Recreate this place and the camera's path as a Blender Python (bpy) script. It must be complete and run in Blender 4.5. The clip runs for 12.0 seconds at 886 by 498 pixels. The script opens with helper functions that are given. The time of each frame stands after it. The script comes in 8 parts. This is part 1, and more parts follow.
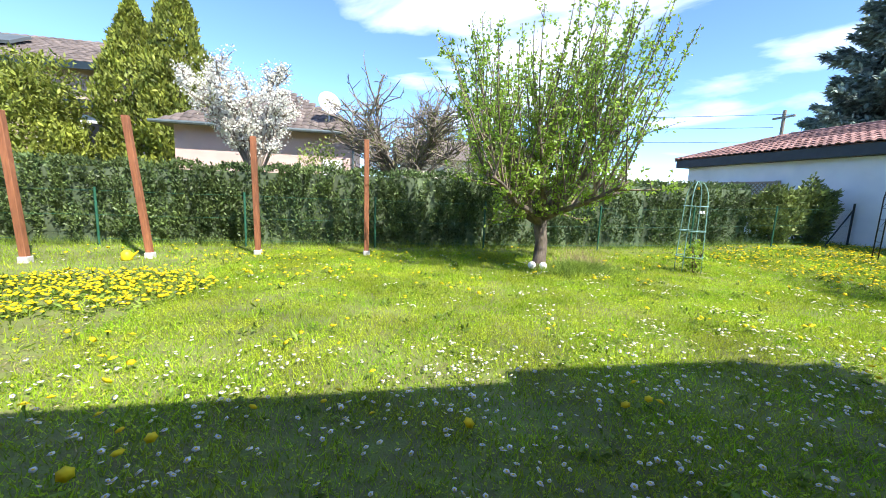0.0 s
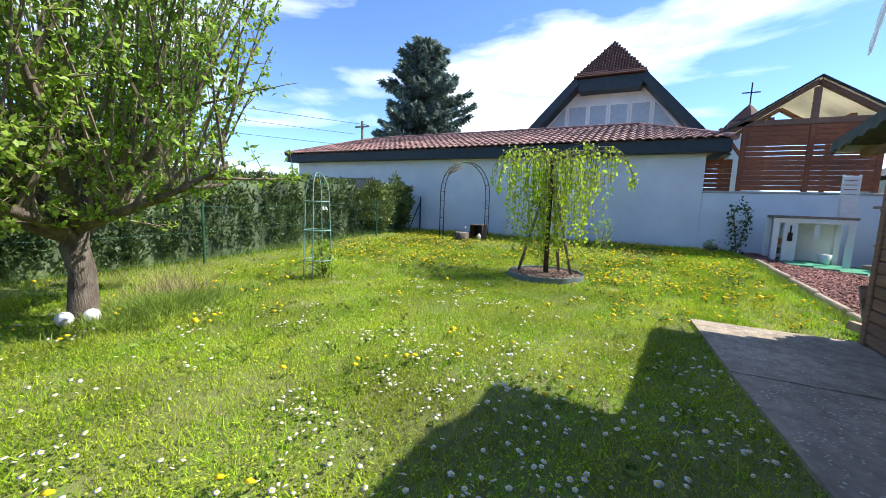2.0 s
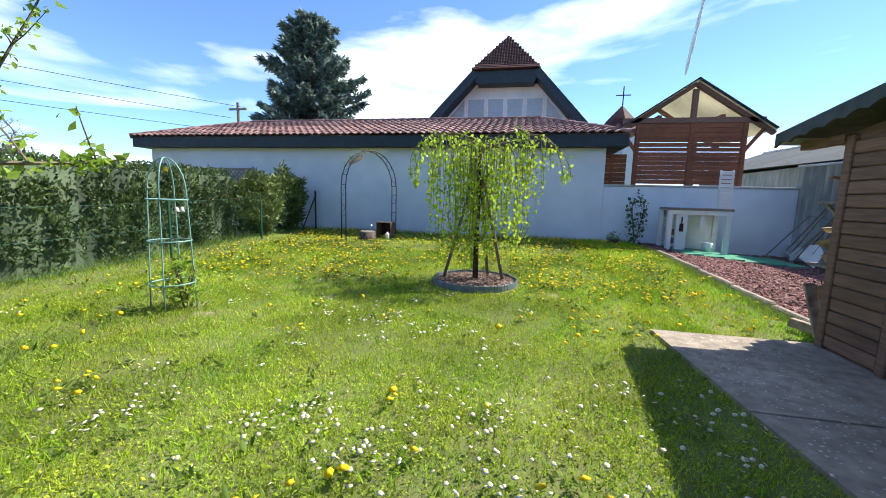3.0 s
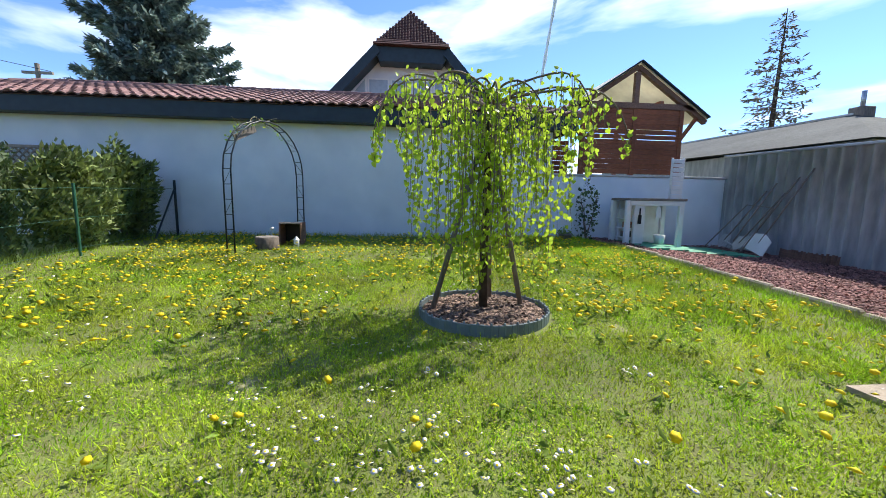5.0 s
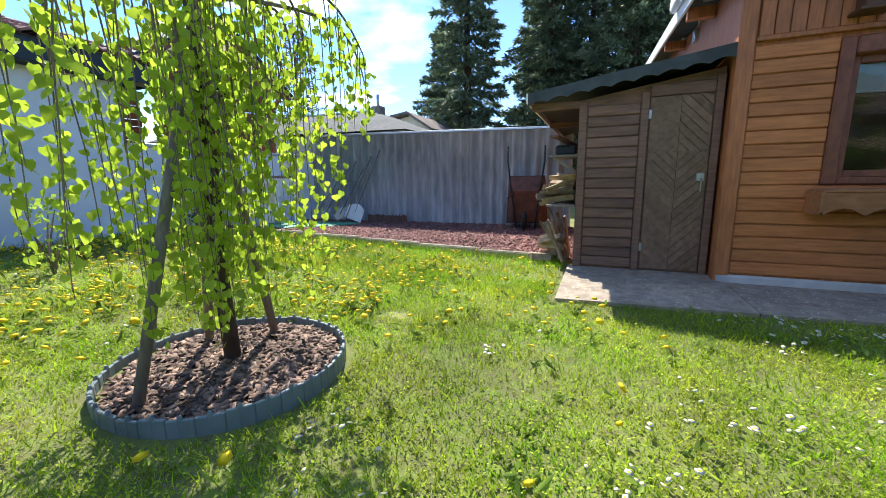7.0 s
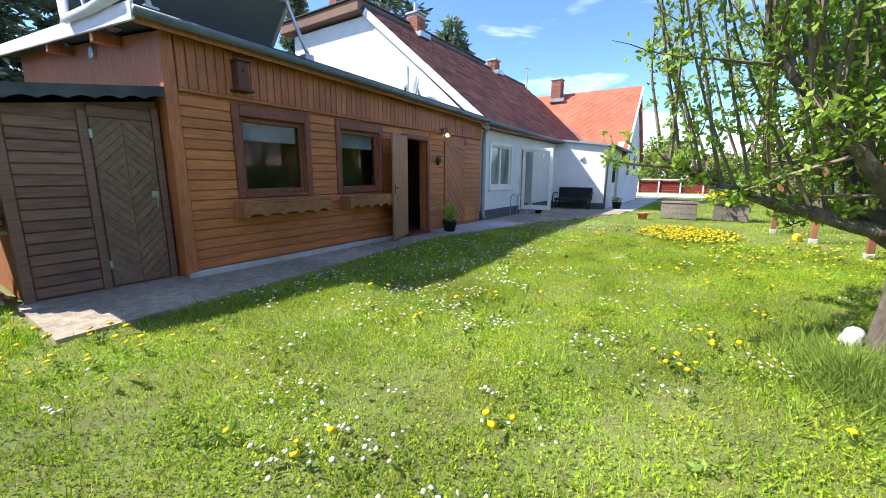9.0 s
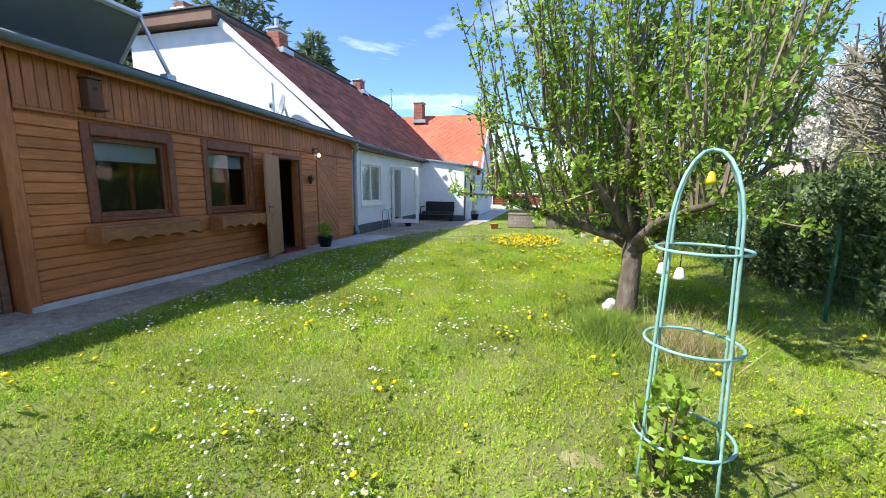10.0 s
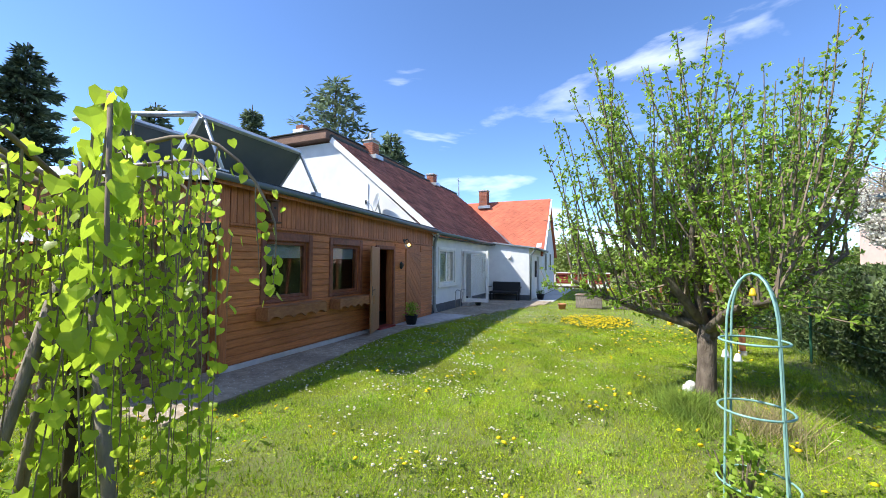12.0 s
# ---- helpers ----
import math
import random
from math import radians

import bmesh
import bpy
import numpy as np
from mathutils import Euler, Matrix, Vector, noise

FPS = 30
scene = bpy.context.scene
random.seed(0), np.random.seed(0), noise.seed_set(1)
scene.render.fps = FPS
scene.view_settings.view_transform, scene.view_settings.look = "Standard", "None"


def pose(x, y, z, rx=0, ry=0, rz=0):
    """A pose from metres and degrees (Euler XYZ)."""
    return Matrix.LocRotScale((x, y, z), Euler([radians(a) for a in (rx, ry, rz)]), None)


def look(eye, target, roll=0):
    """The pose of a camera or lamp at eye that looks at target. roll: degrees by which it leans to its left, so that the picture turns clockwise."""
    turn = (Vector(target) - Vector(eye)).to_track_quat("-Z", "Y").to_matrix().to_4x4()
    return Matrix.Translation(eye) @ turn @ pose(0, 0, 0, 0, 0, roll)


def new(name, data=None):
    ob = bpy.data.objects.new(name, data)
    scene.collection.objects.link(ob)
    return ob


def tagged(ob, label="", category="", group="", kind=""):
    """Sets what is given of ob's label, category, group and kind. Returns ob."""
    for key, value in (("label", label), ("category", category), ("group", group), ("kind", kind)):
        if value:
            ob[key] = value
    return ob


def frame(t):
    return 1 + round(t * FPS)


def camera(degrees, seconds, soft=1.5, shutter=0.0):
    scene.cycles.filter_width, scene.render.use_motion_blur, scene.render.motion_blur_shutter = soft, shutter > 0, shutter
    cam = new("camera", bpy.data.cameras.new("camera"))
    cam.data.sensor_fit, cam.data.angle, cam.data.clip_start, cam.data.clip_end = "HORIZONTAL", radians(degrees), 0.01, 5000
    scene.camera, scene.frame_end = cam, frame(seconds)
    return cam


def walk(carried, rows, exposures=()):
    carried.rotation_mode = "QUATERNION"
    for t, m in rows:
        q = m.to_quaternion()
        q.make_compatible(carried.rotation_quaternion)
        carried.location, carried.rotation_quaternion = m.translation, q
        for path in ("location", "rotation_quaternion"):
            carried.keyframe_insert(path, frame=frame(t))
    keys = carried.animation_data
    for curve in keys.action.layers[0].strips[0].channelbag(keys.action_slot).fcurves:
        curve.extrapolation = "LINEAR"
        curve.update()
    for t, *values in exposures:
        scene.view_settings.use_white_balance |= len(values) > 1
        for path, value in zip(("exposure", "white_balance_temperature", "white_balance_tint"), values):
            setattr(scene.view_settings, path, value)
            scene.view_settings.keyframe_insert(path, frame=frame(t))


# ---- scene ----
cam = camera(98.1, 12.0, soft=0.9)

PATH = [
    (0, (-0.341, 1.452, 1.202), (0.019, 3.397, 0.909), 2.4),
    (0.5, (-0.194, 1.827, 1.205), (0.552, 3.666, 0.96), 2.4),
    (1, (0.098, 2.158, 1.249), (1.295, 3.742, 1.015), 2.4),
    (1.5, (0.413, 2.548, 1.22), (1.97, 3.781, 0.986), 2.2),
    (2, (0.837, 2.929, 1.191), (2.607, 3.828, 0.949), 1.9),
    (2.5, (1.301, 3.264, 1.217), (3.183, 3.89, 0.961), 1.6),
    (3, (1.761, 3.622, 1.228), (3.704, 4.016, 0.965), 1.5),
    (5, (3.752, 4.954, 1.091), (5.724, 4.753, 0.826), 1.0),
    (5.5, (4.244, 5.206, 1.056), (6.157, 4.695, 0.776), 0.8),
    (6, (4.752, 5.355, 1.019), (6.449, 4.343, 0.708), 0.5),
    (6.5, (5.065, 5.471, 1.031), (6.347, 3.973, 0.699), -0.2),
    (8.5, (6.045, 6.041, 1.152), (4.869, 4.477, 0.737), -0.2),
    (9, (6.254, 6.231, 1.253), (4.625, 5.134, 0.875), 0.3),
    (9.5, (6.515, 6.484, 1.312), (4.678, 5.77, 0.969), 0.3),
    (10, (6.93, 6.513, 1.392), (5.022, 6.002, 1.078), 0.5),
    (10.5, (7.299, 6.445, 1.47), (5.378, 5.968, 1.187), 0.6),
    (11, (7.555, 6.438, 1.471), (5.644, 5.892, 1.251), 0.5),
    (11.5, (7.818, 6.446, 1.575), (5.933, 5.785, 1.476), 0.4),
    (12, (8.046, 6.348, 1.608), (6.212, 5.555, 1.684), 0.4),
]
walk(cam, [(t, look(eye, target, roll)) for t, eye, target, roll in PATH], exposures=[(0, 2.15), (1.5, 1.84), (3, 1.76), (5, 1.66), (6.5, 2.0), (8.5, 2.0), (10, 1.9), (12, 1.78)])
# ---- end of camera ----
# ---- light: sky with thin cloud, and the sun ----
SUN_DIR = Vector((1.4, -2.1, 2.75)).normalized()
sky_world = bpy.data.worlds.new("sky")
scene.world = sky_world
sky_world.use_nodes = True
wt = sky_world.node_tree
wt.nodes.clear()
w_out = wt.nodes.new("ShaderNodeOutputWorld")
w_bg = wt.nodes.new("ShaderNodeBackground")
w_sky = wt.nodes.new("ShaderNodeTexSky")
w_sky.sky_type = "NISHITA"
w_sky.sun_disc = False
w_sky.sun_elevation = math.asin(SUN_DIR.z)
w_sky.sun_rotation = math.atan2(SUN_DIR.x, SUN_DIR.y)
w_sky.air_density, w_sky.dust_density, w_sky.ozone_density = 0.8, 0.02, 3.5
w_sky.altitude = 1800
w_co = wt.nodes.new("ShaderNodeTexCoord")
w_map = wt.nodes.new("ShaderNodeMapping")
w_map.inputs["Scale"].default_value = (1.0, 1.0, 4.2)
w_map.inputs["Location"].default_value = (3.1, 0.4, 0.35)
w_noise = wt.nodes.new("ShaderNodeTexNoise")
w_noise.inputs["Scale"].default_value = 1.6
w_noise.inputs["Detail"].default_value = 7.0
w_noise.inputs["Roughness"].default_value = 0.5
w_noise.inputs["Distortion"].default_value = 0.35
w_ramp = wt.nodes.new("ShaderNodeValToRGB")
w_ramp.color_ramp.elements[0].position = 0.56
w_ramp.color_ramp.elements[0].color = (0, 0, 0, 1)
w_ramp.color_ramp.elements[1].position = 0.76
w_ramp.color_ramp.elements[1].color = (0.8, 0.8, 0.8, 1)
w_mix = wt.nodes.new("ShaderNodeMix")
w_mix.data_type = "RGBA"
w_mix.inputs[7].default_value = (5.7, 5.8, 6.0, 1)
w_bg.inputs["Strength"].default_value = 0.15
w_tint = wt.nodes.new("ShaderNodeVectorMath")
w_tint.operation = "MULTIPLY"
w_tint.inputs[1].default_value = (0.52, 0.59, 0.67)
wt.links.new(w_co.outputs["Generated"], w_map.inputs["Vector"])
wt.links.new(w_map.outputs["Vector"], w_noise.inputs["Vector"])
w_sep = wt.nodes.new("ShaderNodeSeparateXYZ")
w_east = wt.nodes.new("ShaderNodeMath")
w_east.operation = "MULTIPLY_ADD"
w_east.inputs[1].default_value = 0.075
wt.links.new(w_co.outputs["Generated"], w_sep.inputs[0])
wt.links.new(w_sep.outputs["X"], w_east.inputs[0])
wt.links.new(w_noise.outputs["Fac"], w_east.inputs[2])
wt.links.new(w_east.outputs[0], w_ramp.inputs["Fac"])
wt.links.new(w_ramp.outputs["Color"], w_mix.inputs[0])
wt.links.new(w_sky.outputs["Color"], w_tint.inputs[0])
wt.links.new(w_tint.outputs["Vector"], w_mix.inputs[6])
wt.links.new(w_mix.outputs[2], w_bg.inputs["Color"])
wt.links.new(w_bg.outputs["Background"], w_out.inputs["Surface"])

sun_data = bpy.data.lights.new("sun", "SUN")
sun_data.energy, sun_data.angle, sun_data.color = 2.45, radians(0.55), (1.0, 0.95, 0.86)
sun_lamp = new("sun", sun_data)
sun_lamp.matrix_world = look(SUN_DIR * 60, (0, 0, 0))


# ---- materials ----
def material(name, c1, c2=None, scale=6.0, rough=0.7, bump=0.15, bump_scale=60.0, metal=0.0, stretch=(1, 1, 1), vary=0.0,
             island=0.0, translucent=0.0, spec=0.4, big=0.25, contrast=(0.35, 0.65), dist=0.01):
    """A surface with grain, larger stains, and a shade that differs from piece to piece."""
    m = bpy.data.materials.new(name)
    m.use_nodes = True
    nt = m.node_tree
    bs = nt.nodes["Principled BSDF"]
    geo = nt.nodes.new("ShaderNodeNewGeometry")
    mp = nt.nodes.new("ShaderNodeMapping")
    mp.inputs["Scale"].default_value = stretch
    nt.links.new(geo.outputs["Position"], mp.inputs["Vector"])
    n1 = nt.nodes.new("ShaderNodeTexNoise")
    n1.inputs["Scale"].default_value, n1.inputs["Detail"].default_value = scale, 8
    nt.links.new(mp.outputs["Vector"], n1.inputs["Vector"])
    rp = nt.nodes.new("ShaderNodeValToRGB")
    rp.color_ramp.elements[0].position, rp.color_ramp.elements[1].position = contrast
    c2 = c2 or tuple(c * 0.7 for c in c1)
    rp.color_ramp.elements[0].color = (*c2, 1)
    rp.color_ramp.elements[1].color = (*c1, 1)
    nt.links.new(n1.outputs["Fac"], rp.inputs["Fac"])
    n2 = nt.nodes.new("ShaderNodeTexNoise")
    n2.inputs["Scale"].default_value, n2.inputs["Detail"].default_value = 0.9, 3
    nt.links.new(geo.outputs["Position"], n2.inputs["Vector"])
    mr = nt.nodes.new("ShaderNodeMapRange")
    mr.inputs["From Min"].default_value, mr.inputs["From Max"].default_value = 0.3, 0.7
    mr.inputs["To Min"].default_value, mr.inputs["To Max"].default_value = 1 - big, 1 + big
    nt.links.new(n2.outputs["Fac"], mr.inputs["Value"])
    value = mr.outputs["Result"]
    for amount, node, socket in ((vary, "ShaderNodeObjectInfo", "Random"), (island, "ShaderNodeNewGeometry", "Random Per Island")):
        if amount:
            src = nt.nodes.new(node)
            r2 = nt.nodes.new("ShaderNodeMapRange")
            r2.inputs["To Min"].default_value, r2.inputs["To Max"].default_value = 1 - amount, 1 + amount
            nt.links.new(src.outputs[socket], r2.inputs["Value"])
            mu = nt.nodes.new("ShaderNodeMath")
            mu.operation = "MULTIPLY"
            nt.links.new(value, mu.inputs[0])
            nt.links.new(r2.outputs["Result"], mu.inputs[1])
            value = mu.outputs[0]
    vm = nt.nodes.new("ShaderNodeVectorMath")
    vm.operation = "SCALE"
    nt.links.new(rp.outputs["Color"], vm.inputs[0])
    nt.links.new(value, vm.inputs["Scale"])
    nt.links.new(vm.outputs["Vector"], bs.inputs["Base Color"])
    bs.inputs["Roughness"].default_value, bs.inputs["Metallic"].default_value = rough, metal
    bs.inputs["Specular IOR Level"].default_value = spec
    if bump:
        n3 = nt.nodes.new("ShaderNodeTexNoise")
        n3.inputs["Scale"].default_value, n3.inputs["Detail"].default_value = bump_scale, 6
        nt.links.new(mp.outputs["Vector"], n3.inputs["Vector"])
        bp = nt.nodes.new("ShaderNodeBump")
        bp.inputs["Strength"].default_value, bp.inputs["Distance"].default_value = bump, dist
        nt.links.new(n3.outputs["Fac"], bp.inputs["Height"])
        nt.links.new(bp.outputs["Normal"], bs.inputs["Normal"])
    if translucent:
        tr = nt.nodes.new("ShaderNodeBsdfTranslucent")
        nt.links.new(vm.outputs["Vector"], tr.inputs["Color"])
        mx = nt.nodes.new("ShaderNodeMixShader")
        mx.inputs[0].default_value = translucent
        nt.links.new(bs.outputs[0], mx.inputs[1])
        nt.links.new(tr.outputs[0], mx.inputs[2])
        nt.links.new(mx.outputs[0], nt.nodes["Material Output"].inputs["Surface"])
    return m


def glass(name, tint=(0.9, 0.95, 0.95), rough=0.01):
    m = bpy.data.materials.new(name)
    m.use_nodes = True
    bs = m.node_tree.nodes["Principled BSDF"]
    bs.inputs["Base Color"].default_value = (*tint, 1)
    bs.inputs["Transmission Weight"].default_value = 1.0
    bs.inputs["Roughness"].default_value = rough
    bs.inputs["IOR"].default_value = 1.45
    return m


M_SOIL = material("lawn_soil", (0.17, 0.22, 0.045), (0.15, 0.15, 0.055), scale=11, rough=0.95, bump=0.8, bump_scale=80, big=0.25)
M_BLADE = material("grass_blade", (0.25, 0.45, 0.02), (0.42, 0.5, 0.04), scale=1.7, spec=0.12, rough=0.6, bump=0, island=0.5, translucent=0.45, big=0.22)
M_LONG = material("long_grass", (0.26, 0.35, 0.065), (0.15, 0.235, 0.045), scale=5, rough=0.65, spec=0.15, bump=0, island=0.5, translucent=0.4)
M_DRY = material("dry_grass", (0.45, 0.38, 0.2), (0.3, 0.26, 0.13), rough=0.8, bump=0, island=0.3, translucent=0.3)
M_DAISY = material("daisy_white", (0.85, 0.85, 0.82), (0.8, 0.8, 0.76), rough=0.6, bump=0, big=0.05, translucent=0.2)
M_DANDY = material("dandelion_yellow", (0.9, 0.72, 0.012), (0.86, 0.63, 0.01), rough=0.7, bump=0, big=0.08, translucent=0.2)
M_RENDER = material("white_render", (0.74, 0.76, 0.77), (0.68, 0.7, 0.72), scale=3, rough=0.9, bump=0.25, bump_scale=180, big=0.05)
M_RENDER_BLUE = material("pale_blue_render", (0.75, 0.8, 0.84), (0.69, 0.75, 0.8), scale=2, rough=0.9, bump=0.25, bump_scale=180, big=0.06)
M_PINK = material("pink_render", (0.62, 0.45, 0.4), (0.56, 0.4, 0.36), scale=2, rough=0.9, bump=0.2, bump_scale=150, big=0.06)
M_DARKPAINT = material("dark_blue_grey_paint", (0.02, 0.035, 0.045), (0.015, 0.027, 0.035), rough=0.5, bump=0.08, big=0.12)
M_PLINTH = material("grey_plinth", (0.12, 0.13, 0.145), (0.09, 0.1, 0.11), scale=12, rough=0.85, bump=0.2, big=0.15)
M_WOODWALL = material("stained_brown_cladding", (0.56, 0.2, 0.064), (0.4, 0.135, 0.042), scale=5, rough=0.5, bump=0.35, bump_scale=22, stretch=(1, 6, 9), vary=0.14, big=0.16)
M_WOODVERT = material("stained_brown_vertical", (0.48, 0.17, 0.06), (0.33, 0.112, 0.042), scale=5, rough=0.5, bump=0.35, bump_scale=22, stretch=(9, 6, 1), vary=0.14, big=0.16)
M_FRAMEWOOD = material("dark_red_brown_trim", (0.25, 0.085, 0.045), (0.17, 0.056, 0.03), scale=6, rough=0.5, bump=0.25, bump_scale=25, stretch=(4, 4, 2), vary=0.1)
M_BOXWOOD = material("worn_box_wood", (0.42, 0.18, 0.07), (0.3, 0.12, 0.048), scale=5, rough=0.65, bump=0.3, bump_scale=25, stretch=(2, 6, 6), vary=0.1)
M_PIPE = material("pale_grey_downpipe", (0.34, 0.37, 0.37), (0.27, 0.3, 0.3), scale=6, rough=0.45, bump=0.05, metal=0.1, big=0.1)
M_SHEDWOOD = material("weathered_brown_cladding", (0.25, 0.14, 0.098), (0.165, 0.092, 0.066), scale=5, rough=0.75, bump=0.4, bump_scale=22, stretch=(1, 6, 9), vary=0.15, big=0.18)
M_DOORWOOD = material("weathered_door_wood", (0.26, 0.165, 0.108), (0.175, 0.107, 0.068), scale=5, rough=0.75, bump=0.4, bump_scale=25, stretch=(5, 5, 5), vary=0.14, big=0.15)
M_DARKWOOD = material("dark_brown_wood", (0.12, 0.055, 0.032), (0.08, 0.036, 0.022), scale=6, rough=0.7, bump=0.3, bump_scale=25, big=0.15)
M_TAN = material("light_door_wood", (0.4, 0.2, 0.09), (0.32, 0.15, 0.065), scale=4, rough=0.45, bump=0.15, bump_scale=25, stretch=(8, 8, 1), big=0.1)
M_CONCRETE = material("old_concrete", (0.43, 0.355, 0.265), (0.24, 0.195, 0.145), scale=11, rough=0.9, bump=0.7, bump_scale=60, big=0.25, vary=0.1, contrast=(0.3, 0.7))
M_LICHEN = material("pale_lichen", (0.62, 0.6, 0.52), (0.5, 0.48, 0.41), scale=20, rough=0.95, bump=0.3)
M_LIGHTCONC = material("light_concrete", (0.5, 0.49, 0.47), (0.4, 0.39, 0.37), scale=7, rough=0.9, bump=0.4, bump_scale=55, big=0.15, vary=0.1)
M_TILE_RED = material("red_brown_tile", (0.31, 0.175, 0.145), (0.14, 0.07, 0.058), scale=7, rough=0.6, bump=0.3, island=0.3, vary=0.3, big=0.15)
M_TILE_MAIN = material("main_roof_tile", (0.4, 0.15, 0.11), (0.25, 0.09, 0.068), scale=3, rough=0.7, bump=0.3, island=0.3, big=0.18)
M_TILE_ORANGE = material("orange_roof_tile", (0.48, 0.13, 0.07), (0.36, 0.1, 0.058), scale=3, rough=0.75, bump=0.3, island=0.28, big=0.15)
M_TILE_BROWN = material("grey_brown_tile", (0.175, 0.14, 0.125), (0.1, 0.08, 0.072), scale=3, rough=0.75, bump=0.3, island=0.25, big=0.15)
M_TILE_DARK = material("dark_red_gable_tile", (0.085, 0.03, 0.024), (0.06, 0.022, 0.018), scale=3, rough=0.75, bump=0.3, island=0.2, big=0.15)
M_BRICK = material("chimney_brick", (0.4, 0.16, 0.1), (0.28, 0.1, 0.065), scale=9, rough=0.85, bump=0.4, vary=0.2, island=0.2)
M_METAL = material("galvanised_metal", (0.52, 0.55, 0.57), (0.42, 0.45, 0.47), scale=5, rough=0.4, bump=0.05, metal=0.8, big=0.1)
M_GUTTER = material("painted_gutter_metal", (0.14, 0.17, 0.175), (0.1, 0.13, 0.135), scale=6, rough=0.45, bump=0.05, metal=0.2, big=0.1)
M_PANELBACK = material("collector_back_grey", (0.15, 0.17, 0.17), (0.12, 0.14, 0.14), scale=2, rough=0.5, bump=0.05, metal=0.3, big=0.1)
M_CORR = material("weathered_corrugated_cement", (0.5, 0.53, 0.55), (0.31, 0.34, 0.36), scale=2.5, rough=0.85, bump=0.3, bump_scale=40, stretch=(3, 3, 0.7), big=0.2)
M_WHITE = material("white_paint", (0.8, 0.8, 0.79), (0.74, 0.74, 0.72), rough=0.4, bump=0.05, big=0.04)
M_POSTWOOD = material("brown_post_wood", (0.3, 0.12, 0.055), (0.21, 0.08, 0.04), scale=5, rough=0.7, bump=0.35, stretch=(9, 9, 1), vary=0.12)
M_GREYWOOD = material("grey_weathered_wood", (0.28, 0.24, 0.2), (0.18, 0.155, 0.13), scale=5, rough=0.85, bump=0.4, stretch=(8, 8, 1.5), vary=0.15)
M_REDWOOD = material("red_stained_wood", (0.32, 0.105, 0.045), (0.22, 0.07, 0.03), scale=4, rough=0.5, bump=0.25, stretch=(2, 2, 9), vary=0.12)
M_BARK = material("apple_bark", (0.19, 0.155, 0.125), (0.095, 0.075, 0.06), scale=9, rough=0.95, bump=0.9, bump_scale=45, stretch=(1.5, 1.5, 0.6), dist=0.02)
M_TWIG = material("twig_bark", (0.24, 0.19, 0.14), (0.15, 0.115, 0.085), scale=9, rough=0.9, bump=0.3)
M_GREYTWIG = material("grey_twig_bark", (0.27, 0.23, 0.19), (0.19, 0.16, 0.13), scale=9, rough=0.9, bump=0.3)
M_APPLELEAF = material("apple_leaf", (0.37, 0.52, 0.08), (0.25, 0.4, 0.055), scale=1.5, rough=0.45, bump=0, island=0.4, translucent=0.58)
M_WEEPLEAF = material("weeping_leaf", (0.5, 0.66, 0.06), (0.4, 0.56, 0.045), scale=2, rough=0.38, bump=0, island=0.22, vary=0.2, translucent=0.64, big=0.1)
M_HEDGE = material("hedge_leaf", (0.13, 0.185, 0.058), (0.06, 0.1, 0.036), scale=3, rough=0.5, bump=0, island=0.55, translucent=0.2, big=0.3)
M_YEW = material("yew_leaf", (0.2, 0.25, 0.065), (0.1, 0.145, 0.04), scale=3, rough=0.55, bump=0, island=0.5, translucent=0.25, big=0.3)
M_THUJA = material("thuja_leaf", (0.29, 0.32, 0.05), (0.16, 0.2, 0.035), scale=2, rough=0.6, bump=0, island=0.5, translucent=0.3, big=0.3)
M_SPRUCE = material("blue_spruce_needle", (0.27, 0.34, 0.29), (0.16, 0.225, 0.19), scale=2, rough=0.6, bump=0, island=0.5, translucent=0.2, big=0.25)
M_PINE = material("dark_pine_needle", (0.19, 0.245, 0.14), (0.12, 0.17, 0.1), scale=2, rough=0.6, bump=0, island=0.45, translucent=0.28, big=0.3)
M_BLOSSOM = material("white_blossom", (0.82, 0.8, 0.74), (0.72, 0.72, 0.62), rough=0.7, bump=0, island=0.12, translucent=0.3, big=0.08)
M_SHRUB = material("shrub_leaf", (0.4, 0.56, 0.07), (0.3, 0.45, 0.055), scale=2, rough=0.4, bump=0, island=0.35, translucent=0.5)
M_CLOVER = material("clover_leaf", (0.4, 0.46, 0.045), (0.28, 0.37, 0.03), scale=1.4, rough=0.7, spec=0.12, bump=0, island=0.5, translucent=0.4, big=0.25)
M_FARGREEN = material("far_spring_foliage", (0.27, 0.33, 0.08), (0.17, 0.225, 0.06), scale=1, rough=0.7, bump=0, island=0.4, translucent=0.35, big=0.25)
M_GREENPAINT = material("green_painted_steel", (0.03, 0.12, 0.075), (0.02, 0.09, 0.055), rough=0.4, bump=0.05, big=0.1)
M_TEAL = material("teal_painted_steel", (0.27, 0.47, 0.44), (0.2, 0.38, 0.36), scale=18, rough=0.4, bump=0.1, big=0.12)
M_BLACKIRON = material("black_painted_iron", (0.02, 0.025, 0.03), (0.015, 0.018, 0.02), rough=0.45, bump=0.05)
M_EDGING = material("grey_plastic_edging", (0.2, 0.25, 0.26), (0.15, 0.19, 0.2), rough=0.5, bump=0.1, vary=0.1)
M_CHIP = material("bark_chip", (0.33, 0.22, 0.16), (0.09, 0.055, 0.04), scale=15, rough=0.85, bump=0.4, island=0.7)
M_REDCHIP = material("red_bark_chip", (0.33, 0.17, 0.145), (0.15, 0.07, 0.062), scale=15, rough=0.9, bump=0.4, island=0.6)
M_BLACK = material("matt_black_plastic", (0.012, 0.013, 0.015), (0.009, 0.01, 0.011), rough=0.5, bump=0.05)
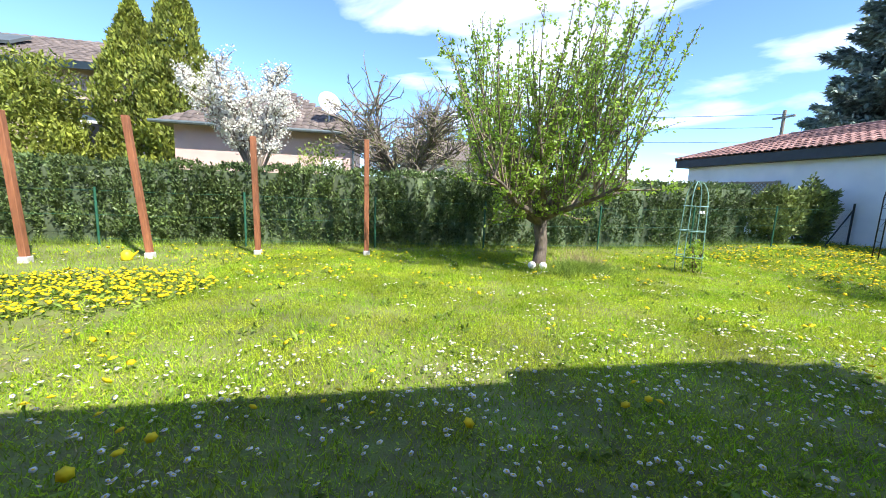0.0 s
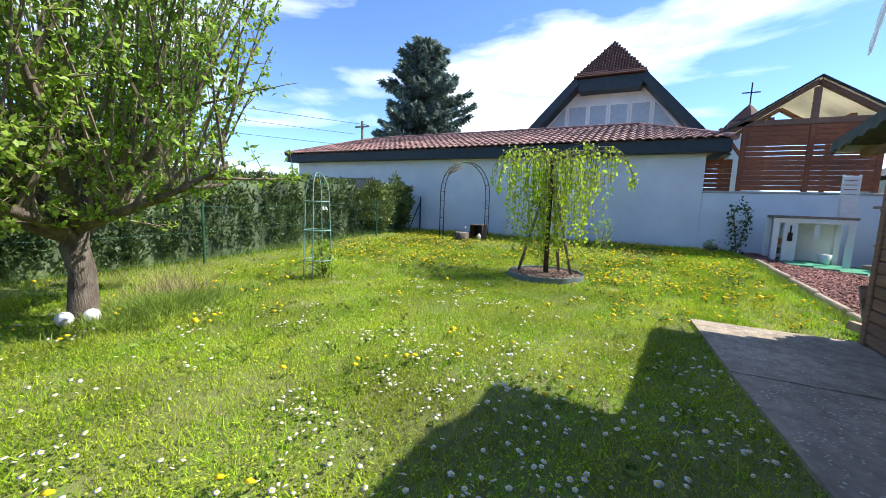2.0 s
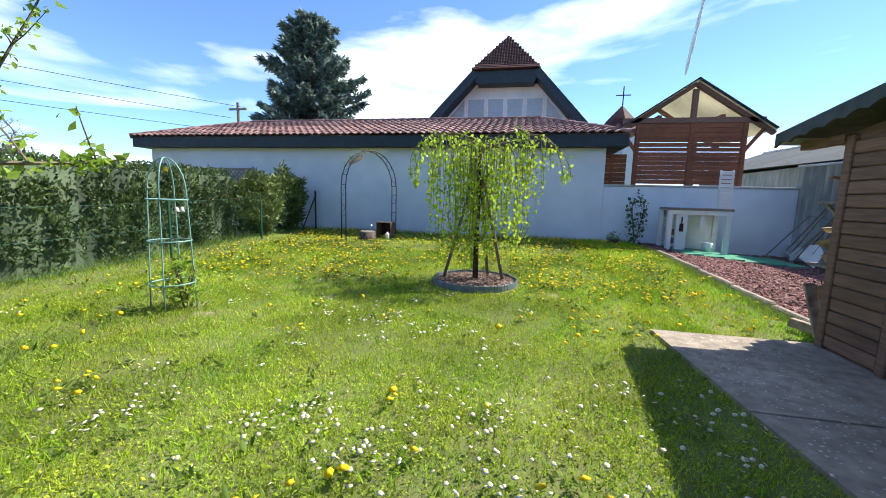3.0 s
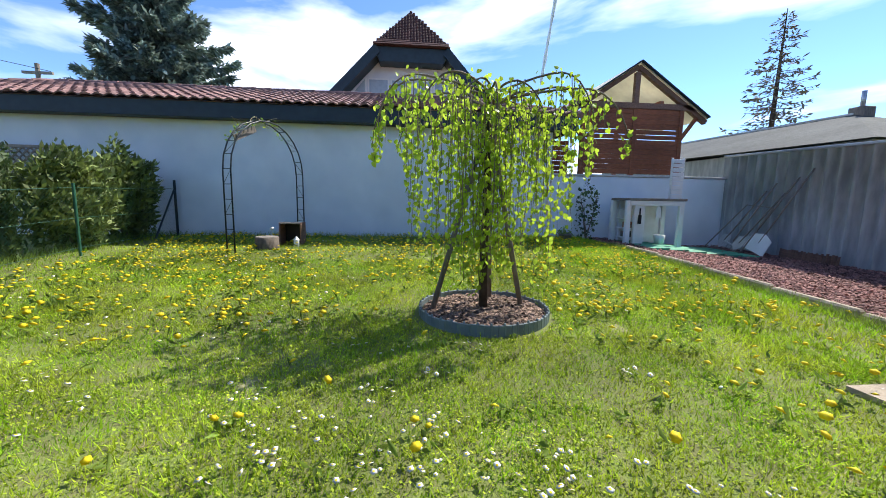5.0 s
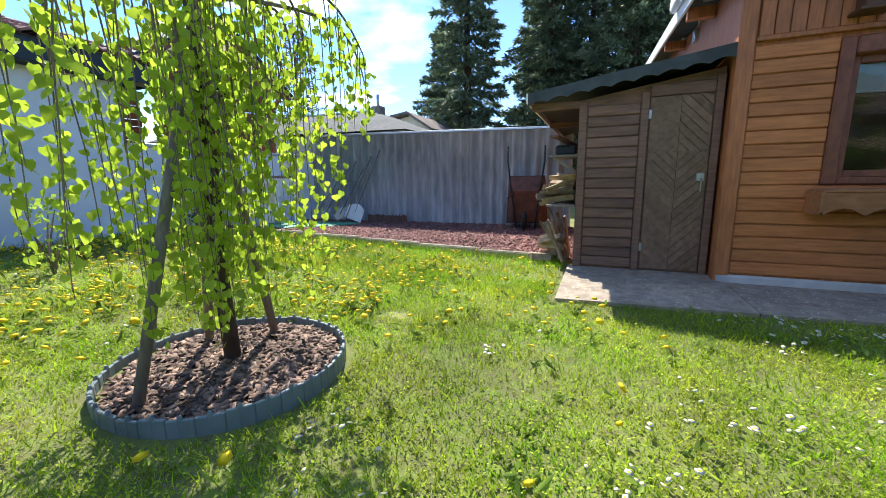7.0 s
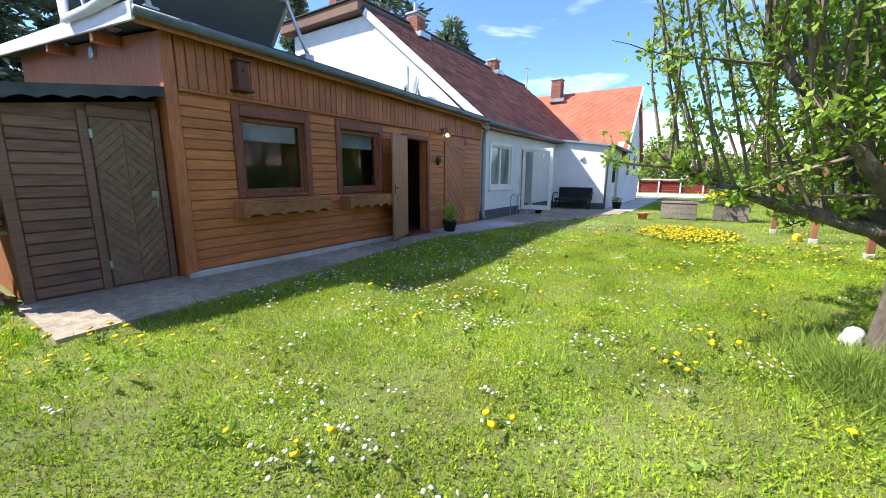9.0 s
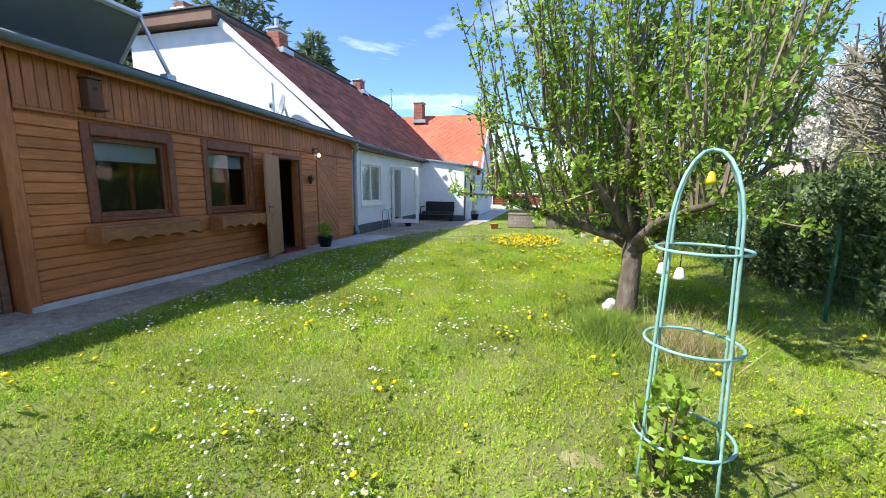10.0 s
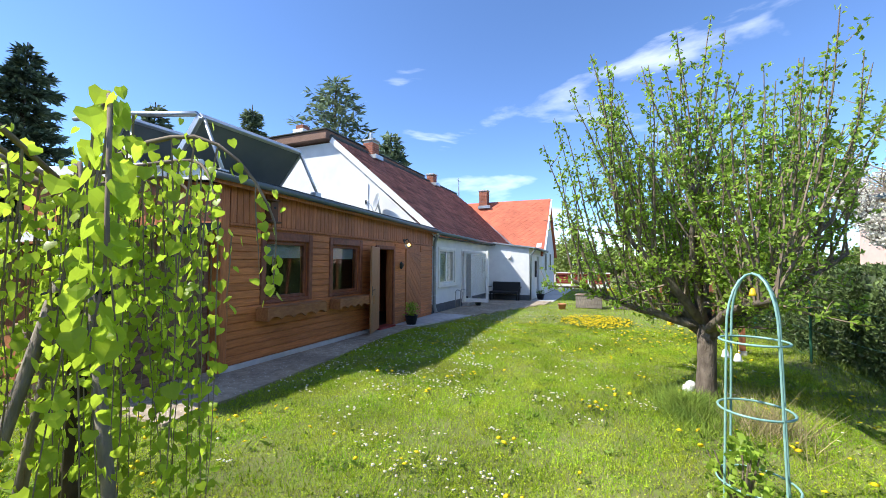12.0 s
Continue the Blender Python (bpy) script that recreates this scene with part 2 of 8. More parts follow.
# near-black brown: the dimness of the annex room is put into its colour
M_ROOMSHADE = material("shade_dark_room_wall", (0.08, 0.065, 0.05), (0.06, 0.05, 0.04), rough=0.9, bump=0.1)
M_RATTAN = material("black_rattan", (0.02, 0.021, 0.025), (0.012, 0.013, 0.016), scale=60, rough=0.55, bump=0.5, bump_scale=120)
M_TERRACOTTA = material("terracotta", (0.5, 0.22, 0.11), (0.42, 0.18, 0.09), rough=0.85, bump=0.15)
M_RUST = material("rusty_barrow_steel", (0.19, 0.075, 0.045), (0.1, 0.045, 0.03), scale=6, rough=0.8, bump=0.3)
M_SPLIT = material("split_firewood", (0.42, 0.33, 0.24), (0.19, 0.125, 0.08), scale=9, rough=0.85, bump=0.4, vary=0.45, island=0.25)
M_FELT = material("roofing_felt", (0.075, 0.085, 0.085), (0.05, 0.058, 0.058), scale=9, rough=0.9, bump=0.35, bump_scale=90)
M_BLIND = material("pale_blind", (0.5, 0.56, 0.58), (0.45, 0.5, 0.52), rough=0.8, bump=0.05)
M_GREYBLIND = material("grey_blue_blind", (0.27, 0.33, 0.36), (0.23, 0.28, 0.31), rough=0.8, bump=0.05)
M_DIRT = material("bare_dry_earth", (0.33, 0.3, 0.15), (0.21, 0.21, 0.08), scale=22, rough=0.95, bump=0.8, bump_scale=60)
M_GREENMAT = material("green_plastic_mat", (0.06, 0.36, 0.2), (0.045, 0.29, 0.16), scale=9, rough=0.6, bump=0.2)
M_BLUE = material("blue_bucket_plastic", (0.03, 0.06, 0.3), (0.025, 0.05, 0.25), rough=0.4, bump=0.03)
M_CREAM = material("cream_awning", (0.8, 0.77, 0.66), (0.74, 0.7, 0.6), rough=0.8, bump=0.05, translucent=0.35)
M_YELLOW = material("yellow_plastic", (0.8, 0.55, 0.02), (0.75, 0.5, 0.02), rough=0.45, bump=0.03)
M_RED = material("red_paint", (0.3, 0.035, 0.025), (0.22, 0.028, 0.02), rough=0.5, bump=0.1)
M_TRUNKDARK = material("dark_conifer_bark", (0.1, 0.07, 0.05), (0.06, 0.042, 0.03), scale=9, rough=0.95, bump=0.5)
M_PANE = material("grey_blue_pane", (0.4, 0.46, 0.5), (0.34, 0.4, 0.44), rough=0.12, bump=0, big=0.1)
M_CLEAR = glass("window_glass")
M_GLASSGLOBE = glass("amber_globe_glass", (0.95, 0.85, 0.65), 0.05)


# ---- mesh building ----
class MB:
    """Collects faces, then links them as one mesh object."""

    def __init__(self):
        self.v, self.f = [], []

    def add(self, verts, faces):
        n = len(self.v)
        self.v += [tuple(p) for p in verts]
        self.f += [tuple(n + i for i in face) for face in faces]
        return self

    def box(self, x0, x1, y0, y1, z0, z1, b=0.0, m=None):
        c = Vector(((x0 + x1) / 2, (y0 + y1) / 2, (z0 + z1) / 2))
        h = Vector((abs(x1 - x0) / 2, abs(y1 - y0) / 2, abs(z1 - z0) / 2))
        b = min(b, min(h) * 0.8)
        if b <= 0:
            vs = [c + Vector((sx * h.x, sy * h.y, sz * h.z)) for sx in (-1, 1) for sy in (-1, 1) for sz in (-1, 1)]
            fs = [(0, 1, 3, 2), (4, 6, 7, 5), (0, 4, 5, 1), (2, 3, 7, 6), (0, 2, 6, 4), (1, 5, 7, 3)]
        else:
            vs, ix = [], {}
            for sx in (-1, 1):
                for sy in (-1, 1):
                    for sz in (-1, 1):
                        for a in range(3):
                            ix[sx, sy, sz, a] = len(vs)
                            s = [sx, sy, sz]
                            vs.append(c + Vector([s[k] * (h[k] - (0 if k == a else b)) for k in range(3)]))
            fs = []
            for a in range(3):
                o, p = (a + 1) % 3, (a + 2) % 3
                for s in (-1, 1):
                    quad = []
                    for so, sp in ((-1, -1), (1, -1), (1, 1), (-1, 1)):
                        k = [0, 0, 0]
                        k[a], k[o], k[p] = s, so, sp
                        quad.append(ix[(*k, a)])
                    fs.append(tuple(quad if s > 0 else quad[::-1]))
                for so in (-1, 1):
                    for sp in (-1, 1):
                        k0, k1 = [0, 0, 0], [0, 0, 0]
                        k0[a], k0[o], k0[p] = -1, so, sp
                        k1[a], k1[o], k1[p] = 1, so, sp
                        quad = [ix[(*k0, o)], ix[(*k1, o)], ix[(*k1, p)], ix[(*k0, p)]]
                        fs.append(tuple(quad if so * sp < 0 else quad[::-1]))
            for sx in (-1, 1):
                for sy in (-1, 1):
                    for sz in (-1, 1):
                        t = [ix[sx, sy, sz, a] for a in range(3)]
                        fs.append(tuple(t if sx * sy * sz > 0 else t[::-1]))
        if m is not None:
            vs = [m @ p for p in vs]
        return self.add(vs, fs)

    def beam(self, p, q, w, h, b=0.0, up=(0, 0, 1)):
        """A squared bar from p to q, w wide and h high."""
        p, q = Vector(p), Vector(q)
        d = (q - p).normalized()
        s = d.cross(Vector(up))
        s = s.normalized() if s.length > 1e-4 else Vector((1, 0, 0))
        u = s.cross(d)
        m = Matrix((s, d, u)).transposed().to_4x4()
        m.translation = (p + q) / 2
        return self.box(-w / 2, w / 2, -(q - p).length / 2, (q - p).length / 2, -h / 2, h / 2, b, m)

    def tube(self, pts, r, n=8, closed=False):
        pts = [Vector(p) for p in pts]
        k = len(pts)
        rs = r if isinstance(r, (list, tuple)) else [r] * k
        vs, fs, ref = [], [], None
        for i, p in enumerate(pts):
            a = pts[(i - 1) % k] if closed else pts[max(i - 1, 0)]
            c = pts[(i + 1) % k] if closed else pts[min(i + 1, k - 1)]
            d = (c - a).normalized()
            if ref is None:
                ref = Vector((0, 0, 1)) if abs(d.z) < 0.9 else Vector((1, 0, 0))
            s = d.cross(ref)
            s = s.normalized() if s.length > 1e-5 else Vector((1, 0, 0))
            ref = s.cross(d)
            for j in range(n):
                w = 2 * math.pi * j / n
                vs.append(p + (s * math.cos(w) + ref * math.sin(w)) * rs[i])
        for i in range(k if closed else k - 1):
            for j in range(n):
                a, c = i * n, ((i + 1) % k) * n
                fs.append((a + j, a + (j + 1) % n, c + (j + 1) % n, c + j))
        if not closed:
            fs.append(tuple(range(n))[::-1])
            fs.append(tuple((k - 1) * n + j for j in range(n)))
        return self.add(vs, fs)

    def prism(self, pts, vec):
        """A flat outline pushed along vec."""
        n, vec = len(pts), Vector(vec)
        vs = [Vector(p) for p in pts] + [Vector(p) + vec for p in pts]
        fs = [tuple(range(n))[::-1], tuple(range(n, 2 * n))] + [(i, (i + 1) % n, n + (i + 1) % n, n + i) for i in range(n)]
        return self.add(vs, fs)

    def lathe(self, prof, c, n=16):
        """Turns (radius, height) points round an upright axis at c."""
        vs = [(c[0] + r * math.cos(2 * math.pi * j / n), c[1] + r * math.sin(2 * math.pi * j / n), c[2] + z) for r, z in prof for j in range(n)]
        fs = [(i * n + j, i * n + (j + 1) % n, (i + 1) * n + (j + 1) % n, (i + 1) * n + j) for i in range(len(prof) - 1) for j in range(n)]
        fs += [tuple(range(n))[::-1], tuple((len(prof) - 1) * n + j for j in range(n))]
        return self.add(vs, fs)

    def ball(self, c, r, n=10, sz=1.0):
        return self.lathe([(max(0.001, r * math.sin(math.pi * i / n)), -r * sz * math.cos(math.pi * i / n)) for i in range(n + 1)], c, n + 2)

    def make(self, name, mat, parent=None, label="", smooth=False):
        me = bpy.data.meshes.new(name)
        me.from_pydata(self.v, [], self.f)
        me.materials.append(mat)
        if smooth:
            me.shade_smooth()
        ob = new(name, me)
        ob.parent = parent
        if label:
            ob["label"] = label
        return ob


def bulk(name, verts, faces, mat, parent=None, label=""):
    """One mesh from arrays: faces all have the same number of corners."""
    me = bpy.data.meshes.new(name)
    nv, (nf, k) = len(verts), faces.shape
    me.vertices.add(nv)
    me.vertices.foreach_set("co", np.ascontiguousarray(verts, dtype=np.float32).ravel())
    me.loops.add(nf * k)
    me.loops.foreach_set("vertex_index", np.ascontiguousarray(faces, dtype=np.int32).ravel())
    me.polygons.add(nf)
    me.polygons.foreach_set("loop_start", np.arange(0, nf * k, k, dtype=np.int32))
    me.update(calc_edges=True)
    me.materials.append(mat)
    ob = new(name, me)
    ob.parent = parent
    if label:
        ob["label"] = label
    return ob


def thing(name, label, category, at=(0, 0, 0), group="", kind=""):
    ob = new(name)
    ob.location = at
    ob.empty_display_size = 0.1
    return tagged(ob, label, category, group, kind)


def under(ob, parent):
    """Hangs ob under parent and keeps its place in the world."""
    ob.parent = parent
    ob.matrix_parent_inverse = Matrix.Translation(-parent.matrix_basis.translation)
    return ob


def smooth01(t):
    t = min(1.0, max(0.0, t))
    return t * t * (3 - 2 * t)


def ground_z(x, y):
    return 0.2 * smooth01((x - 5) / 6.5) * smooth01((y + 2.0) / 3.0)


def ground_zs(x, y):
    a, b = np.clip((x - 5) / 6.5, 0, 1), np.clip((y + 2.0) / 3.0, 0, 1)
    return 0.2 * a * a * (3 - 2 * a) * b * b * (3 - 2 * b)


RNG = np.random.default_rng(7)


def leaves(points, size, mat, name, parent=None, label="", droop=0.0, spread=0.35, aspect=0.55, fold=0.25):
    """Small folded leaves of four corners at the points, in any turn."""
    points = np.asarray(points, float)
    n = len(points)
    d = RNG.normal(size=(n, 3))
    d[:, 2] -= droop
    d /= np.linalg.norm(d, axis=1, keepdims=True)
    s = np.cross(d, RNG.normal(size=(n, 3)))
    s /= np.linalg.norm(s, axis=1, keepdims=True) + 1e-9
    u = np.cross(s, d)
    ln = size * (1 + spread * RNG.uniform(-1, 1, (n, 1)))
    mid = points + d * ln * 0.5
    vs = np.stack([points, mid + s * ln * aspect * 0.5 + u * ln * fold * 0.5, points + d * ln, mid - s * ln * aspect * 0.5 + u * ln * fold * 0.5], 1).reshape(-1, 3)
    i = np.arange(n)[:, None] * 4
    return bulk(name, vs, np.concatenate([i + np.array([[0, 1, 2]]), i + np.array([[0, 2, 3]])], 0), mat, parent, label)

# ---- ground ----
def lawn_sheet():
    xs = np.concatenate([[-900, -300, -120, -60, -35], np.arange(-25, 16.01, 0.5), [20, 30, 60, 120, 300, 900]])
    ys = np.concatenate([[-900, -300, -120, -60, -30, -15, -8], np.arange(-5, 16.01, 0.5), [20, 30, 60, 120, 300, 900]])
    gx, gy = np.meshgrid(xs, ys, indexing="ij")
    gz = ground_zs(gx, gy) * np.clip((20 - np.abs(gx)) / 5, 0, 1)
    nx, ny = gx.shape
    i = np.arange(nx * ny).reshape(nx, ny)
    quads = np.stack([i[:-1, :-1], i[1:, :-1], i[1:, 1:], i[:-1, 1:]], -1).reshape(-1, 4)
    ob = bulk("ground", np.stack([gx, gy, gz], -1).reshape(-1, 3), quads, M_SOIL)
    return tagged(ob, "green mown lawn with bare earth between the grass", "lawn", kind="structure")


lawn_sheet()

YS = 1.285   # front of the wooden annex
YH = 1.22    # front of the main house
GX = 12.45   # garage wall


def EAVE(x):
    return 2.6 + (x + 2.85) * 0.026


EDGE_X = [-30, -9, -8, -4.5, -3.2, -0.7, -0.6, 1.2, 2.9, 4.2, 5.65]
EDGE_Y = [4.2, 4.2, 4.1, 2.95, 2.45, 2.3, 1.84, 1.9, 2.12, 2.25, 2.36]


def KERB(x):
    return 0.74 + (np.minimum(x, 10.4) - 6.0) * 0.02


# ---- roof tiles ----
def wave_tile(w, ln):
    """One pantile: eave edge at the origin, v up the slope."""
    k = 7
    us = [w * i / (k - 1) for i in range(k)]
    hs = [0.045 * math.sin(math.pi * i / (k - 1)) ** 1.4 + 0.004 for i in range(k)]
    v = [(u, 0, h + 0.03) for u, h in zip(us, hs)] + [(u, ln, h) for u, h in zip(us, hs)] + [(u, 0, h) for u, h in zip(us, hs)]
    f = [(i, i + 1, k + i + 1, k + i) for i in range(k - 1)] + [(2 * k + i, 2 * k + i + 1, i + 1, i) for i in range(k - 1)]
    return np.array(v), np.array(f)


def flat_tile(w, ln):
    v = [(0.004, 0, 0.02), (w - 0.004, 0, 0.02), (w - 0.004, ln, 0.006), (0.004, ln, 0.006), (0.004, 0, 0), (w - 0.004, 0, 0), (w - 0.004, ln, 0), (0.004, ln, 0)]
    return np.array(v), np.array([(0, 1, 2, 3), (4, 5, 1, 0), (5, 6, 2, 1), (7, 4, 0, 3)])


def rhomb_tile(w, ln):
    v = [(w / 2, -ln * 0.44, 0.05), (w * 0.97, ln * 0.5, 0.03), (w / 2, ln * 1.44, 0.004), (w * 0.03, ln * 0.5, 0.03), (w / 2, -ln * 0.44, 0), (w * 0.97, ln * 0.5, 0), (w * 0.03, ln * 0.5, 0)]
    return np.array(v), np.array([(0, 1, 2, 3), (4, 5, 1, 0), (6, 4, 0, 3)])


def tile_slope(parent, origin, u, v, width, height, w, ln, shape, mat, inside=None, parts=0, label=""):
    """Lays tiles on a slope; the first ones, up to parts, are objects of their own."""
    u, v = Vector(u).normalized(), Vector(v).normalized()
    nrm = u.cross(v)
    rot = np.array(Matrix((u, v, nrm)).transposed())
    tv, tf = shape(w, ln * 1.08)
    spots = []
    for j in range(int(height / ln + 0.5)):
        for i in range(-1, int(width / w) + 1):
            a = i * w + (w / 2 if shape is rhomb_tile and j % 2 else 0)
            if inside is None and (a < -0.01 or a + w > width + 0.05):
                continue
            if inside is not None and not inside(a + w / 2, j * ln + ln / 2):
                continue
            spots.append(Vector(origin) + u * a + v * (j * ln) + nrm * RNG.uniform(0, 0.006))
    me = None
    m4 = Matrix((u, v, nrm)).transposed().to_4x4()
    for p in spots[:parts]:
        if me is None:
            me = bpy.data.meshes.new("roof_tile")
            me.from_pydata([tuple(q) for q in tv], [], [tuple(int(k) for k in q) for q in tf])
            me.materials.append(mat)
        ob = new("roof_tile", me)
        ob.matrix_world = Matrix.Translation(p) @ m4
        under(ob, parent)
    rest = spots[parts:]
    if rest:
        n = len(rest)
        ob = stamp("roof_tiles", tv, tf, np.repeat(rot[None], n, 0), np.array([tuple(p) for p in rest]), np.ones(n), mat)
        under(tagged(ob, label or "rows of overlapping roof tiles", kind="stuff"), parent)


def stamp(name, tv, tf, rots, places, sizes, mat, parent=None, label=""):
    """Copies of one small shape, joined in one mesh."""
    n, k = len(places), len(tv)
    vs = np.einsum("nij,kj->nki", rots, tv) * np.asarray(sizes)[:, None, None] + np.asarray(places)[:, None, :]
    fs = (np.arange(n)[:, None, None] * k + tf[None]).reshape(-1, tf.shape[1])
    return bulk(name, vs.reshape(-1, 3), fs, mat, parent, label)


def part(name, mb, mat, parent, label="", smooth=False):
    return under(mb.make(name, mat, None, label, smooth), parent)


# ---- garage behind the boundary ----
def garage():
    g = thing("garage", "pale blue rendered garage with a red-brown tiled hip roof", "garage", (GX, 8.5, 0.15))
    part("wall", MB().box(GX, GX + 0.3, 1.6, 15.6, -0.2, 2.6, 0.01), M_RENDER_BLUE, g)
    part("wall", MB().box(GX + 0.3, GX + 5.2, 1.6, 1.9, -0.2, 2.6), M_RENDER_BLUE, g)
    part("wall", MB().box(GX + 0.3, GX + 5.2, 15.3, 15.6, -0.2, 2.6), M_RENDER_BLUE, g)
    part("fascia", MB().box(GX - 0.32, GX - 0.28, 1.15, 15.95, 2.6, 2.92, 0.006), M_DARKPAINT, g)
    part("fascia", MB().box(GX - 0.278, GX + 5.4, 1.15, 1.19, 2.6, 2.92, 0.006), M_DARKPAINT, g)
    part("fascia", MB().box(GX - 0.278, GX + 5.4, 15.91, 15.95, 2.6, 2.92, 0.006), M_DARKPAINT, g)
    part("soffit", MB().box(GX - 0.278, GX - 0.003, 1.195, 15.905, 2.603, 2.63), M_DARKPAINT, g)
    e0, e1, rx, rz = 1.1, 16.0, GX + 2.6, 3.84
    ax = GX - 0.36
    r = MB().add([(ax, e0, 2.9), (ax, e1, 2.9), (rx, 13.9, rz), (rx, 3.2, rz), (GX + 5.6, e0, 2.9), (GX + 5.6, e1, 2.9)],
                 [(0, 3, 2, 1), (0, 4, 3), (1, 2, 5), (4, 5, 2, 3), (0, 1, 5, 4)])
    part("roof", r, M_TILE_RED, g)
    sl = Vector((rx - ax, 0, rz - 2.9))
    hgt = sl.length
    tile_slope(g, (ax, e1, 2.91), (0, -1, 0), sl, e1 - e0, hgt, 0.22, 0.33, wave_tile, M_TILE_RED,
               lambda a, b: 2.1 * b / hgt - 0.1 < a < (e1 - e0) - 2.1 * b / hgt + 0.1, 300)
    for p, q in (((ax, e0, 2.93), (rx, 3.2, rz + 0.03)), ((ax, e1, 2.93), (rx, 13.9, rz + 0.03)), ((rx, 3.2, rz + 0.03), (rx, 13.9, rz + 0.03))):
        p, q = Vector(p), Vector(q)
        n = int((q - p).length / 0.38)
        for i in range(n):
            a, b = p.lerp(q, i / n), p.lerp(q, (i + 1.08) / n)
            part("ridge_tile", MB().tube([a, b], [0.085, 0.07], 8), M_TILE_RED, g)
    return g


garage_house = garage()
tagged(MB().box(GX + 0.002, GX + 0.25, -2.9, 1.597, -0.2, 1.64, 0.01).make("wall_east", M_RENDER_BLUE), "low pale blue rendered boundary wall", "wall", kind="structure")
tagged(MB().box(GX - 0.03, GX + 0.28, -2.9, 1.594, 1.643, 1.69, 0.01).make("wall_coping", M_LIGHTCONC), "pale coping on the low boundary wall", "coping", kind="structure")


# ---- timber annex ----
WINDOWS = [(2.55, 3.5, 1.0, 1.97), (0.98, 1.87, 1.0, 1.97)]
DOOR = (-0.47, 0.24, 0.05, 1.95)


def window_unit(name, a, x0, x1, z0, z1, y, trim, blind=True, label=""):
    w = thing(name, label or "window with a wooden frame and a pale blind half drawn", "window", ((x0 + x1) / 2, y, z0))
    fr = MB()
    fr.box(x0, x0 + 0.06, y - 0.12, y - 0.05, z0, z1, 0.006).box(x1 - 0.06, x1, y - 0.12, y - 0.05, z0, z1, 0.006)
    fr.box(x0 + 0.058, x1 - 0.058, y - 0.118, y - 0.052, z0, z0 + 0.06, 0.006).box(x0 + 0.058, x1 - 0.058, y - 0.118, y - 0.052, z1 - 0.06, z1, 0.006)
    part("window_frame", fr, trim, w)
    pane = part("pane", MB().box(x0 + 0.055, x1 - 0.055, y - 0.092, y - 0.084, z0 + 0.055, z1 - 0.055), M_CLEAR, w)
    pane.visible_shadow = False
    if blind:
        part("blind", MB().box(x0 + 0.07, x1 - 0.07, y - 0.15, y - 0.14, z1 - 0.28, z1 - 0.01), M_GREYBLIND, w, "pale roller blind")
    return w


def wavy_board(x0, x1, y0, y1, z0, z1, n, amp):
    """A board whose lower edge is cut in waves."""
    lo = [(x0 + (x1 - x0) * i / (n * 6), y0, z0 + amp * abs(math.sin(math.pi * i / 6))) for i in range(n * 6 + 1)]
    return MB().prism(lo + [(x1, y0, z1), (x0, y0, z1)], (0, y1 - y0, 0))


def flower_box(x0, x1):
    b = thing("flower_box", "brown wooden flower box with a scalloped front under the window", "flower box", ((x0 + x1) / 2, YS, 0.75), group="flower boxes on the annex")
    part("front_board", wavy_board(x0, x1, YS + 0.24, YS + 0.268, 0.7, 0.88, 5, 0.06), M_BOXWOOD, b, "paler board cut in waves")
    part("base", MB().box(x0 + 0.02, x1 - 0.02, YS + 0.014, YS + 0.238, 0.8, 0.83, 0.004), M_WOODVERT, b)
    part("top_rail", MB().box(x0 - 0.01, x1 + 0.01, YS + 0.02, YS + 0.262, 0.882, 0.91, 0.006), M_BOXWOOD, b)
    for e in (x0 - 0.026, x1 + 0.002):
        part("side_board", wavy_board(e, e + 0.024, YS + 0.014, YS + 0.27, 0.7, 0.89, 1, 0.03), M_BOXWOOD, b)


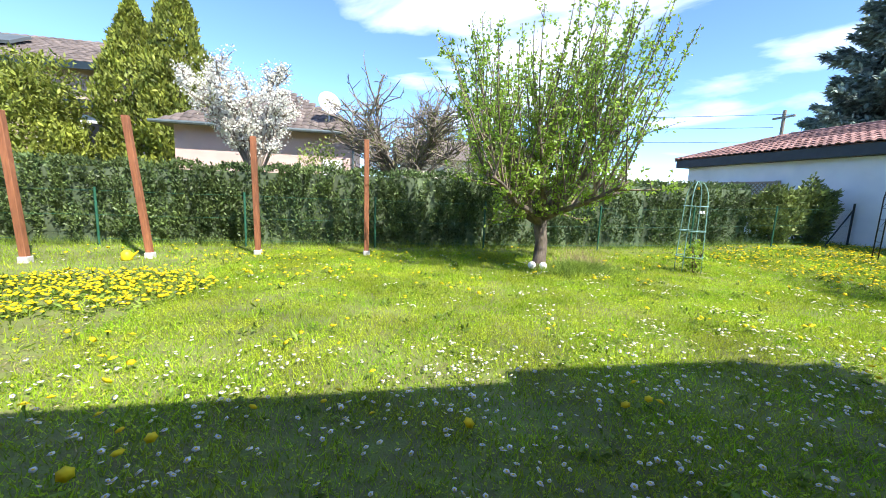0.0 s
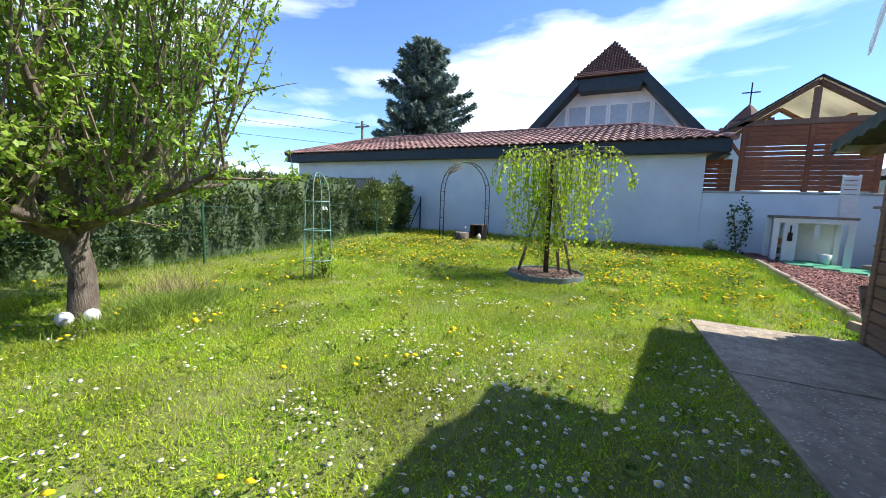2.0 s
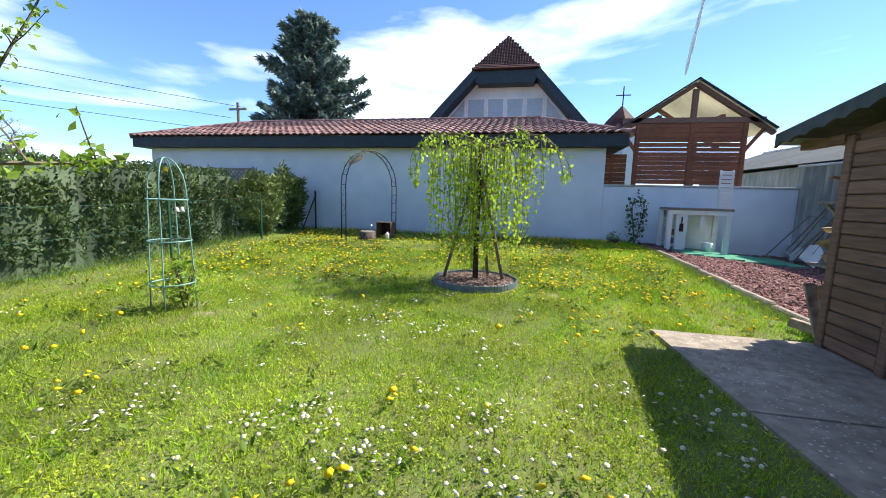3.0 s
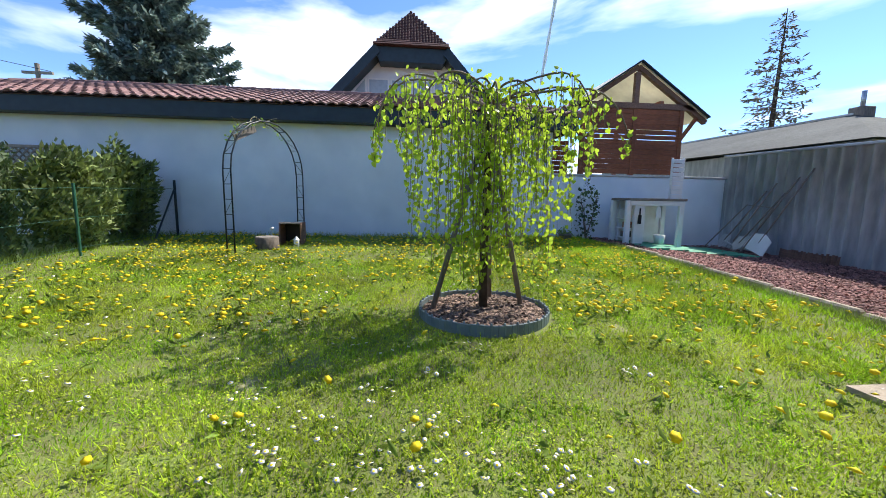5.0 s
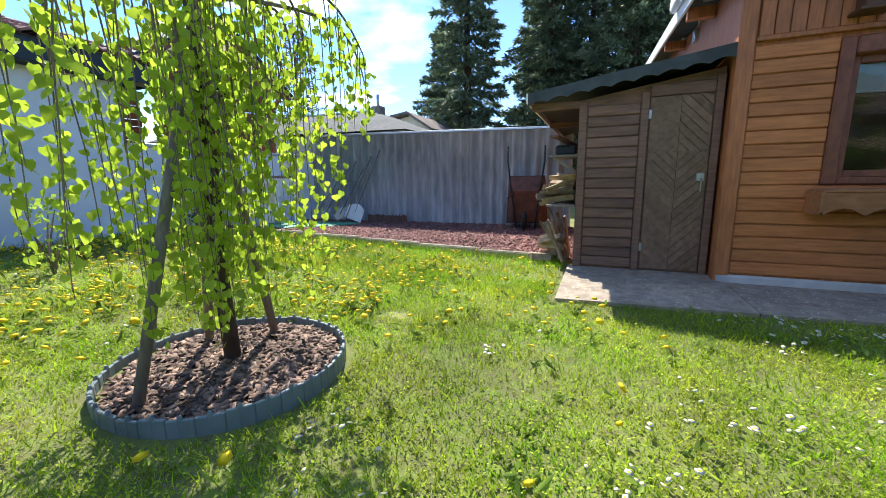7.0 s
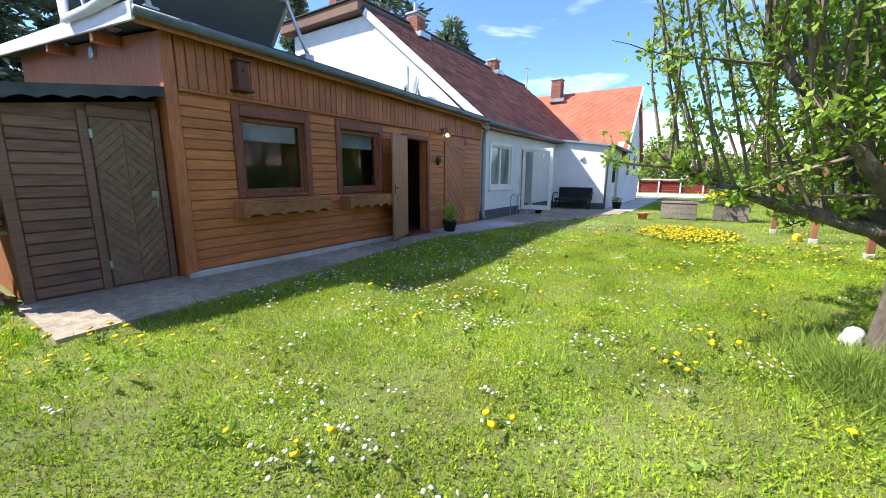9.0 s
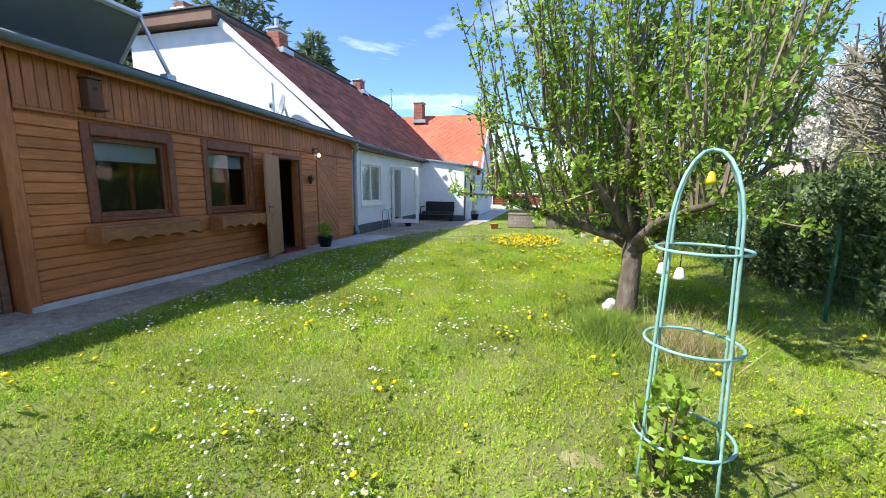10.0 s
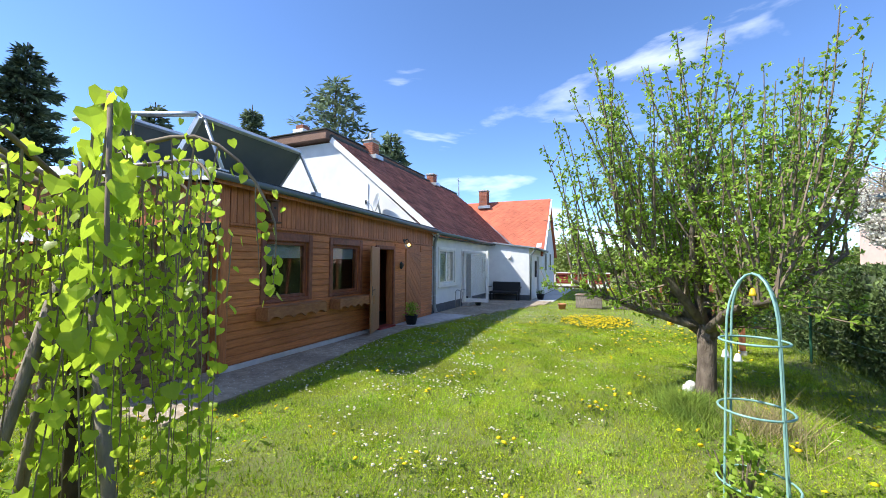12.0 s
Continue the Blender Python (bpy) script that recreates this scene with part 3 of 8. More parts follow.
def annex():
    a = thing("wooden_annex", "brown timber-clad annex with two windows and an open door", "annex", (0.7, YS, 0))
    x0, x1 = -2.85, 4.28
    y1, yb = YS - 0.03, YS - 0.2
    holes = WINDOWS + [(DOOR[0], DOOR[1], 0.0, DOOR[3])]
    xs = sorted([x0, x1] + [h[0] for h in holes] + [h[1] for h in holes])
    for p, q in zip(xs, xs[1:]):
        hole = next((h for h in holes if abs(h[0] - p) < 1e-6), None)
        lo, hi = EAVE(p) - 0.04, EAVE(q) - 0.04
        z = hole[3] if hole else 0
        part("wall_panel", MB().prism([(p, y1, z), (q, y1, z), (q, y1, hi), (p, y1, lo)], (0, yb - y1, 0)), M_WOODVERT, a)
        if hole and hole[2] > 0:
            part("wall_panel", MB().box(p, q, yb, y1, 0, hole[2]), M_WOODVERT, a)
    part("end_wall", MB().prism([(x1 - 0.002, yb, 0), (x1 - 0.002, -4.6, 0), (x1 - 0.002, -4.6, 3.4), (x1 - 0.002, yb, 2.76)], (-0.18, 0, 0)), M_WOODVERT, a)
    part("end_wall", MB().box(x0, x0 + 0.18, -4.6, yb - 0.002, 0, 2.56), M_WOODVERT, a)
    # inner surfaces coloured dark so that the room looks unlit
    part("back_wall", MB().box(x0, x1 - 0.18, -4.8, -4.603, 0, 2.6), M_ROOMSHADE, a)
    part("floor", MB().box(x0 + 0.18, x1 - 0.19, -4.6, y1 - 0.02, 0.02, 0.06), M_ROOMSHADE, a)
    part("partition", MB().box(x0 + 0.19, x1 - 0.2, -1.6, -1.5, 0.06, 2.55), M_ROOMSHADE, a, "inner wall coloured dark for the dim room")
    part("lining", MB().box(x1 - 0.2, x1 - 0.183, -1.5, yb, 0.06, 2.5), M_ROOMSHADE, a)
    # roof slab, rake boards and gutter
    part("roof", MB().prism([(x0, 1.46, EAVE(x0) + 0.02), (x1 + 0.28, 1.46, EAVE(x1) + 0.02), (x1 + 0.28, -4.9, 3.42), (x0, -4.9, 3.25)], (0, 0, 0.07)), M_FELT, a)
    part("rake_board", MB().beam((x1 + 0.29, 1.5, 2.79), (x1 + 0.29, -4.9, 3.42), 0.03, 0.17, 0.004), M_WHITE, a, "pale metal-capped roof edge")
    for yy in (0.2, -1.6):
        part("rafter", MB().box(x1 + 0.002, x1 + 0.27, yy - 0.05, yy + 0.05, 2.62 + (1.4 - yy) * 0.098, 2.74 + (1.4 - yy) * 0.098, 0.006), M_WOODVERT, a)
    gut = [(x0 - 0.05, 1.53, EAVE(x0) - 0.01), (x1 + 0.3, 1.53, EAVE(x1) + 0.0)]
    part("gutter", MB().tube(gut, 0.05, 12), M_GUTTER, a, "grey-green metal gutter", True)
    part("eave_board", MB().beam((x0, 1.455, EAVE(x0) - 0.03), (x1 + 0.27, 1.455, EAVE(x1) - 0.03), 0.02, 0.12), M_WOODVERT, a)
    # horizontal boards between the openings
    hb = 0.118
    for r in range(18):
        z = 0.115 + r * hb
        spans = [(x0 + 0.02, -2.05), (-1.12, -0.57), (0.34, 4.17)] if z + hb < 0.98 else [(-2.85 + 0.02, -2.05), (-1.12, -0.57), (0.34, 0.88), (1.97, 2.45), (3.6, 4.17)]
        if z + hb > 2.16:
            continue
        for p, q in spans:
            if z + hb > 0.98 and p == 0.34:
                q = 0.88
            part("board", MB().box(p, q, YS - 0.028, YS - 0.004 + RNG.uniform(-0.002, 0.002), z + 0.003, z + hb - 0.004, 0.008), M_WOODWALL, a)
    # vertical frieze boards
    n = 66
    for i in range(n):
        p = x0 + 0.02 + (x1 - x0 - 0.14) * i / n
        q = x0 + 0.02 + (x1 - x0 - 0.14) * (i + 1) / n
        part("frieze_board", MB().box(p + 0.003, q - 0.003, YS - 0.027, YS + 0.012 + RNG.uniform(-0.002, 0.002), 2.19, EAVE(p) - 0.05, 0.007), M_WOODVERT, a)
    part("rail", MB().box(x0 + 0.02, 4.17, YS - 0.026, YS + 0.024, 2.15, 2.19, 0.006), M_WOODVERT, a)
    part("corner_post", MB().box(4.172, 4.3, YS - 0.1, YS + 0.022, 0.03, EAVE(4.2) - 0.045, 0.012), M_WOODVERT, a)
    part("sill_beam", MB().box(0.5, 4.28, YS - 0.03, YS + 0.03, 0.0, 0.1, 0.012), M_LIGHTCONC, a, "pale concrete footing")
    # trims with ragged edges round the windows
    for x, xx, z, zz in WINDOWS:
        for p, q, r, s in ((x - 0.1, x - 0.002, z - 0.06, zz + 0.14), (xx + 0.002, xx + 0.1, z - 0.06, zz + 0.14), (x, xx, zz + 0.002, zz + 0.14), (x, xx, z - 0.06, z - 0.002)):
            part("trim", MB().box(p, q, YS - 0.05, YS + 0.018, r, s, 0.012), M_FRAMEWOOD, a)
    for p, q, r, s in ((DOOR[0] - 0.08, DOOR[0] - 0.002, 0.03, 2.04), (DOOR[1] + 0.002, DOOR[1] + 0.08, 0.03, 2.04), (DOOR[0], DOOR[1], 1.952, 2.04)):
        part("door_frame", MB().box(p, q, YS - 0.18, YS + 0.016, r, s, 0.008), M_FRAMEWOOD, a)
    part("threshold", MB().box(DOOR[0], DOOR[1], YS - 0.19, YS + 0.1, 0.015, 0.065, 0.008), M_RED, a, "worn red threshold")
    # second door of slanting boards
    part("door_frame", MB().box(-1.2, -1.125, YS - 0.03, YS + 0.02, 0.05, 2.0, 0.008), M_WOODVERT, a)
    for i in range(16):
        z = -0.55 + i * 0.17
        pts = [(-2.04, z), (-1.21, z + 0.83), (-1.21, z + 0.99), (-2.04, z + 0.16)]
        pts = [(x, min(max(zz, 0.07), 1.95)) for x, zz in pts]
        if max(p[1] for p in pts) - min(p[1] for p in pts) > 0.02:
            part("door_board", MB().prism([(x, YS - 0.02, zz) for x, zz in pts], (0, 0.026 + 0.002 * (i % 3), 0)), M_WOODVERT, a)
    # downpipe at the house corner
    dp = MB().tube([(-2.78, 1.5, 2.5), (-2.82, 1.44, 2.42), (-2.95, 1.32, 2.3), (-2.97, 1.3, 2.1), (-2.97, 1.3, 0.25), (-2.97, 1.36, 0.08)], 0.055, 12)
    part("downpipe", dp, M_PIPE, a, "grey metal downpipe with elbows", True)
    for zz in (0.6, 1.5):
        part("pipe_clip", MB().tube([(-2.97, 1.3, zz), (-2.97, 1.3, zz + 0.03)], 0.055, 12), M_METAL, a)
    return a


annex_house = annex()
for x, xx, z, zz in WINDOWS:
    window_unit("window", annex_house, x, xx, z, zz, YS, M_FRAMEWOOD, label="dark wooden window with a pale blind drawn at the top")
flower_box(2.36, 3.66)
flower_box(0.8, 1.93)


def open_door():
    d = thing("door", "open light brown wooden door of the annex", "door", (DOOR[1], YS, 0.06))
    p, q = Vector((0.26, YS + 0.045, 0)), Vector((0.993, YS + 0.312, 0))
    w = (q - p).normalized()
    mm = Matrix.Translation(p) @ Matrix(((w.x, -w.y, 0, 0), (w.y, w.x, 0, 0), (0, 0, 1, 0), (0, 0, 0, 1)))
    part("leaf", MB().box(0, 0.76, -0.02, 0.02, 0.08, 1.98, 0.006, mm), M_TAN, d)
    part("handle", MB().tube([mm @ Vector((0.7, 0.02, 1.02)), mm @ Vector((0.7, 0.06, 1.02)), mm @ Vector((0.6, 0.06, 1.02))], 0.009, 8), M_BLACKIRON, d, "black lever handle", True)
    part("handle", MB().tube([mm @ Vector((0.7, -0.02, 1.02)), mm @ Vector((0.7, -0.06, 1.02)), mm @ Vector((0.6, -0.06, 1.02))], 0.009, 8), M_BLACKIRON, d, "black lever handle", True)
    part("lock_plate", MB().box(0.68, 0.72, -0.024, 0.024, 0.9, 1.1, 0.004, mm), M_BLACKIRON, d)


open_door()


def wall_lamp():
    x, z = -1.0, 2.1
    l = thing("wall_lamp", "round amber glass wall lamp on a black bracket", "lamp", (x, YS, z))
    part("bracket", MB().tube([(x, YS, z + 0.1), (x, YS + 0.12, z + 0.16), (x, YS + 0.16, z + 0.1)], 0.012, 8).box(x - 0.05, x + 0.05, YS + 0.013, YS + 0.03, z + 0.04, z + 0.16, 0.01), M_BLACKIRON, l)
    part("shade", MB().ball((x, YS + 0.16, z), 0.095, 12), M_GLASSGLOBE, l, "clear amber globe", True)
    em = bpy.data.materials.new("lamp_glow")
    em.use_nodes = True
    em.node_tree.nodes["Principled BSDF"].inputs["Emission Color"].default_value = (1, 0.62, 0.25, 1)
    em.node_tree.nodes["Principled BSDF"].inputs["Emission Strength"].default_value = 1.5
    part("bulb", MB().ball((x, YS + 0.16, z), 0.03, 8), em, l, "small lit bulb", True)


wall_lamp()


def bird_house():
    x = 3.49
    b = thing("bird_house", "small brown wooden bird house fixed under the eave", "bird house", (x, YS, 2.28))
    part("box", MB().box(x - 0.07, x + 0.07, YS + 0.015, YS + 0.16, 2.27, 2.58, 0.006), M_DARKWOOD, b)
    part("roof", MB().box(x - 0.085, x + 0.085, YS + 0.013, YS + 0.2, 2.583, 2.61, 0.006), M_DARKWOOD, b)
    part("perch_board", MB().box(x - 0.11, x + 0.11, YS + 0.013, YS + 0.2, 2.24, 2.267, 0.006), M_DARKWOOD, b)
    # the entrance is no opening: a black disc gives the darkness of the hole
    part("dark_hole_disc", MB().tube([(x, YS + 0.155, 2.48), (x, YS + 0.164, 2.48)], 0.022, 12), M_BLACK, b)


bird_house()


def wall_horn():
    z = 1.55
    h = thing("wall_ornament", "small dark wall ornament beside the door", "ornament", (-0.86, YS, z))
    part("plate", MB().lathe([(0.01, -0.1), (0.045, -0.05), (0.05, 0.05), (0.01, 0.1)], (-0.83, YS + 0.03, z), 10), M_BLACKIRON, h)
    part("hook", MB().tube([(-0.83, YS + 0.05, z), (-0.83, YS + 0.1, z - 0.02), (-0.83, YS + 0.1, z + 0.05)], 0.008, 6), M_BLACKIRON, h)


wall_horn()


def collector(xa, xb, ya, za, yb, zb):
    """A flat collector that leans from its low back edge (ya, za) to its high front edge (yb, zb)."""
    c = thing("solar_collector", "grey-backed solar collector on a metal frame on the roof", "solar collector", ((xa + xb) / 2, ya, za), group="solar collectors on the annex roof")
    d = Vector((0, yb - ya, zb - za))
    nrm = Vector((1, 0, 0)).cross(d).normalized()
    p0, p1 = Vector((xa, ya, za)), Vector((xb, ya, za))
    part("panel", MB().prism([p0, p1, p1 + d, p0 + d], nrm * 0.08), M_PANELBACK, c, "flat grey collector back", False)
    for a, b in ((p0, p0 + d), (p1, p1 + d), (p0 + d, p1 + d), (p0, p1)):
        part("edge_rail", MB().beam(a + nrm * 0.04, b + nrm * 0.04, 0.06, 0.11, 0.008, nrm), M_METAL, c)
    for x in (xa + 0.04, xb - 0.04):
        part("strut", MB().tube([(x, yb, zb), (x, yb + 0.42, 2.9)], 0.026, 8), M_METAL, c, "", True)
        part("foot", MB().box(x - 0.07, x + 0.07, yb + 0.33, yb + 0.47, 2.75, 2.9, 0.01), M_METAL, c)
        part("foot", MB().box(x - 0.05, x + 0.05, ya - 0.1, ya + 0.06, 2.86 + (0.45 - ya) * 0.1, za + 0.02, 0.01), M_METAL, c)


collector(2.46, 4.42, 0.42, 3.06, 0.98, 3.68)
collector(2.3, 4.3, -1.7, 3.3, -1.1, 4.0)
tagged(MB().tube([(4.44, 0.9, 3.74), (4.44, 0.1, 3.86), (4.4, -1.05, 4.06), (4.36, -2.6, 4.2)], 0.04, 10).make("insulated_pipe", M_METAL, None, "", True), "silver insulated pipe linking the tops of the collectors", "pipe")
tagged(MB().tube([(4.62, 1.3, 2.95), (4.62, 0.6, 2.98), (4.62, -0.3, 3.05), (4.58, -0.5, 3.4)], 0.05, 10).make("insulated_pipe", M_WHITE, None, "", True), "white insulated pipe along the roof edge", "pipe")


# ---- lean-to shed at the end of the annex ----
def lean_to():
    s = thing("garden_shed", "weathered brown lean-to shed with a patterned plank door", "shed", (5.0, 1.05, 0.03))
    yf, x0, x1 = 1.05, 4.3, 5.58
    part("front_wall", MB().prism([(x0, yf - 0.03, 0.03), (x1, yf - 0.03, 0.03), (x1, yf - 0.03, 1.84), (x0, yf - 0.03, 2.04)], (0, -0.05, 0)), M_SHEDWOOD, s)
    part("side_wall", MB().box(x1 - 0.05, x1 - 0.002, -2.6, yf - 0.081, 0.03, 1.83), M_BOXWOOD, s, "plywood side wall")
    part("back_wall", MB().box(x0, x1 - 0.052, -2.62, -2.57, 0.03, 1.83), M_SHEDWOOD, s)
    part("side_wall", MB().box(x0, x0 + 0.04, -2.56, yf - 0.082, 0.03, 1.98), M_SHEDWOOD, s)
    part("roof", MB().prism([(4.29, 1.26, 2.14), (6.1, 1.26, 1.88), (6.1, -2.9, 1.85), (4.29, -2.9, 2.11)], (0, 0, 0.035)), M_FELT, s)
    # scalloped felt edge
    n = 9
    pts = []
    for i in range(n * 6 + 1):
        f = i / (n * 6)
        x = 4.29 + 1.81 * f
        pts.append((x, 1.27, 2.145 - 0.262 * f - 0.1 + 0.03 * abs(math.sin(math.pi * i / 6))))
    part("scalloped_edge", MB().prism(pts + [(6.1, 1.27, 1.91), (4.29, 1.27, 2.172)], (0, 0.022, 0)), M_FELT, s, "scalloped grey felt roof edge")
    part("rake_board", MB().beam((6.11, 1.28, 1.86), (6.11, -2.9, 1.83), 0.02, 0.1), M_WHITE, s)
    part("purlin", MB().box(x1 + 0.002, 6.09, 1.0, 1.08, 1.76, 1.83), M_SHEDWOOD, s)
    part("purlin", MB().box(x1 + 0.002, 6.09, -0.6, -0.52, 1.76, 1.83), M_SHEDWOOD, s)
    part("corner_post", MB().box(x1 - 0.07, x1 + 0.012, yf - 0.07, yf + 0.014, 0.03, 1.82, 0.008), M_SHEDWOOD, s)
    part("corner_post", MB().box(4.925, 5.0, yf - 0.028, yf + 0.014, 0.03, 1.87, 0.008), M_SHEDWOOD, s)
    part("door_post", MB().box(4.3, 4.37, yf - 0.028, yf + 0.014, 0.03, 1.97, 0.008), M_SHEDWOOD, s)
    for r in range(16):
        z = 0.06 + r * 0.107
        part("board", MB().box(5.003, x1 - 0.073, yf - 0.028, yf + 0.004 + RNG.uniform(-0.003, 0.003), z, z + 0.1, 0.009), M_SHEDWOOD, s)
    part("lintel", MB().box(4.372, 4.922, yf - 0.026, yf + 0.01, 1.815, 1.93, 0.008), M_SHEDWOOD, s)
    # door: boards in nested diamonds
    door = part("door", MB().box(4.38, 4.915, yf - 0.027, yf - 0.004, 0.06, 1.81, 0.004), M_DOORWOOD, s, "plank door with a diamond pattern")
    cx, cz, step = 4.648, 1.27, 0.098

    def clip(poly, lo, hi, ax):
        for side, lim in ((1, lo), (-1, hi)):
            out = []
            for i in range(len(poly)):
                a, b = poly[i], poly[(i + 1) % len(poly)]
                ia, ib = side * (a[ax] - lim) >= 0, side * (b[ax] - lim) >= 0
                if ia:
                    out.append(a)
                if ia != ib:
                    t = (lim - a[ax]) / (b[ax] - a[ax])
                    out.append((a[0] + (b[0] - a[0]) * t, a[1] + (b[1] - a[1]) * t))
            poly = out
            if not poly:
                return poly
        return poly

    for k in range(16):
        r0, r1 = k * step + 0.003, (k + 1) * step - 0.003
        for sx in (-1, 1):
            for sz in (-1, 1):
                quad = [(cx + sx * 0.002, cz + sz * r0), (cx + sx * 0.002, cz + sz * r1), (cx + sx * r1, cz + sz * 0.002), (cx + sx * r0, cz + sz * 0.002)]
                q = clip(clip(quad, 4.385, 4.91, 0), 0.065, 1.805, 1)
                if len(q) >= 3:
                    ob = MB().prism([(a, yf - 0.004, b) for a, b in q], (0, 0.012 + RNG.uniform(0, 0.004), 0)).make("plank", M_DOORWOOD)
                    ob.parent = door
                    ob.matrix_parent_inverse = door.matrix_world.inverted()
    part("latch", MB().box(4.4, 4.47, yf + 0.014, yf + 0.03, 0.98, 1.06, 0.006).tube([(4.43, yf + 0.03, 1.0), (4.43, yf + 0.06, 0.98), (4.43, yf + 0.05, 0.88)], 0.008, 8), M_METAL, s, "worn metal latch")
    for z in (0.25, 1.6):
        part("hinge", MB().box(4.9, 4.93, yf + 0.012, yf + 0.022, z, z + 0.09, 0.004), M_METAL, s)


lean_to()


# ---- main house ----
def house_window(name, x0, x1, z0, z1, y, label, sill=True):
    w = thing(name, label, "window", ((x0 + x1) / 2, y, z0))
    b = 0.09
    for p, q, r, s in ((x0, x0 + b, z0, z1), (x1 - b, x1, z0, z1), (x0 + b, x1 - b, z1 - b, z1), (x0 + b, x1 - b, z0, z0 + b)):
        part("surround", MB().box(p, q, y + 0.004, y + 0.03, r, s, 0.005), M_WHITE, w)
    i0, i1 = x0 + b, x1 - b
    for p, q, r, s in ((i0, i0 + 0.06, z0 + b, z1 - b), (i1 - 0.06, i1, z0 + b, z1 - b), ((i0 + i1) / 2 - 0.04, (i0 + i1) / 2 + 0.04, z0 + b, z1 - b), (i0 + 0.06, i1 - 0.06, z0 + b, z0 + b + 0.05), (i0 + 0.06, i1 - 0.06, z1 - b - 0.05, z1 - b)):
        part("window_frame", MB().box(p, q, y - 0.08, y - 0.02, r + 0.001, s - 0.001, 0.006), M_WHITE, w)
    for p, q in ((i0 + 0.05, (i0 + i1) / 2 - 0.03), ((i0 + i1) / 2 + 0.03, i1 - 0.05)):
        pn = part("pane", MB().box(p, q, y - 0.056, y - 0.05, z0 + b + 0.04, z1 - b - 0.04), M_CLEAR, w)
        pn.visible_shadow = False
    part("curtain", MB().box(i0 + 0.05, i1 - 0.05, y - 0.19, y - 0.17, z0 + b + 0.03, z1 - b - 0.03), M_BLIND, w, "pale curtain")
    if sill:
        part("window_sill", MB().box(x0 - 0.03, x1 + 0.03, y + 0.004, y + 0.07, z0 - 0.04, z0 - 0.002, 0.006), M_WHITE, w)
    return w


def wall_with_holes(parent, mat, x0, x1, y0, y1, z0, z1, holes):
    xs = sorted([x0, x1] + [h[0] for h in holes] + [h[1] for h in holes])
    for p, q in zip(xs, xs[1:]):
        h = next((h for h in holes if abs(h[0] - p) < 1e-6), None)
        if h:
            if h[2] > z0:
                part("wall_panel", MB().box(p, q, y0, y1, z0, h[2]), mat, parent)
            part("wall_panel", MB().box(p, q, y0, y1, h[3], z1), mat, parent)
        else:
            part("wall_panel", MB().box(p, q, y0, y1, z0, z1), mat, parent)


def chimney(h, x, y, z0, z1, s, label):
    c = part("chimney", MB().box(x - s / 2 + 0.012, x + s / 2 - 0.012, y - s / 2 + 0.012, y + s / 2 - 0.012, z0, z1), M_LIGHTCONC, h, label)
    for j in range(int((z1 - z0) / 0.085)):
        z = z0 + j * 0.085
        o = 0.12 if j % 2 else 0.0
        for side in range(4):
            for k in (0, 1):
                a = -s / 2 + k * s / 2
                b = a + s / 2 - 0.008
                if side == 0:
                    bx = (x + a, x + b, y + s / 2 - 0.02, y + s / 2)
                elif side == 1:
                    bx = (x + a, x + b, y - s / 2, y - s / 2 + 0.02)
                elif side == 2:
                    bx = (x + s / 2 - 0.02, x + s / 2 + 0.001, y + a, y + b)
                else:
                    bx = (x - s / 2 - 0.001, x - s / 2 + 0.02, y + a, y + b)
                ob = MB().box(*bx, z, z + 0.075).make("brick", M_BRICK)
                ob.parent = c
                ob.matrix_parent_inverse = c.matrix_world.inverted()
    cap = MB().box(x - s / 2 - 0.04, x + s / 2 + 0.04, y - s / 2 - 0.04, y + s / 2 + 0.04, z1, z1 + 0.07, 0.01).make("cap", M_LIGHTCONC)
    cap.parent = c
    cap.matrix_parent_inverse = c.matrix_world.inverted()
    fl = MB().box(x - s / 2 - 0.05, x + s / 2 + 0.05, y - s / 2 - 0.05, y + s / 2 + 0.2, z0 - 0.02, z0 + 0.16, 0.01).make("flashing", M_METAL)
    fl.parent = c
    fl.matrix_parent_inverse = c.matrix_world.inverted()


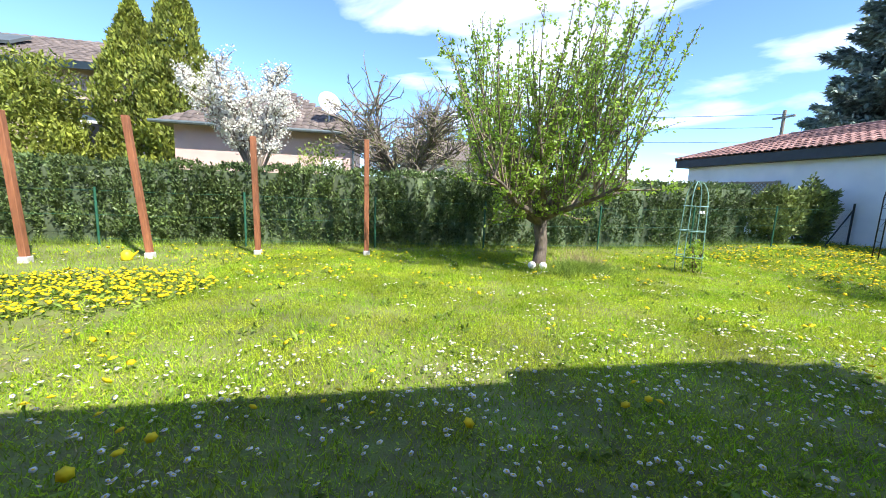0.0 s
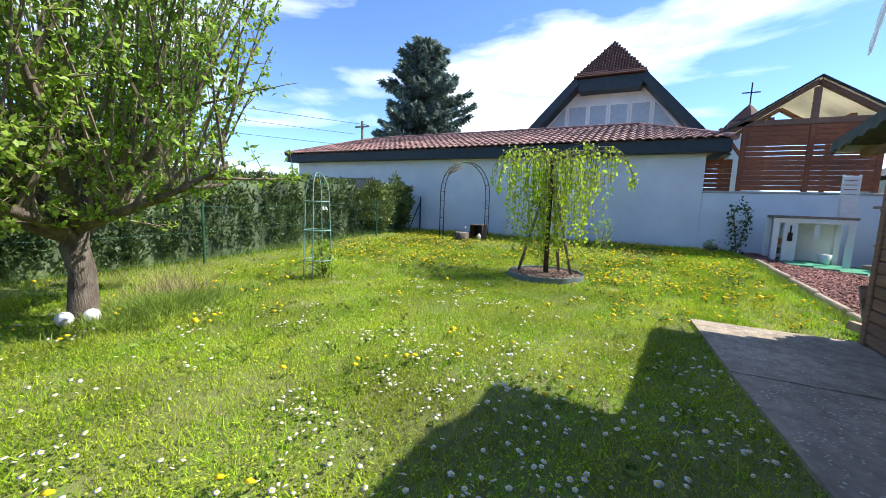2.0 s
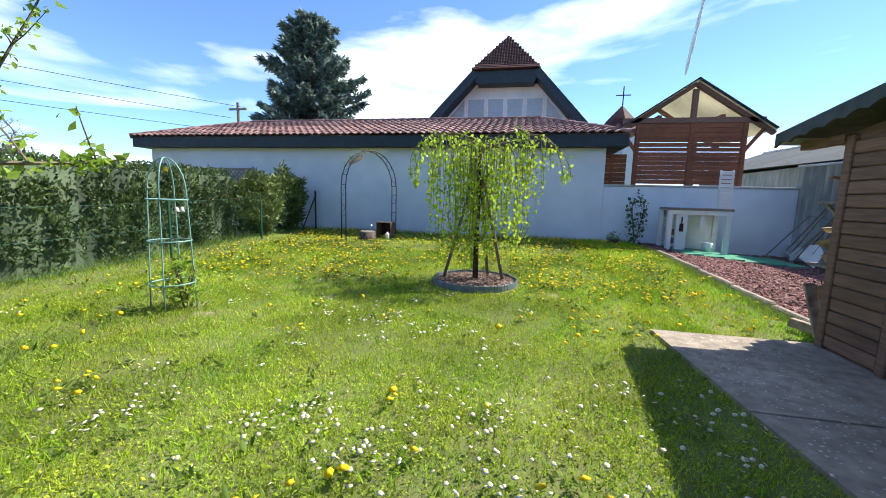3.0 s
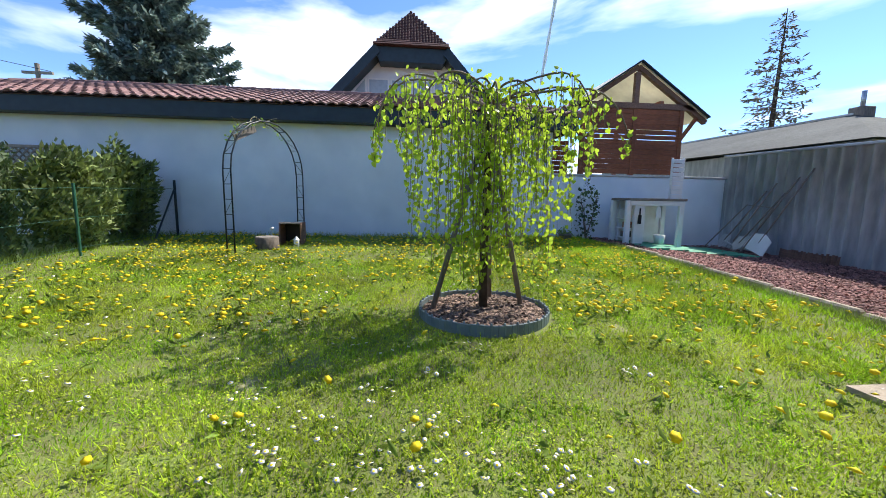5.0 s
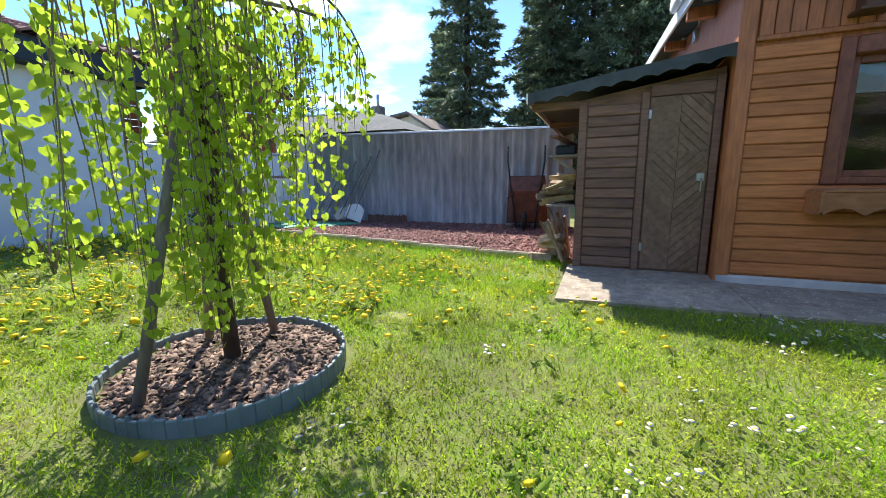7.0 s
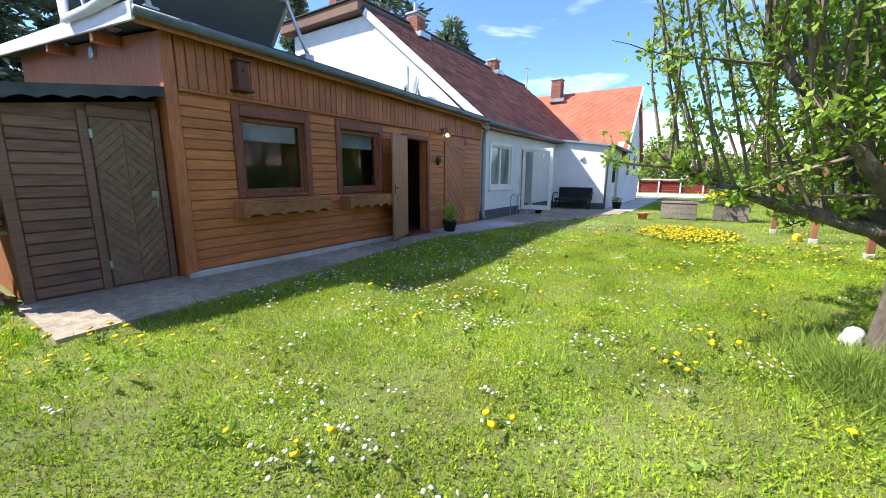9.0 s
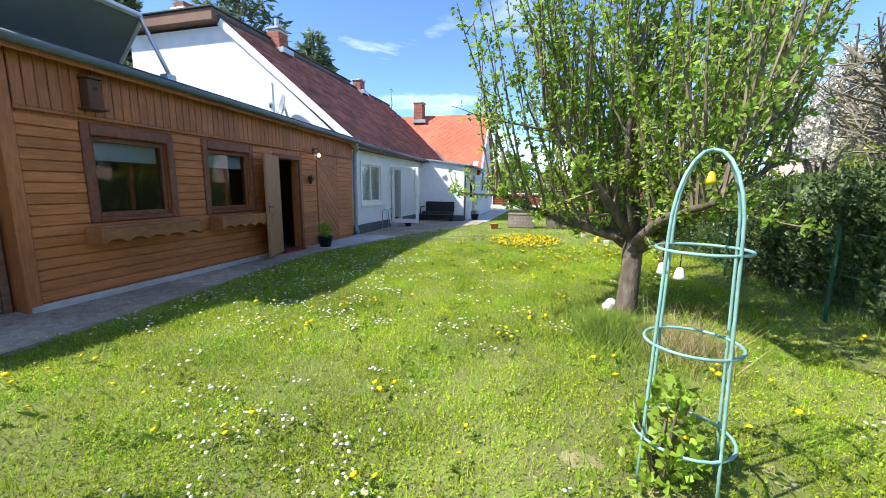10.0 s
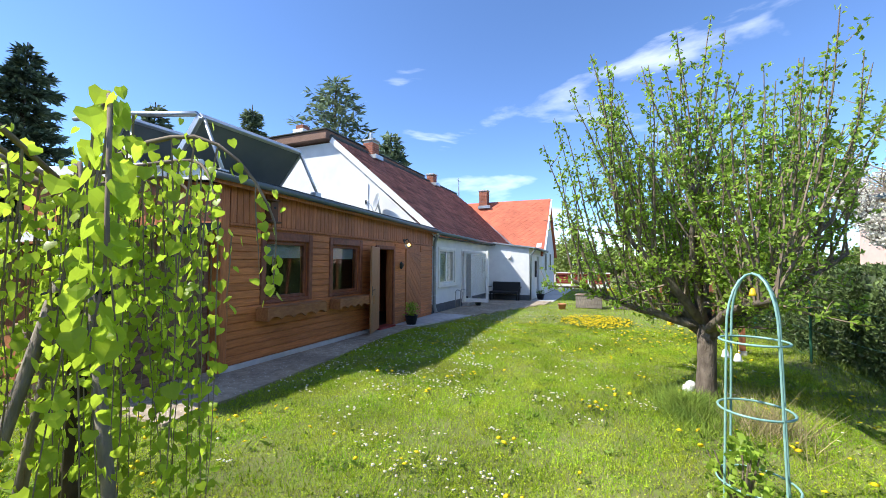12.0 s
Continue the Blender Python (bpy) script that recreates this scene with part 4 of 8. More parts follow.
def main_house():
    h = thing("main_house", "long white rendered house with a red diamond-tiled roof", "house", (-6, YH, 0))
    holes = [(-6.65, -5.65, 0.15, 2.1), (-4.86, -3.52, 0.95, 2.07), (-8.6, -8.25, 1.25, 1.8)]
    wall_with_holes(h, M_RENDER, -9.0, -2.88, YH - 0.3, YH, 0.3, 2.5, holes)
    part("plinth", MB().box(-9.0, -6.66, YH - 0.28, YH + 0.016, 0, 0.3, 0.01), M_PLINTH, h)
    part("plinth", MB().box(-5.64, -2.88, YH - 0.28, YH + 0.016, 0, 0.3, 0.01), M_PLINTH, h)
    part("step", MB().box(-6.66, -5.64, YH - 0.3, YH + 0.28, 0, 0.15, 0.015), M_LIGHTCONC, h)
    part("gable_wall", MB().prism([(-3.05, YH - 0.302, 0.3), (-3.05, YH - 0.302, 2.7), (-3.05, -2.72, 5.93), (-3.05, -6.2, 5.93), (-3.05, -6.2, 0.3)], (0.17, 0, 0)), M_RENDER, h)
    part("back_wall", MB().box(-17, -3.06, -6.4, -6.2, 0.3, 5.9), M_RENDER, h)
    part("room_wall", MB().box(-9.0, -3.06, -2.2, -2.1, 0, 2.5), M_BLIND, h, "pale wall of the room behind the windows")
    part("room_floor", MB().box(-9.0, -3.06, -2.1, YH - 0.31, 0.1, 0.15), M_TAN, h)
    part("room_ceiling", MB().box(-9.0, -3.06, -2.1, YH - 0.31, 2.5, 2.53), M_WHITE, h)
    # roof
    sl = Vector((0, -4.17, 3.48))
    e, x0, x1 = Vector((0, 1.47, 2.6)), -2.78, -14.9
    part("roof", MB().prism([(x0, 1.47, 2.58), (x0, -2.7, 6.06), (x0, -2.7, 5.94), (x0, 1.47, 2.46)], (x1 - x0, 0, 0)), M_TILE_MAIN, h)
    ln = sl.length
    tile_slope(h, (x0, 1.47, 2.595), (-1, 0, 0), sl, x0 - x1, ln, 0.4, 0.2, rhomb_tile, M_TILE_MAIN, lambda a, b: 0 < a < 11.9 and b < ln - 0.1, 0, "red rhombic roof tiles in diagonal rows")
    part("verge_board", MB().beam((x0 + 0.012, 1.5, 2.49), (x0 + 0.012, -2.7, 5.99), 0.03, 0.2), M_WHITE, h, "white verge board")
    part("ridge", MB().tube([(x0, -2.7, 6.1), (x1, -2.7, 6.1)], 0.09, 8), M_FELT, h, "dark ridge capping")
    part("flat_roof", MB().box(-10.5, -2.6, -6.6, -2.78, 6.0, 6.32, 0.015), M_SHEDWOOD, h, "flat roofed dormer with a brown fascia")
    part("dormer_edge", MB().box(-10.55, -2.55, -6.65, -2.74, 6.322, 6.37, 0.01), M_FELT, h)
    part("gutter", MB().tube([(x0, 1.54, 2.55), (-9.6, 1.54, 2.5)], 0.06, 12), M_GUTTER, h, "", True)
    part("soffit", MB().box(-8.998, -2.9, YH + 0.002, 1.46, 2.44, 2.46), M_DARKPAINT, h)
    # hatch and rail on the gable
    part("hatch", MB().box(-2.878, -2.85, -1.95, -1.15, 3.15, 4.3, 0.008), M_WHITE, h, "white hatch door in the gable")
    part("hatch_handle", MB().box(-2.85, -2.82, -1.25, -1.2, 3.6, 3.75, 0.005), M_BLACKIRON, h)
    chimney(h, -5.2, -2.65, 5.85, 6.6, 0.46, "red brick chimney on the ridge")
    chimney(h, -11.0, -2.6, 5.85, 6.45, 0.42, "red brick chimney on the ridge")
    part("chimney_pot", MB().tube([(-5.2, -2.65, 6.6), (-5.2, -2.65, 7.0)], 0.08, 10), M_METAL, h)
    part("vent_chimney", MB().box(-4.1, -3.55, -5.3, -4.75, 6.36, 6.95, 0.02), M_WHITE, h, "white rendered chimney")
    part("chimney_pot", MB().box(-4.02, -3.63, -5.22, -4.83, 6.952, 7.14, 0.02), M_BRICK, h)
    # lean-to porch wing
    part("wing_wall", MB().prism([(-9.0, YH - 0.3, 0.25), (-9.0, 3.12, 0.25), (-9.0, 3.12, 2.33), (-9.0, YH - 0.3, 2.62)], (-0.2, 0, 0)), M_RENDER, h, "white wall of the porch wing")
    wall_with_holes(h, M_RENDER, -12.4, -9.202, 2.92, 3.12, 0.0, 2.3, [(-11.6, -10.3, 0.12, 2.05)])
    part("plinth", MB().box(-9.2, -8.985, YH + 0.018, 3.13, 0, 0.25, 0.008), M_PLINTH, h)
    part("wing_roof", MB().prism([(-8.85, YH - 0.3, 2.68), (-8.85, 3.35, 2.36), (-8.85, 3.35, 2.3), (-8.85, YH - 0.3, 2.62)], (-3.6, 0, 0)), M_METAL, h)
    part("gutter", MB().tube([(-8.8, 3.4, 2.3), (-12.5, 3.4, 2.26)], 0.055, 12), M_GUTTER, h, "", True)
    part("downpipe", MB().tube([(-8.92, 3.4, 2.27), (-8.94, 3.3, 2.12), (-8.95, 3.19, 1.98), (-8.95, 3.18, 0.05)], 0.04, 10), M_GUTTER, h, "grey metal downpipe", True)
    # porch door
    part("door_frame", MB().box(-11.6, -10.3, 3.0, 3.1, 1.98, 2.05), M_WHITE, h)
    dl = part("porch_door", MB().box(-11.25, -10.35, 3.02, 3.07, 0.12, 1.97, 0.006), M_WHITE, h, "white porch door with a barred pane")
    for i in range(4):
        bar = MB().box(-11.02 + i * 0.14, -11.0 + i * 0.14, 3.08, 3.1, 1.0, 1.75).make("bar", M_BLACKIRON)
        bar.parent = dl
        bar.matrix_parent_inverse = dl.matrix_world.inverted()
    pn = MB().box(-11.1, -10.5, 3.072, 3.078, 0.98, 1.78).make("pane", M_BLACK)
    pn.parent = dl
    pn.matrix_parent_inverse = dl.matrix_world.inverted()
    # cross wing with the bright red roof
    cx, hw, zr, ze = -14.85, 2.5, 5.42, 2.5
    # blue render here stands in for the shade on this side of the wing
    part("gable_wall", MB().prism([(cx + hw, 3.1, 0), (cx + hw, 3.1, ze), (cx, 3.1, zr - 0.1), (cx - hw, 3.1, ze), (cx - hw, 3.1, 0)], (0, -0.25, 0)), M_RENDER_BLUE, h, "gable wall of the cross wing, tinted blue for shade")
    part("side_wall", MB().box(cx + hw - 0.25, cx + hw, -6, 2.84, 0, ze), M_RENDER, h)
    s2 = Vector((-hw, 0, zr - ze))
    for sx in (1, -1):
        part("roof", MB().prism([(cx + sx * (hw + 0.3), 3.25, ze - 0.36), (cx, 3.25, zr), (cx, 3.25, zr - 0.12), (cx + sx * (hw + 0.3), 3.25, ze - 0.48)], (0, -9, 0)), M_TILE_ORANGE, h)
    l2 = Vector((hw + 0.3, 0, zr - ze + 0.36)).length
    tile_slope(h, (cx + hw + 0.3, 3.25, ze - 0.345), (0, -1, 0), (-(hw + 0.3), 0, zr - ze + 0.36), 8.0, l2, 0.36, 0.18, rhomb_tile, M_TILE_ORANGE, lambda a, b: a > 0 and b < l2 - 0.1, 0, "orange-red rhombic roof tiles")
    part("verge_board", MB().beam((cx + hw + 0.3, 3.262, ze - 0.42), (cx, 3.262, zr - 0.05), 0.025, 0.16, 0, (0, 1, 0)), M_WHITE, h)
    part("valley", MB().beam((-12.4, 1.5, 2.65), (-14.6, -2.1, 5.45), 0.22, 0.05), M_METAL, h, "pale valley flashing")
    chimney(h, -14.6, -0.7, 5.0, 6.05, 0.5, "red brick chimney on the cross roof")
    for zz, x in ((1.2, -13.8), (1.2, -15.6)):
        part("gable_window", MB().box(x - 0.35, x + 0.35, 3.101, 3.12, zz, zz + 1.1, 0.005), M_WHITE, h)
        part("gable_pane", MB().box(x - 0.27, x + 0.27, 3.121, 3.126, zz + 0.08, zz + 1.02), M_BLACK, h)
    return h


main_house()
house_window("window", -4.95, -3.43, 0.86, 2.16, YH, "white casement window of the house with a pale curtain")
house_window("window", -8.66, -8.19, 1.18, 1.86, YH, "small white window of the house", False)


def terrace_door():
    d = thing("terrace_door", "open white glazed terrace door of the house", "door", (-5.65, YH, 0.15))
    y = YH
    for p, q, r, s in ((-6.72, -6.64, 0.15, 2.18), (-5.66, -5.58, 0.15, 2.18), (-6.64, -5.66, 2.1, 2.18)):
        part("door_frame", MB().box(p, q, y - 0.1, y + 0.025, r, s, 0.006), M_WHITE, d)
    mm = pose(-5.72, y + 0.03, 0.17, 0, 0, 97)
    leaf = MB()
    leaf.box(0, 0.1, -0.03, 0.03, 0, 1.92, 0.008, mm).box(0.86, 0.96, -0.03, 0.03, 0, 1.92, 0.008, mm).box(0.098, 0.862, -0.029, 0.029, 0, 0.14, 0.008, mm).box(0.098, 0.862, -0.029, 0.029, 1.82, 1.92, 0.008, mm)
    part("leaf", leaf, M_WHITE, d)
    pn = part("pane", MB().box(0.09, 0.87, -0.006, 0.006, 0.13, 1.83, 0, mm), M_CLEAR, d)
    pn.visible_shadow = False
    part("handle", MB().tube([mm @ Vector((0.91, -0.03, 0.95)), mm @ Vector((0.91, -0.07, 0.95)), mm @ Vector((0.82, -0.07, 0.95))], 0.009, 8), M_METAL, d)


terrace_door()


def roof_antenna():
    a = thing("roof_antenna", "thin metal aerial mast on the ridge", "antenna", (-14.85, -2.5, 5.3))
    part("mast", MB().tube([(-14.85, -2.5, 5.2), (-14.85, -2.5, 7.1)], 0.03, 6), M_METAL, a)
    part("crossbar", MB().tube([(-15.15, -2.5, 6.95), (-14.55, -2.5, 6.95)], 0.02, 6), M_METAL, a)
    part("guy_wire", MB().tube([(-14.85, -2.5, 6.8), (-15.2, -2.5, 5.5)], 0.008, 4), M_METAL, a)


roof_antenna()


def dish(name, c, r, way, mat, label, mast):
    d = thing(name, label, "satellite dish", mast)
    rot = Vector(way).to_track_quat("Z", "Y").to_matrix().to_4x4()
    rot.translation = c
    b = MB().lathe([(0.01, 0.0), (r * 0.5, r * 0.05), (r * 0.85, r * 0.16), (r, r * 0.24), (r * 0.98, r * 0.27), (r * 0.84, r * 0.19), (r * 0.5, r * 0.08), (0.01, 0.03)], (0, 0, 0), 24)
    b.v = [tuple(rot @ Vector(p)) for p in b.v]
    part("bowl", b, mat, d, "", True)
    part("mast", MB().tube([mast, c], 0.03, 8), M_METAL, d)
    tip = rot @ Vector((0, 0, r * 1.0))
    part("arm", MB().tube([rot @ Vector((0, -r * 0.9, r * 0.2)), tip], 0.012, 6), M_METAL, d)
    part("receiver", MB().ball(tip, 0.05, 8), M_WHITE, d)
    return d


dish("satellite_dish", Vector((-2.55, -0.55, 3.55)), 0.33, (1, -0.9, 0.25), M_METAL, "small grey satellite dish before the gable", Vector((-2.84, -0.6, 3.1)))


def garden_bench():
    b = thing("garden_bench", "black rattan garden bench against the porch wall", "bench", (-8.6, 2.1, 0.04))
    part("seat", MB().box(-8.85, -8.3, 1.5, 2.75, 0.33, 0.42, 0.02), M_RATTAN, b)
    part("backrest", MB().box(-8.93, -8.86, 1.5, 2.75, 0.34, 0.82, 0.02), M_RATTAN, b)
    for y in (1.45, 2.8):
        part("armrest", MB().tube([(-8.85, y, 0.6), (-8.35, y, 0.6), (-8.3, y, 0.5), (-8.3, y, 0.04)], 0.02, 8), M_RATTAN, b)
    for x in (-8.85, -8.35):
        for y in (1.55, 2.7):
            part("leg", MB().box(x - 0.02, x + 0.02, y - 0.02, y + 0.02, 0.035, 0.335, 0.004), M_RATTAN, b)


garden_bench()


def round_light():
    l = thing("wall_light", "round white wall light on the porch wall", "lamp", (-9.0, 2.25, 1.9))
    part("shade", MB().tube([(-8.998, 2.25, 1.9), (-8.93, 2.25, 1.9)], [0.11, 0.09], 16), M_WHITE, l, "", True)


round_light()


# ---- slabs of the path and terrace ----
def slab_outline(xa, xb, base, mat, parent, top=0.03, gap=0.006):
    ya, yb = float(np.interp(xa, EDGE_X, EDGE_Y)), float(np.interp(xb, EDGE_X, EDGE_Y))
    m = MB().prism([(xa + gap, base, -0.08), (xb - gap, base, -0.08), (xb - gap, yb, -0.08), (xa + gap, ya, -0.08)], (0, 0, 0.08 + top))
    return under(m.make("slab", mat), parent)


path = tagged(MB().box(-9.5, 5.6, 0.95, 1.8, -0.3, -0.1).make("path_bed", M_SOIL), "earth bed under the concrete slabs", "path", kind="structure")
for xa, xb, base, mat, top in ((4.2, 5.65, 1.0, M_CONCRETE, 0.035), (2.75, 4.2, 1.1, M_CONCRETE, 0.03), (1.35, 2.75, 1.1, M_CONCRETE, 0.026), (0.0, 1.35, 1.1, M_CONCRETE, 0.03), (-0.62, 0.0, 1.1, M_CONCRETE, 0.028), (-3.2, -0.6, 1.1, M_LIGHTCONC, 0.034)):
    slab_outline(xa, xb, base, mat, path, top)
for i in range(9):
    xa = -3.2 - 0.7 * i
    ya = float(np.interp(xa - 0.35, EDGE_X, EDGE_Y))
    y = YH + 0.02
    while y < ya - 0.2:
        yy = min(y + 0.7, ya)
        if not (xa - 0.7 < -8.9 and y < 3.1):
            under(MB().box(xa - 0.694, xa - 0.006, y + 0.005, yy - 0.005, -0.08, 0.028 + RNG.uniform(0, 0.008), 0.006).make("slab", M_CONCRETE), path)
        y = yy
under(MB().box(-20, -8.95, 3.2, 4.15, -0.08, 0.03, 0.008).make("slab", M_LIGHTCONC), path)

# ---- trees, hedge and shrubs ----
def wander(start, way, length, n, bend=0.15, lift=0.0, rnd=random):
    """Points of a branch that strays a little and turns up by lift."""
    p, d, pts = Vector(start), Vector(way).normalized(), [Vector(start)]
    for _ in range(n):
        d = (d + Vector((rnd.uniform(-bend, bend), rnd.uniform(-bend, bend), rnd.uniform(-bend, bend) + lift))).normalized()
        p = p + d * (length / n)
        pts.append(p.copy())
    return pts


def taper(a, b, n):
    return [a + (b - a) * i / (n - 1) for i in range(n)]


def along(pts, step, jitter):
    """Points strewn along a line."""
    out = []
    for a, b in zip(pts, pts[1:]):
        k = max(1, int((b - a).length / step))
        for i in range(k):
            p = a.lerp(b, (i + random.random()) / k)
            out.append((p.x + random.gauss(0, jitter), p.y + random.gauss(0, jitter), p.z + random.gauss(0, jitter)))
    return out


def apple_tree():
    random.seed(11)
    c = Vector((2.40, 7.42, 0))
    t = thing("apple_tree", "young apple tree with upright shoots in fresh leaf on the lawn", "tree", c)
    trunk = [c + Vector((0, 0, -0.05)), c + Vector((0.01, 0, 0.1)), c + Vector((0.03, 0.01, 0.45)), c + Vector((-0.01, 0.02, 0.68)), c + Vector((0.01, 0.0, 0.9))]
    under(MB().tube(trunk, [0.15, 0.115, 0.1, 0.105, 0.09], 14).make("trunk", M_BARK, smooth=True), t)
    spots, shoots = [], MB()
    for k in range(12):
        w = 2 * math.pi * (k + 0.3) / 12 + random.uniform(-0.2, 0.2)
        out = Vector((math.cos(w), math.sin(w), 0))
        low = k % 3 == 0
        start = trunk[3].lerp(trunk[4], random.random())
        pts = wander(start, (math.cos(w), math.sin(w), random.uniform(0.42, 0.6) if low else random.uniform(0.6, 1.1)), random.uniform(1.5, 1.95), 9, 0.17, 0.02 if low else 0.035)
        under(MB().tube(pts, taper(0.06, 0.018, len(pts)), 8).make("limb", M_BARK, smooth=True), t)
        for i in range(20):
            f = 0.14 + 0.86 * (i + random.random()) / 20
            j = min(int(f * 9), 8)
            s = pts[j].lerp(pts[j + 1], f * 9 - j)
            side = Vector((-out.y, out.x, 0)) * random.uniform(-0.6, 0.6)
            if i % 5 == 1:
                way, ln = out * random.uniform(0.4, 1) + side * 1.6 + Vector((0, 0, random.uniform(-0.35, 0.3))), random.uniform(0.4, 0.85)
            else:
                way, ln = out * random.uniform(0.0, 0.55) + side + Vector((0, 0, random.uniform(0.8, 1.6))), random.uniform(1.0, 1.95) * (1.6 - 0.55 * f)
            sh = wander(s, way, ln, 7, 0.1, 0.03 if i % 5 == 1 else 0.08)
            shoots.tube(sh, taper(0.015, 0.004, len(sh)), 4)
            spots += along(sh[1:], 0.085, 0.01)
            for _ in range(4):
                q = sh[random.randint(0, 6)]
                tw = wander(q, (random.uniform(-1, 1), random.uniform(-1, 1), random.uniform(0, 0.9)), random.uniform(0.1, 0.38), 3, 0.2, 0.05)
                shoots.tube(tw, taper(0.006, 0.0025, len(tw)), 3)
                spots += along(tw, 0.085, 0.01)
    under(tagged(shoots.make("brushwood", M_TWIG), "thin upright brown shoots", kind="stuff"), t)
    tuft = RNG.integers(2, 11, len(spots))
    cl = np.repeat(np.array(spots), tuft, 0) + RNG.normal(0, 0.021, (int(tuft.sum()), 3))
    under(tagged(leaves(cl, 0.05, M_APPLELEAF, "crown", aspect=0.6), "small fresh green leaves in tufts", kind="stuff"), t)
    for dx, dy in ((-0.17, -0.13), (0.0, -0.19)):
        b = MB().ball((c.x + dx, c.y + dy, 0.075), 0.065, 12)
        tagged(b.make("glass_ball", M_WHITE, smooth=True), "white garden ball lying at the apple trunk", "ball", group="balls at the apple tree")


def heart():
    """One hanging heart-shaped leaf, stalk at the origin, tip down."""
    v = [(0, 0, 0), (0, 0.0, -0.012), (0.32, 0.05, 0.1), (0.5, 0.02, -0.22), (0.36, 0.0, -0.62), (0, -0.04, -1.05), (-0.36, 0.0, -0.62), (-0.5, 0.02, -0.22), (-0.32, 0.05, 0.1), (0, -0.06, -0.45)]
    f = [(1, 2, 9), (2, 3, 9), (3, 4, 9), (4, 5, 9), (5, 6, 9), (6, 7, 9), (7, 8, 9), (8, 1, 9)]
    return np.array(v), np.array(f)


def turn_z(a, tilt=0.0, roll=0.0):
    return np.array(Euler((tilt, roll, a)).to_matrix())


WX, WY = 7.13, 4.23


def weeping_tree():
    random.seed(23)
    gz = ground_z(WX, WY)
    t = thing("weeping_tree", "young weeping tree with bright heart-shaped leaves tied to three stakes", "tree", (WX, WY, gz))
    c = Vector((WX, WY, gz))
    trunk = [c + Vector((0, 0, 0)), c + Vector((0.01, 0.01, 0.6)), c + Vector((-0.01, 0.0, 1.3)), c + Vector((0.0, 0.0, 1.95))]
    under(MB().tube(trunk, [0.042, 0.036, 0.034, 0.03], 10).make("trunk", M_TRUNKDARK, smooth=True), t)
    spots = []
    rods = MB()

    def strand(top, length, sway=0.05, step=0.04):
        pts = wander(top, (random.uniform(-0.1, 0.1), random.uniform(-0.1, 0.1), -1), length, 6, sway, -0.25)
        rods.tube(pts, taper(0.004, 0.0015, len(pts)), 4)
        spots.extend(along(pts, step, 0.022))

    arms = ((22, 0.95), (50, 1.05), (74, 1.1), (96, 0.95), (112, 0.62), (140, 0.44), (180, 0.38), (214, 0.48), (242, 0.85), (262, 1.2), (286, 1.28), (314, 0.85), (340, 0.75), (62, 0.5), (300, 0.5), (255, 0.5))
    for deg, reach in arms:
        w = radians(deg + random.uniform(-5, 5))
        rise = random.uniform(0.08, 0.26) * min(1, reach + 0.1)
        start = trunk[3] - Vector((0, 0, random.uniform(0.0, 0.16)))
        sway = random.uniform(-0.08, 0.08)
        pts = []
        for i in range(12):
            f = i / 11
            r, b = reach * math.sin(f * math.pi / 2) ** 0.9, sway * math.sin(f * 5)
            pts.append(start + Vector((math.cos(w) * r - math.sin(w) * b, math.sin(w) * r + math.cos(w) * b, rise * math.sin(min(1, f * 1.25) * math.pi) - 0.42 * reach * max(0, f - 0.45) ** 1.6 * 2)))
        under(MB().tube(pts, taper(0.012, 0.0035, 12), 6).make("branch", M_TWIG, smooth=True), t)
        spots.extend(along(pts[1:], 0.032, 0.035))
        for i in random.sample(range(2, 11), 5) + [11]:
            p = pts[i]
            r = math.hypot(p.x - c.x, p.y - c.y)
            end = 0.5 + 0.95 * smooth01((r - 0.5) / 0.4) + random.uniform(-0.18, 0.25)
            if r < 0.55 and random.random() < 0.3:
                end += 0.6
            if p.z - gz - end > 0.1:
                strand(p, p.z - gz - end, 0.07, 0.036)
                if random.random() < 0.5:
                    strand(p + Vector((random.uniform(-0.06, 0.06), random.uniform(-0.06, 0.06), -0.05)), (p.z - gz - end) * random.uniform(0.3, 0.7), 0.1, 0.038)
    for _ in range(18):
        w, r = random.uniform(0, 6.28), random.uniform(0.04, 0.2)
        top = c + Vector((math.cos(w) * r, math.sin(w) * r, random.uniform(1.55, 1.95)))
        strand(top, top.z - gz - random.uniform(0.15, 0.7), 0.05, 0.03)
    under(tagged(rods.make("twig_curtain", M_TWIG), "thin brown hanging twigs", kind="stuff"), t)
    tv, tf = heart()
    tv = tv * np.array([1.0, 1, 0.9])
    random.shuffle(spots)
    near = sorted(range(len(spots)), key=lambda i: (spots[i][0] - 7.7) ** 2 + (spots[i][1] - 5.2) ** 2 + 0.2 * (spots[i][2] - 1.8) ** 2)[:300]
    chosen = set(near)
    me = bpy.data.meshes.new("leaf")
    me.from_pydata([tuple(p * 0.052) for p in tv], [], [tuple(int(i) for i in f) for f in tf])
    me.materials.append(M_WEEPLEAF)
    for i in near:
        ob = new("leaf", me)
        s = random.uniform(0.8, 1.25)
        ob.matrix_world = Matrix.LocRotScale(spots[i], Euler((random.uniform(-0.6, 0.6), random.uniform(-0.4, 0.4), random.uniform(0, 6.28))), (s, s, s))
        under(ob, t)
    rest = [spots[i] for i in range(len(spots)) if i not in chosen]
    rots = np.array([turn_z(random.uniform(0, 6.28), random.uniform(-0.7, 0.7), random.uniform(-0.5, 0.5)) for _ in rest])
    under(tagged(stamp("crown", tv, tf, rots, rest, RNG.uniform(0.029, 0.052, len(rest)), M_WEEPLEAF), "curtain of bright green heart-shaped leaves", kind="stuff"), t)
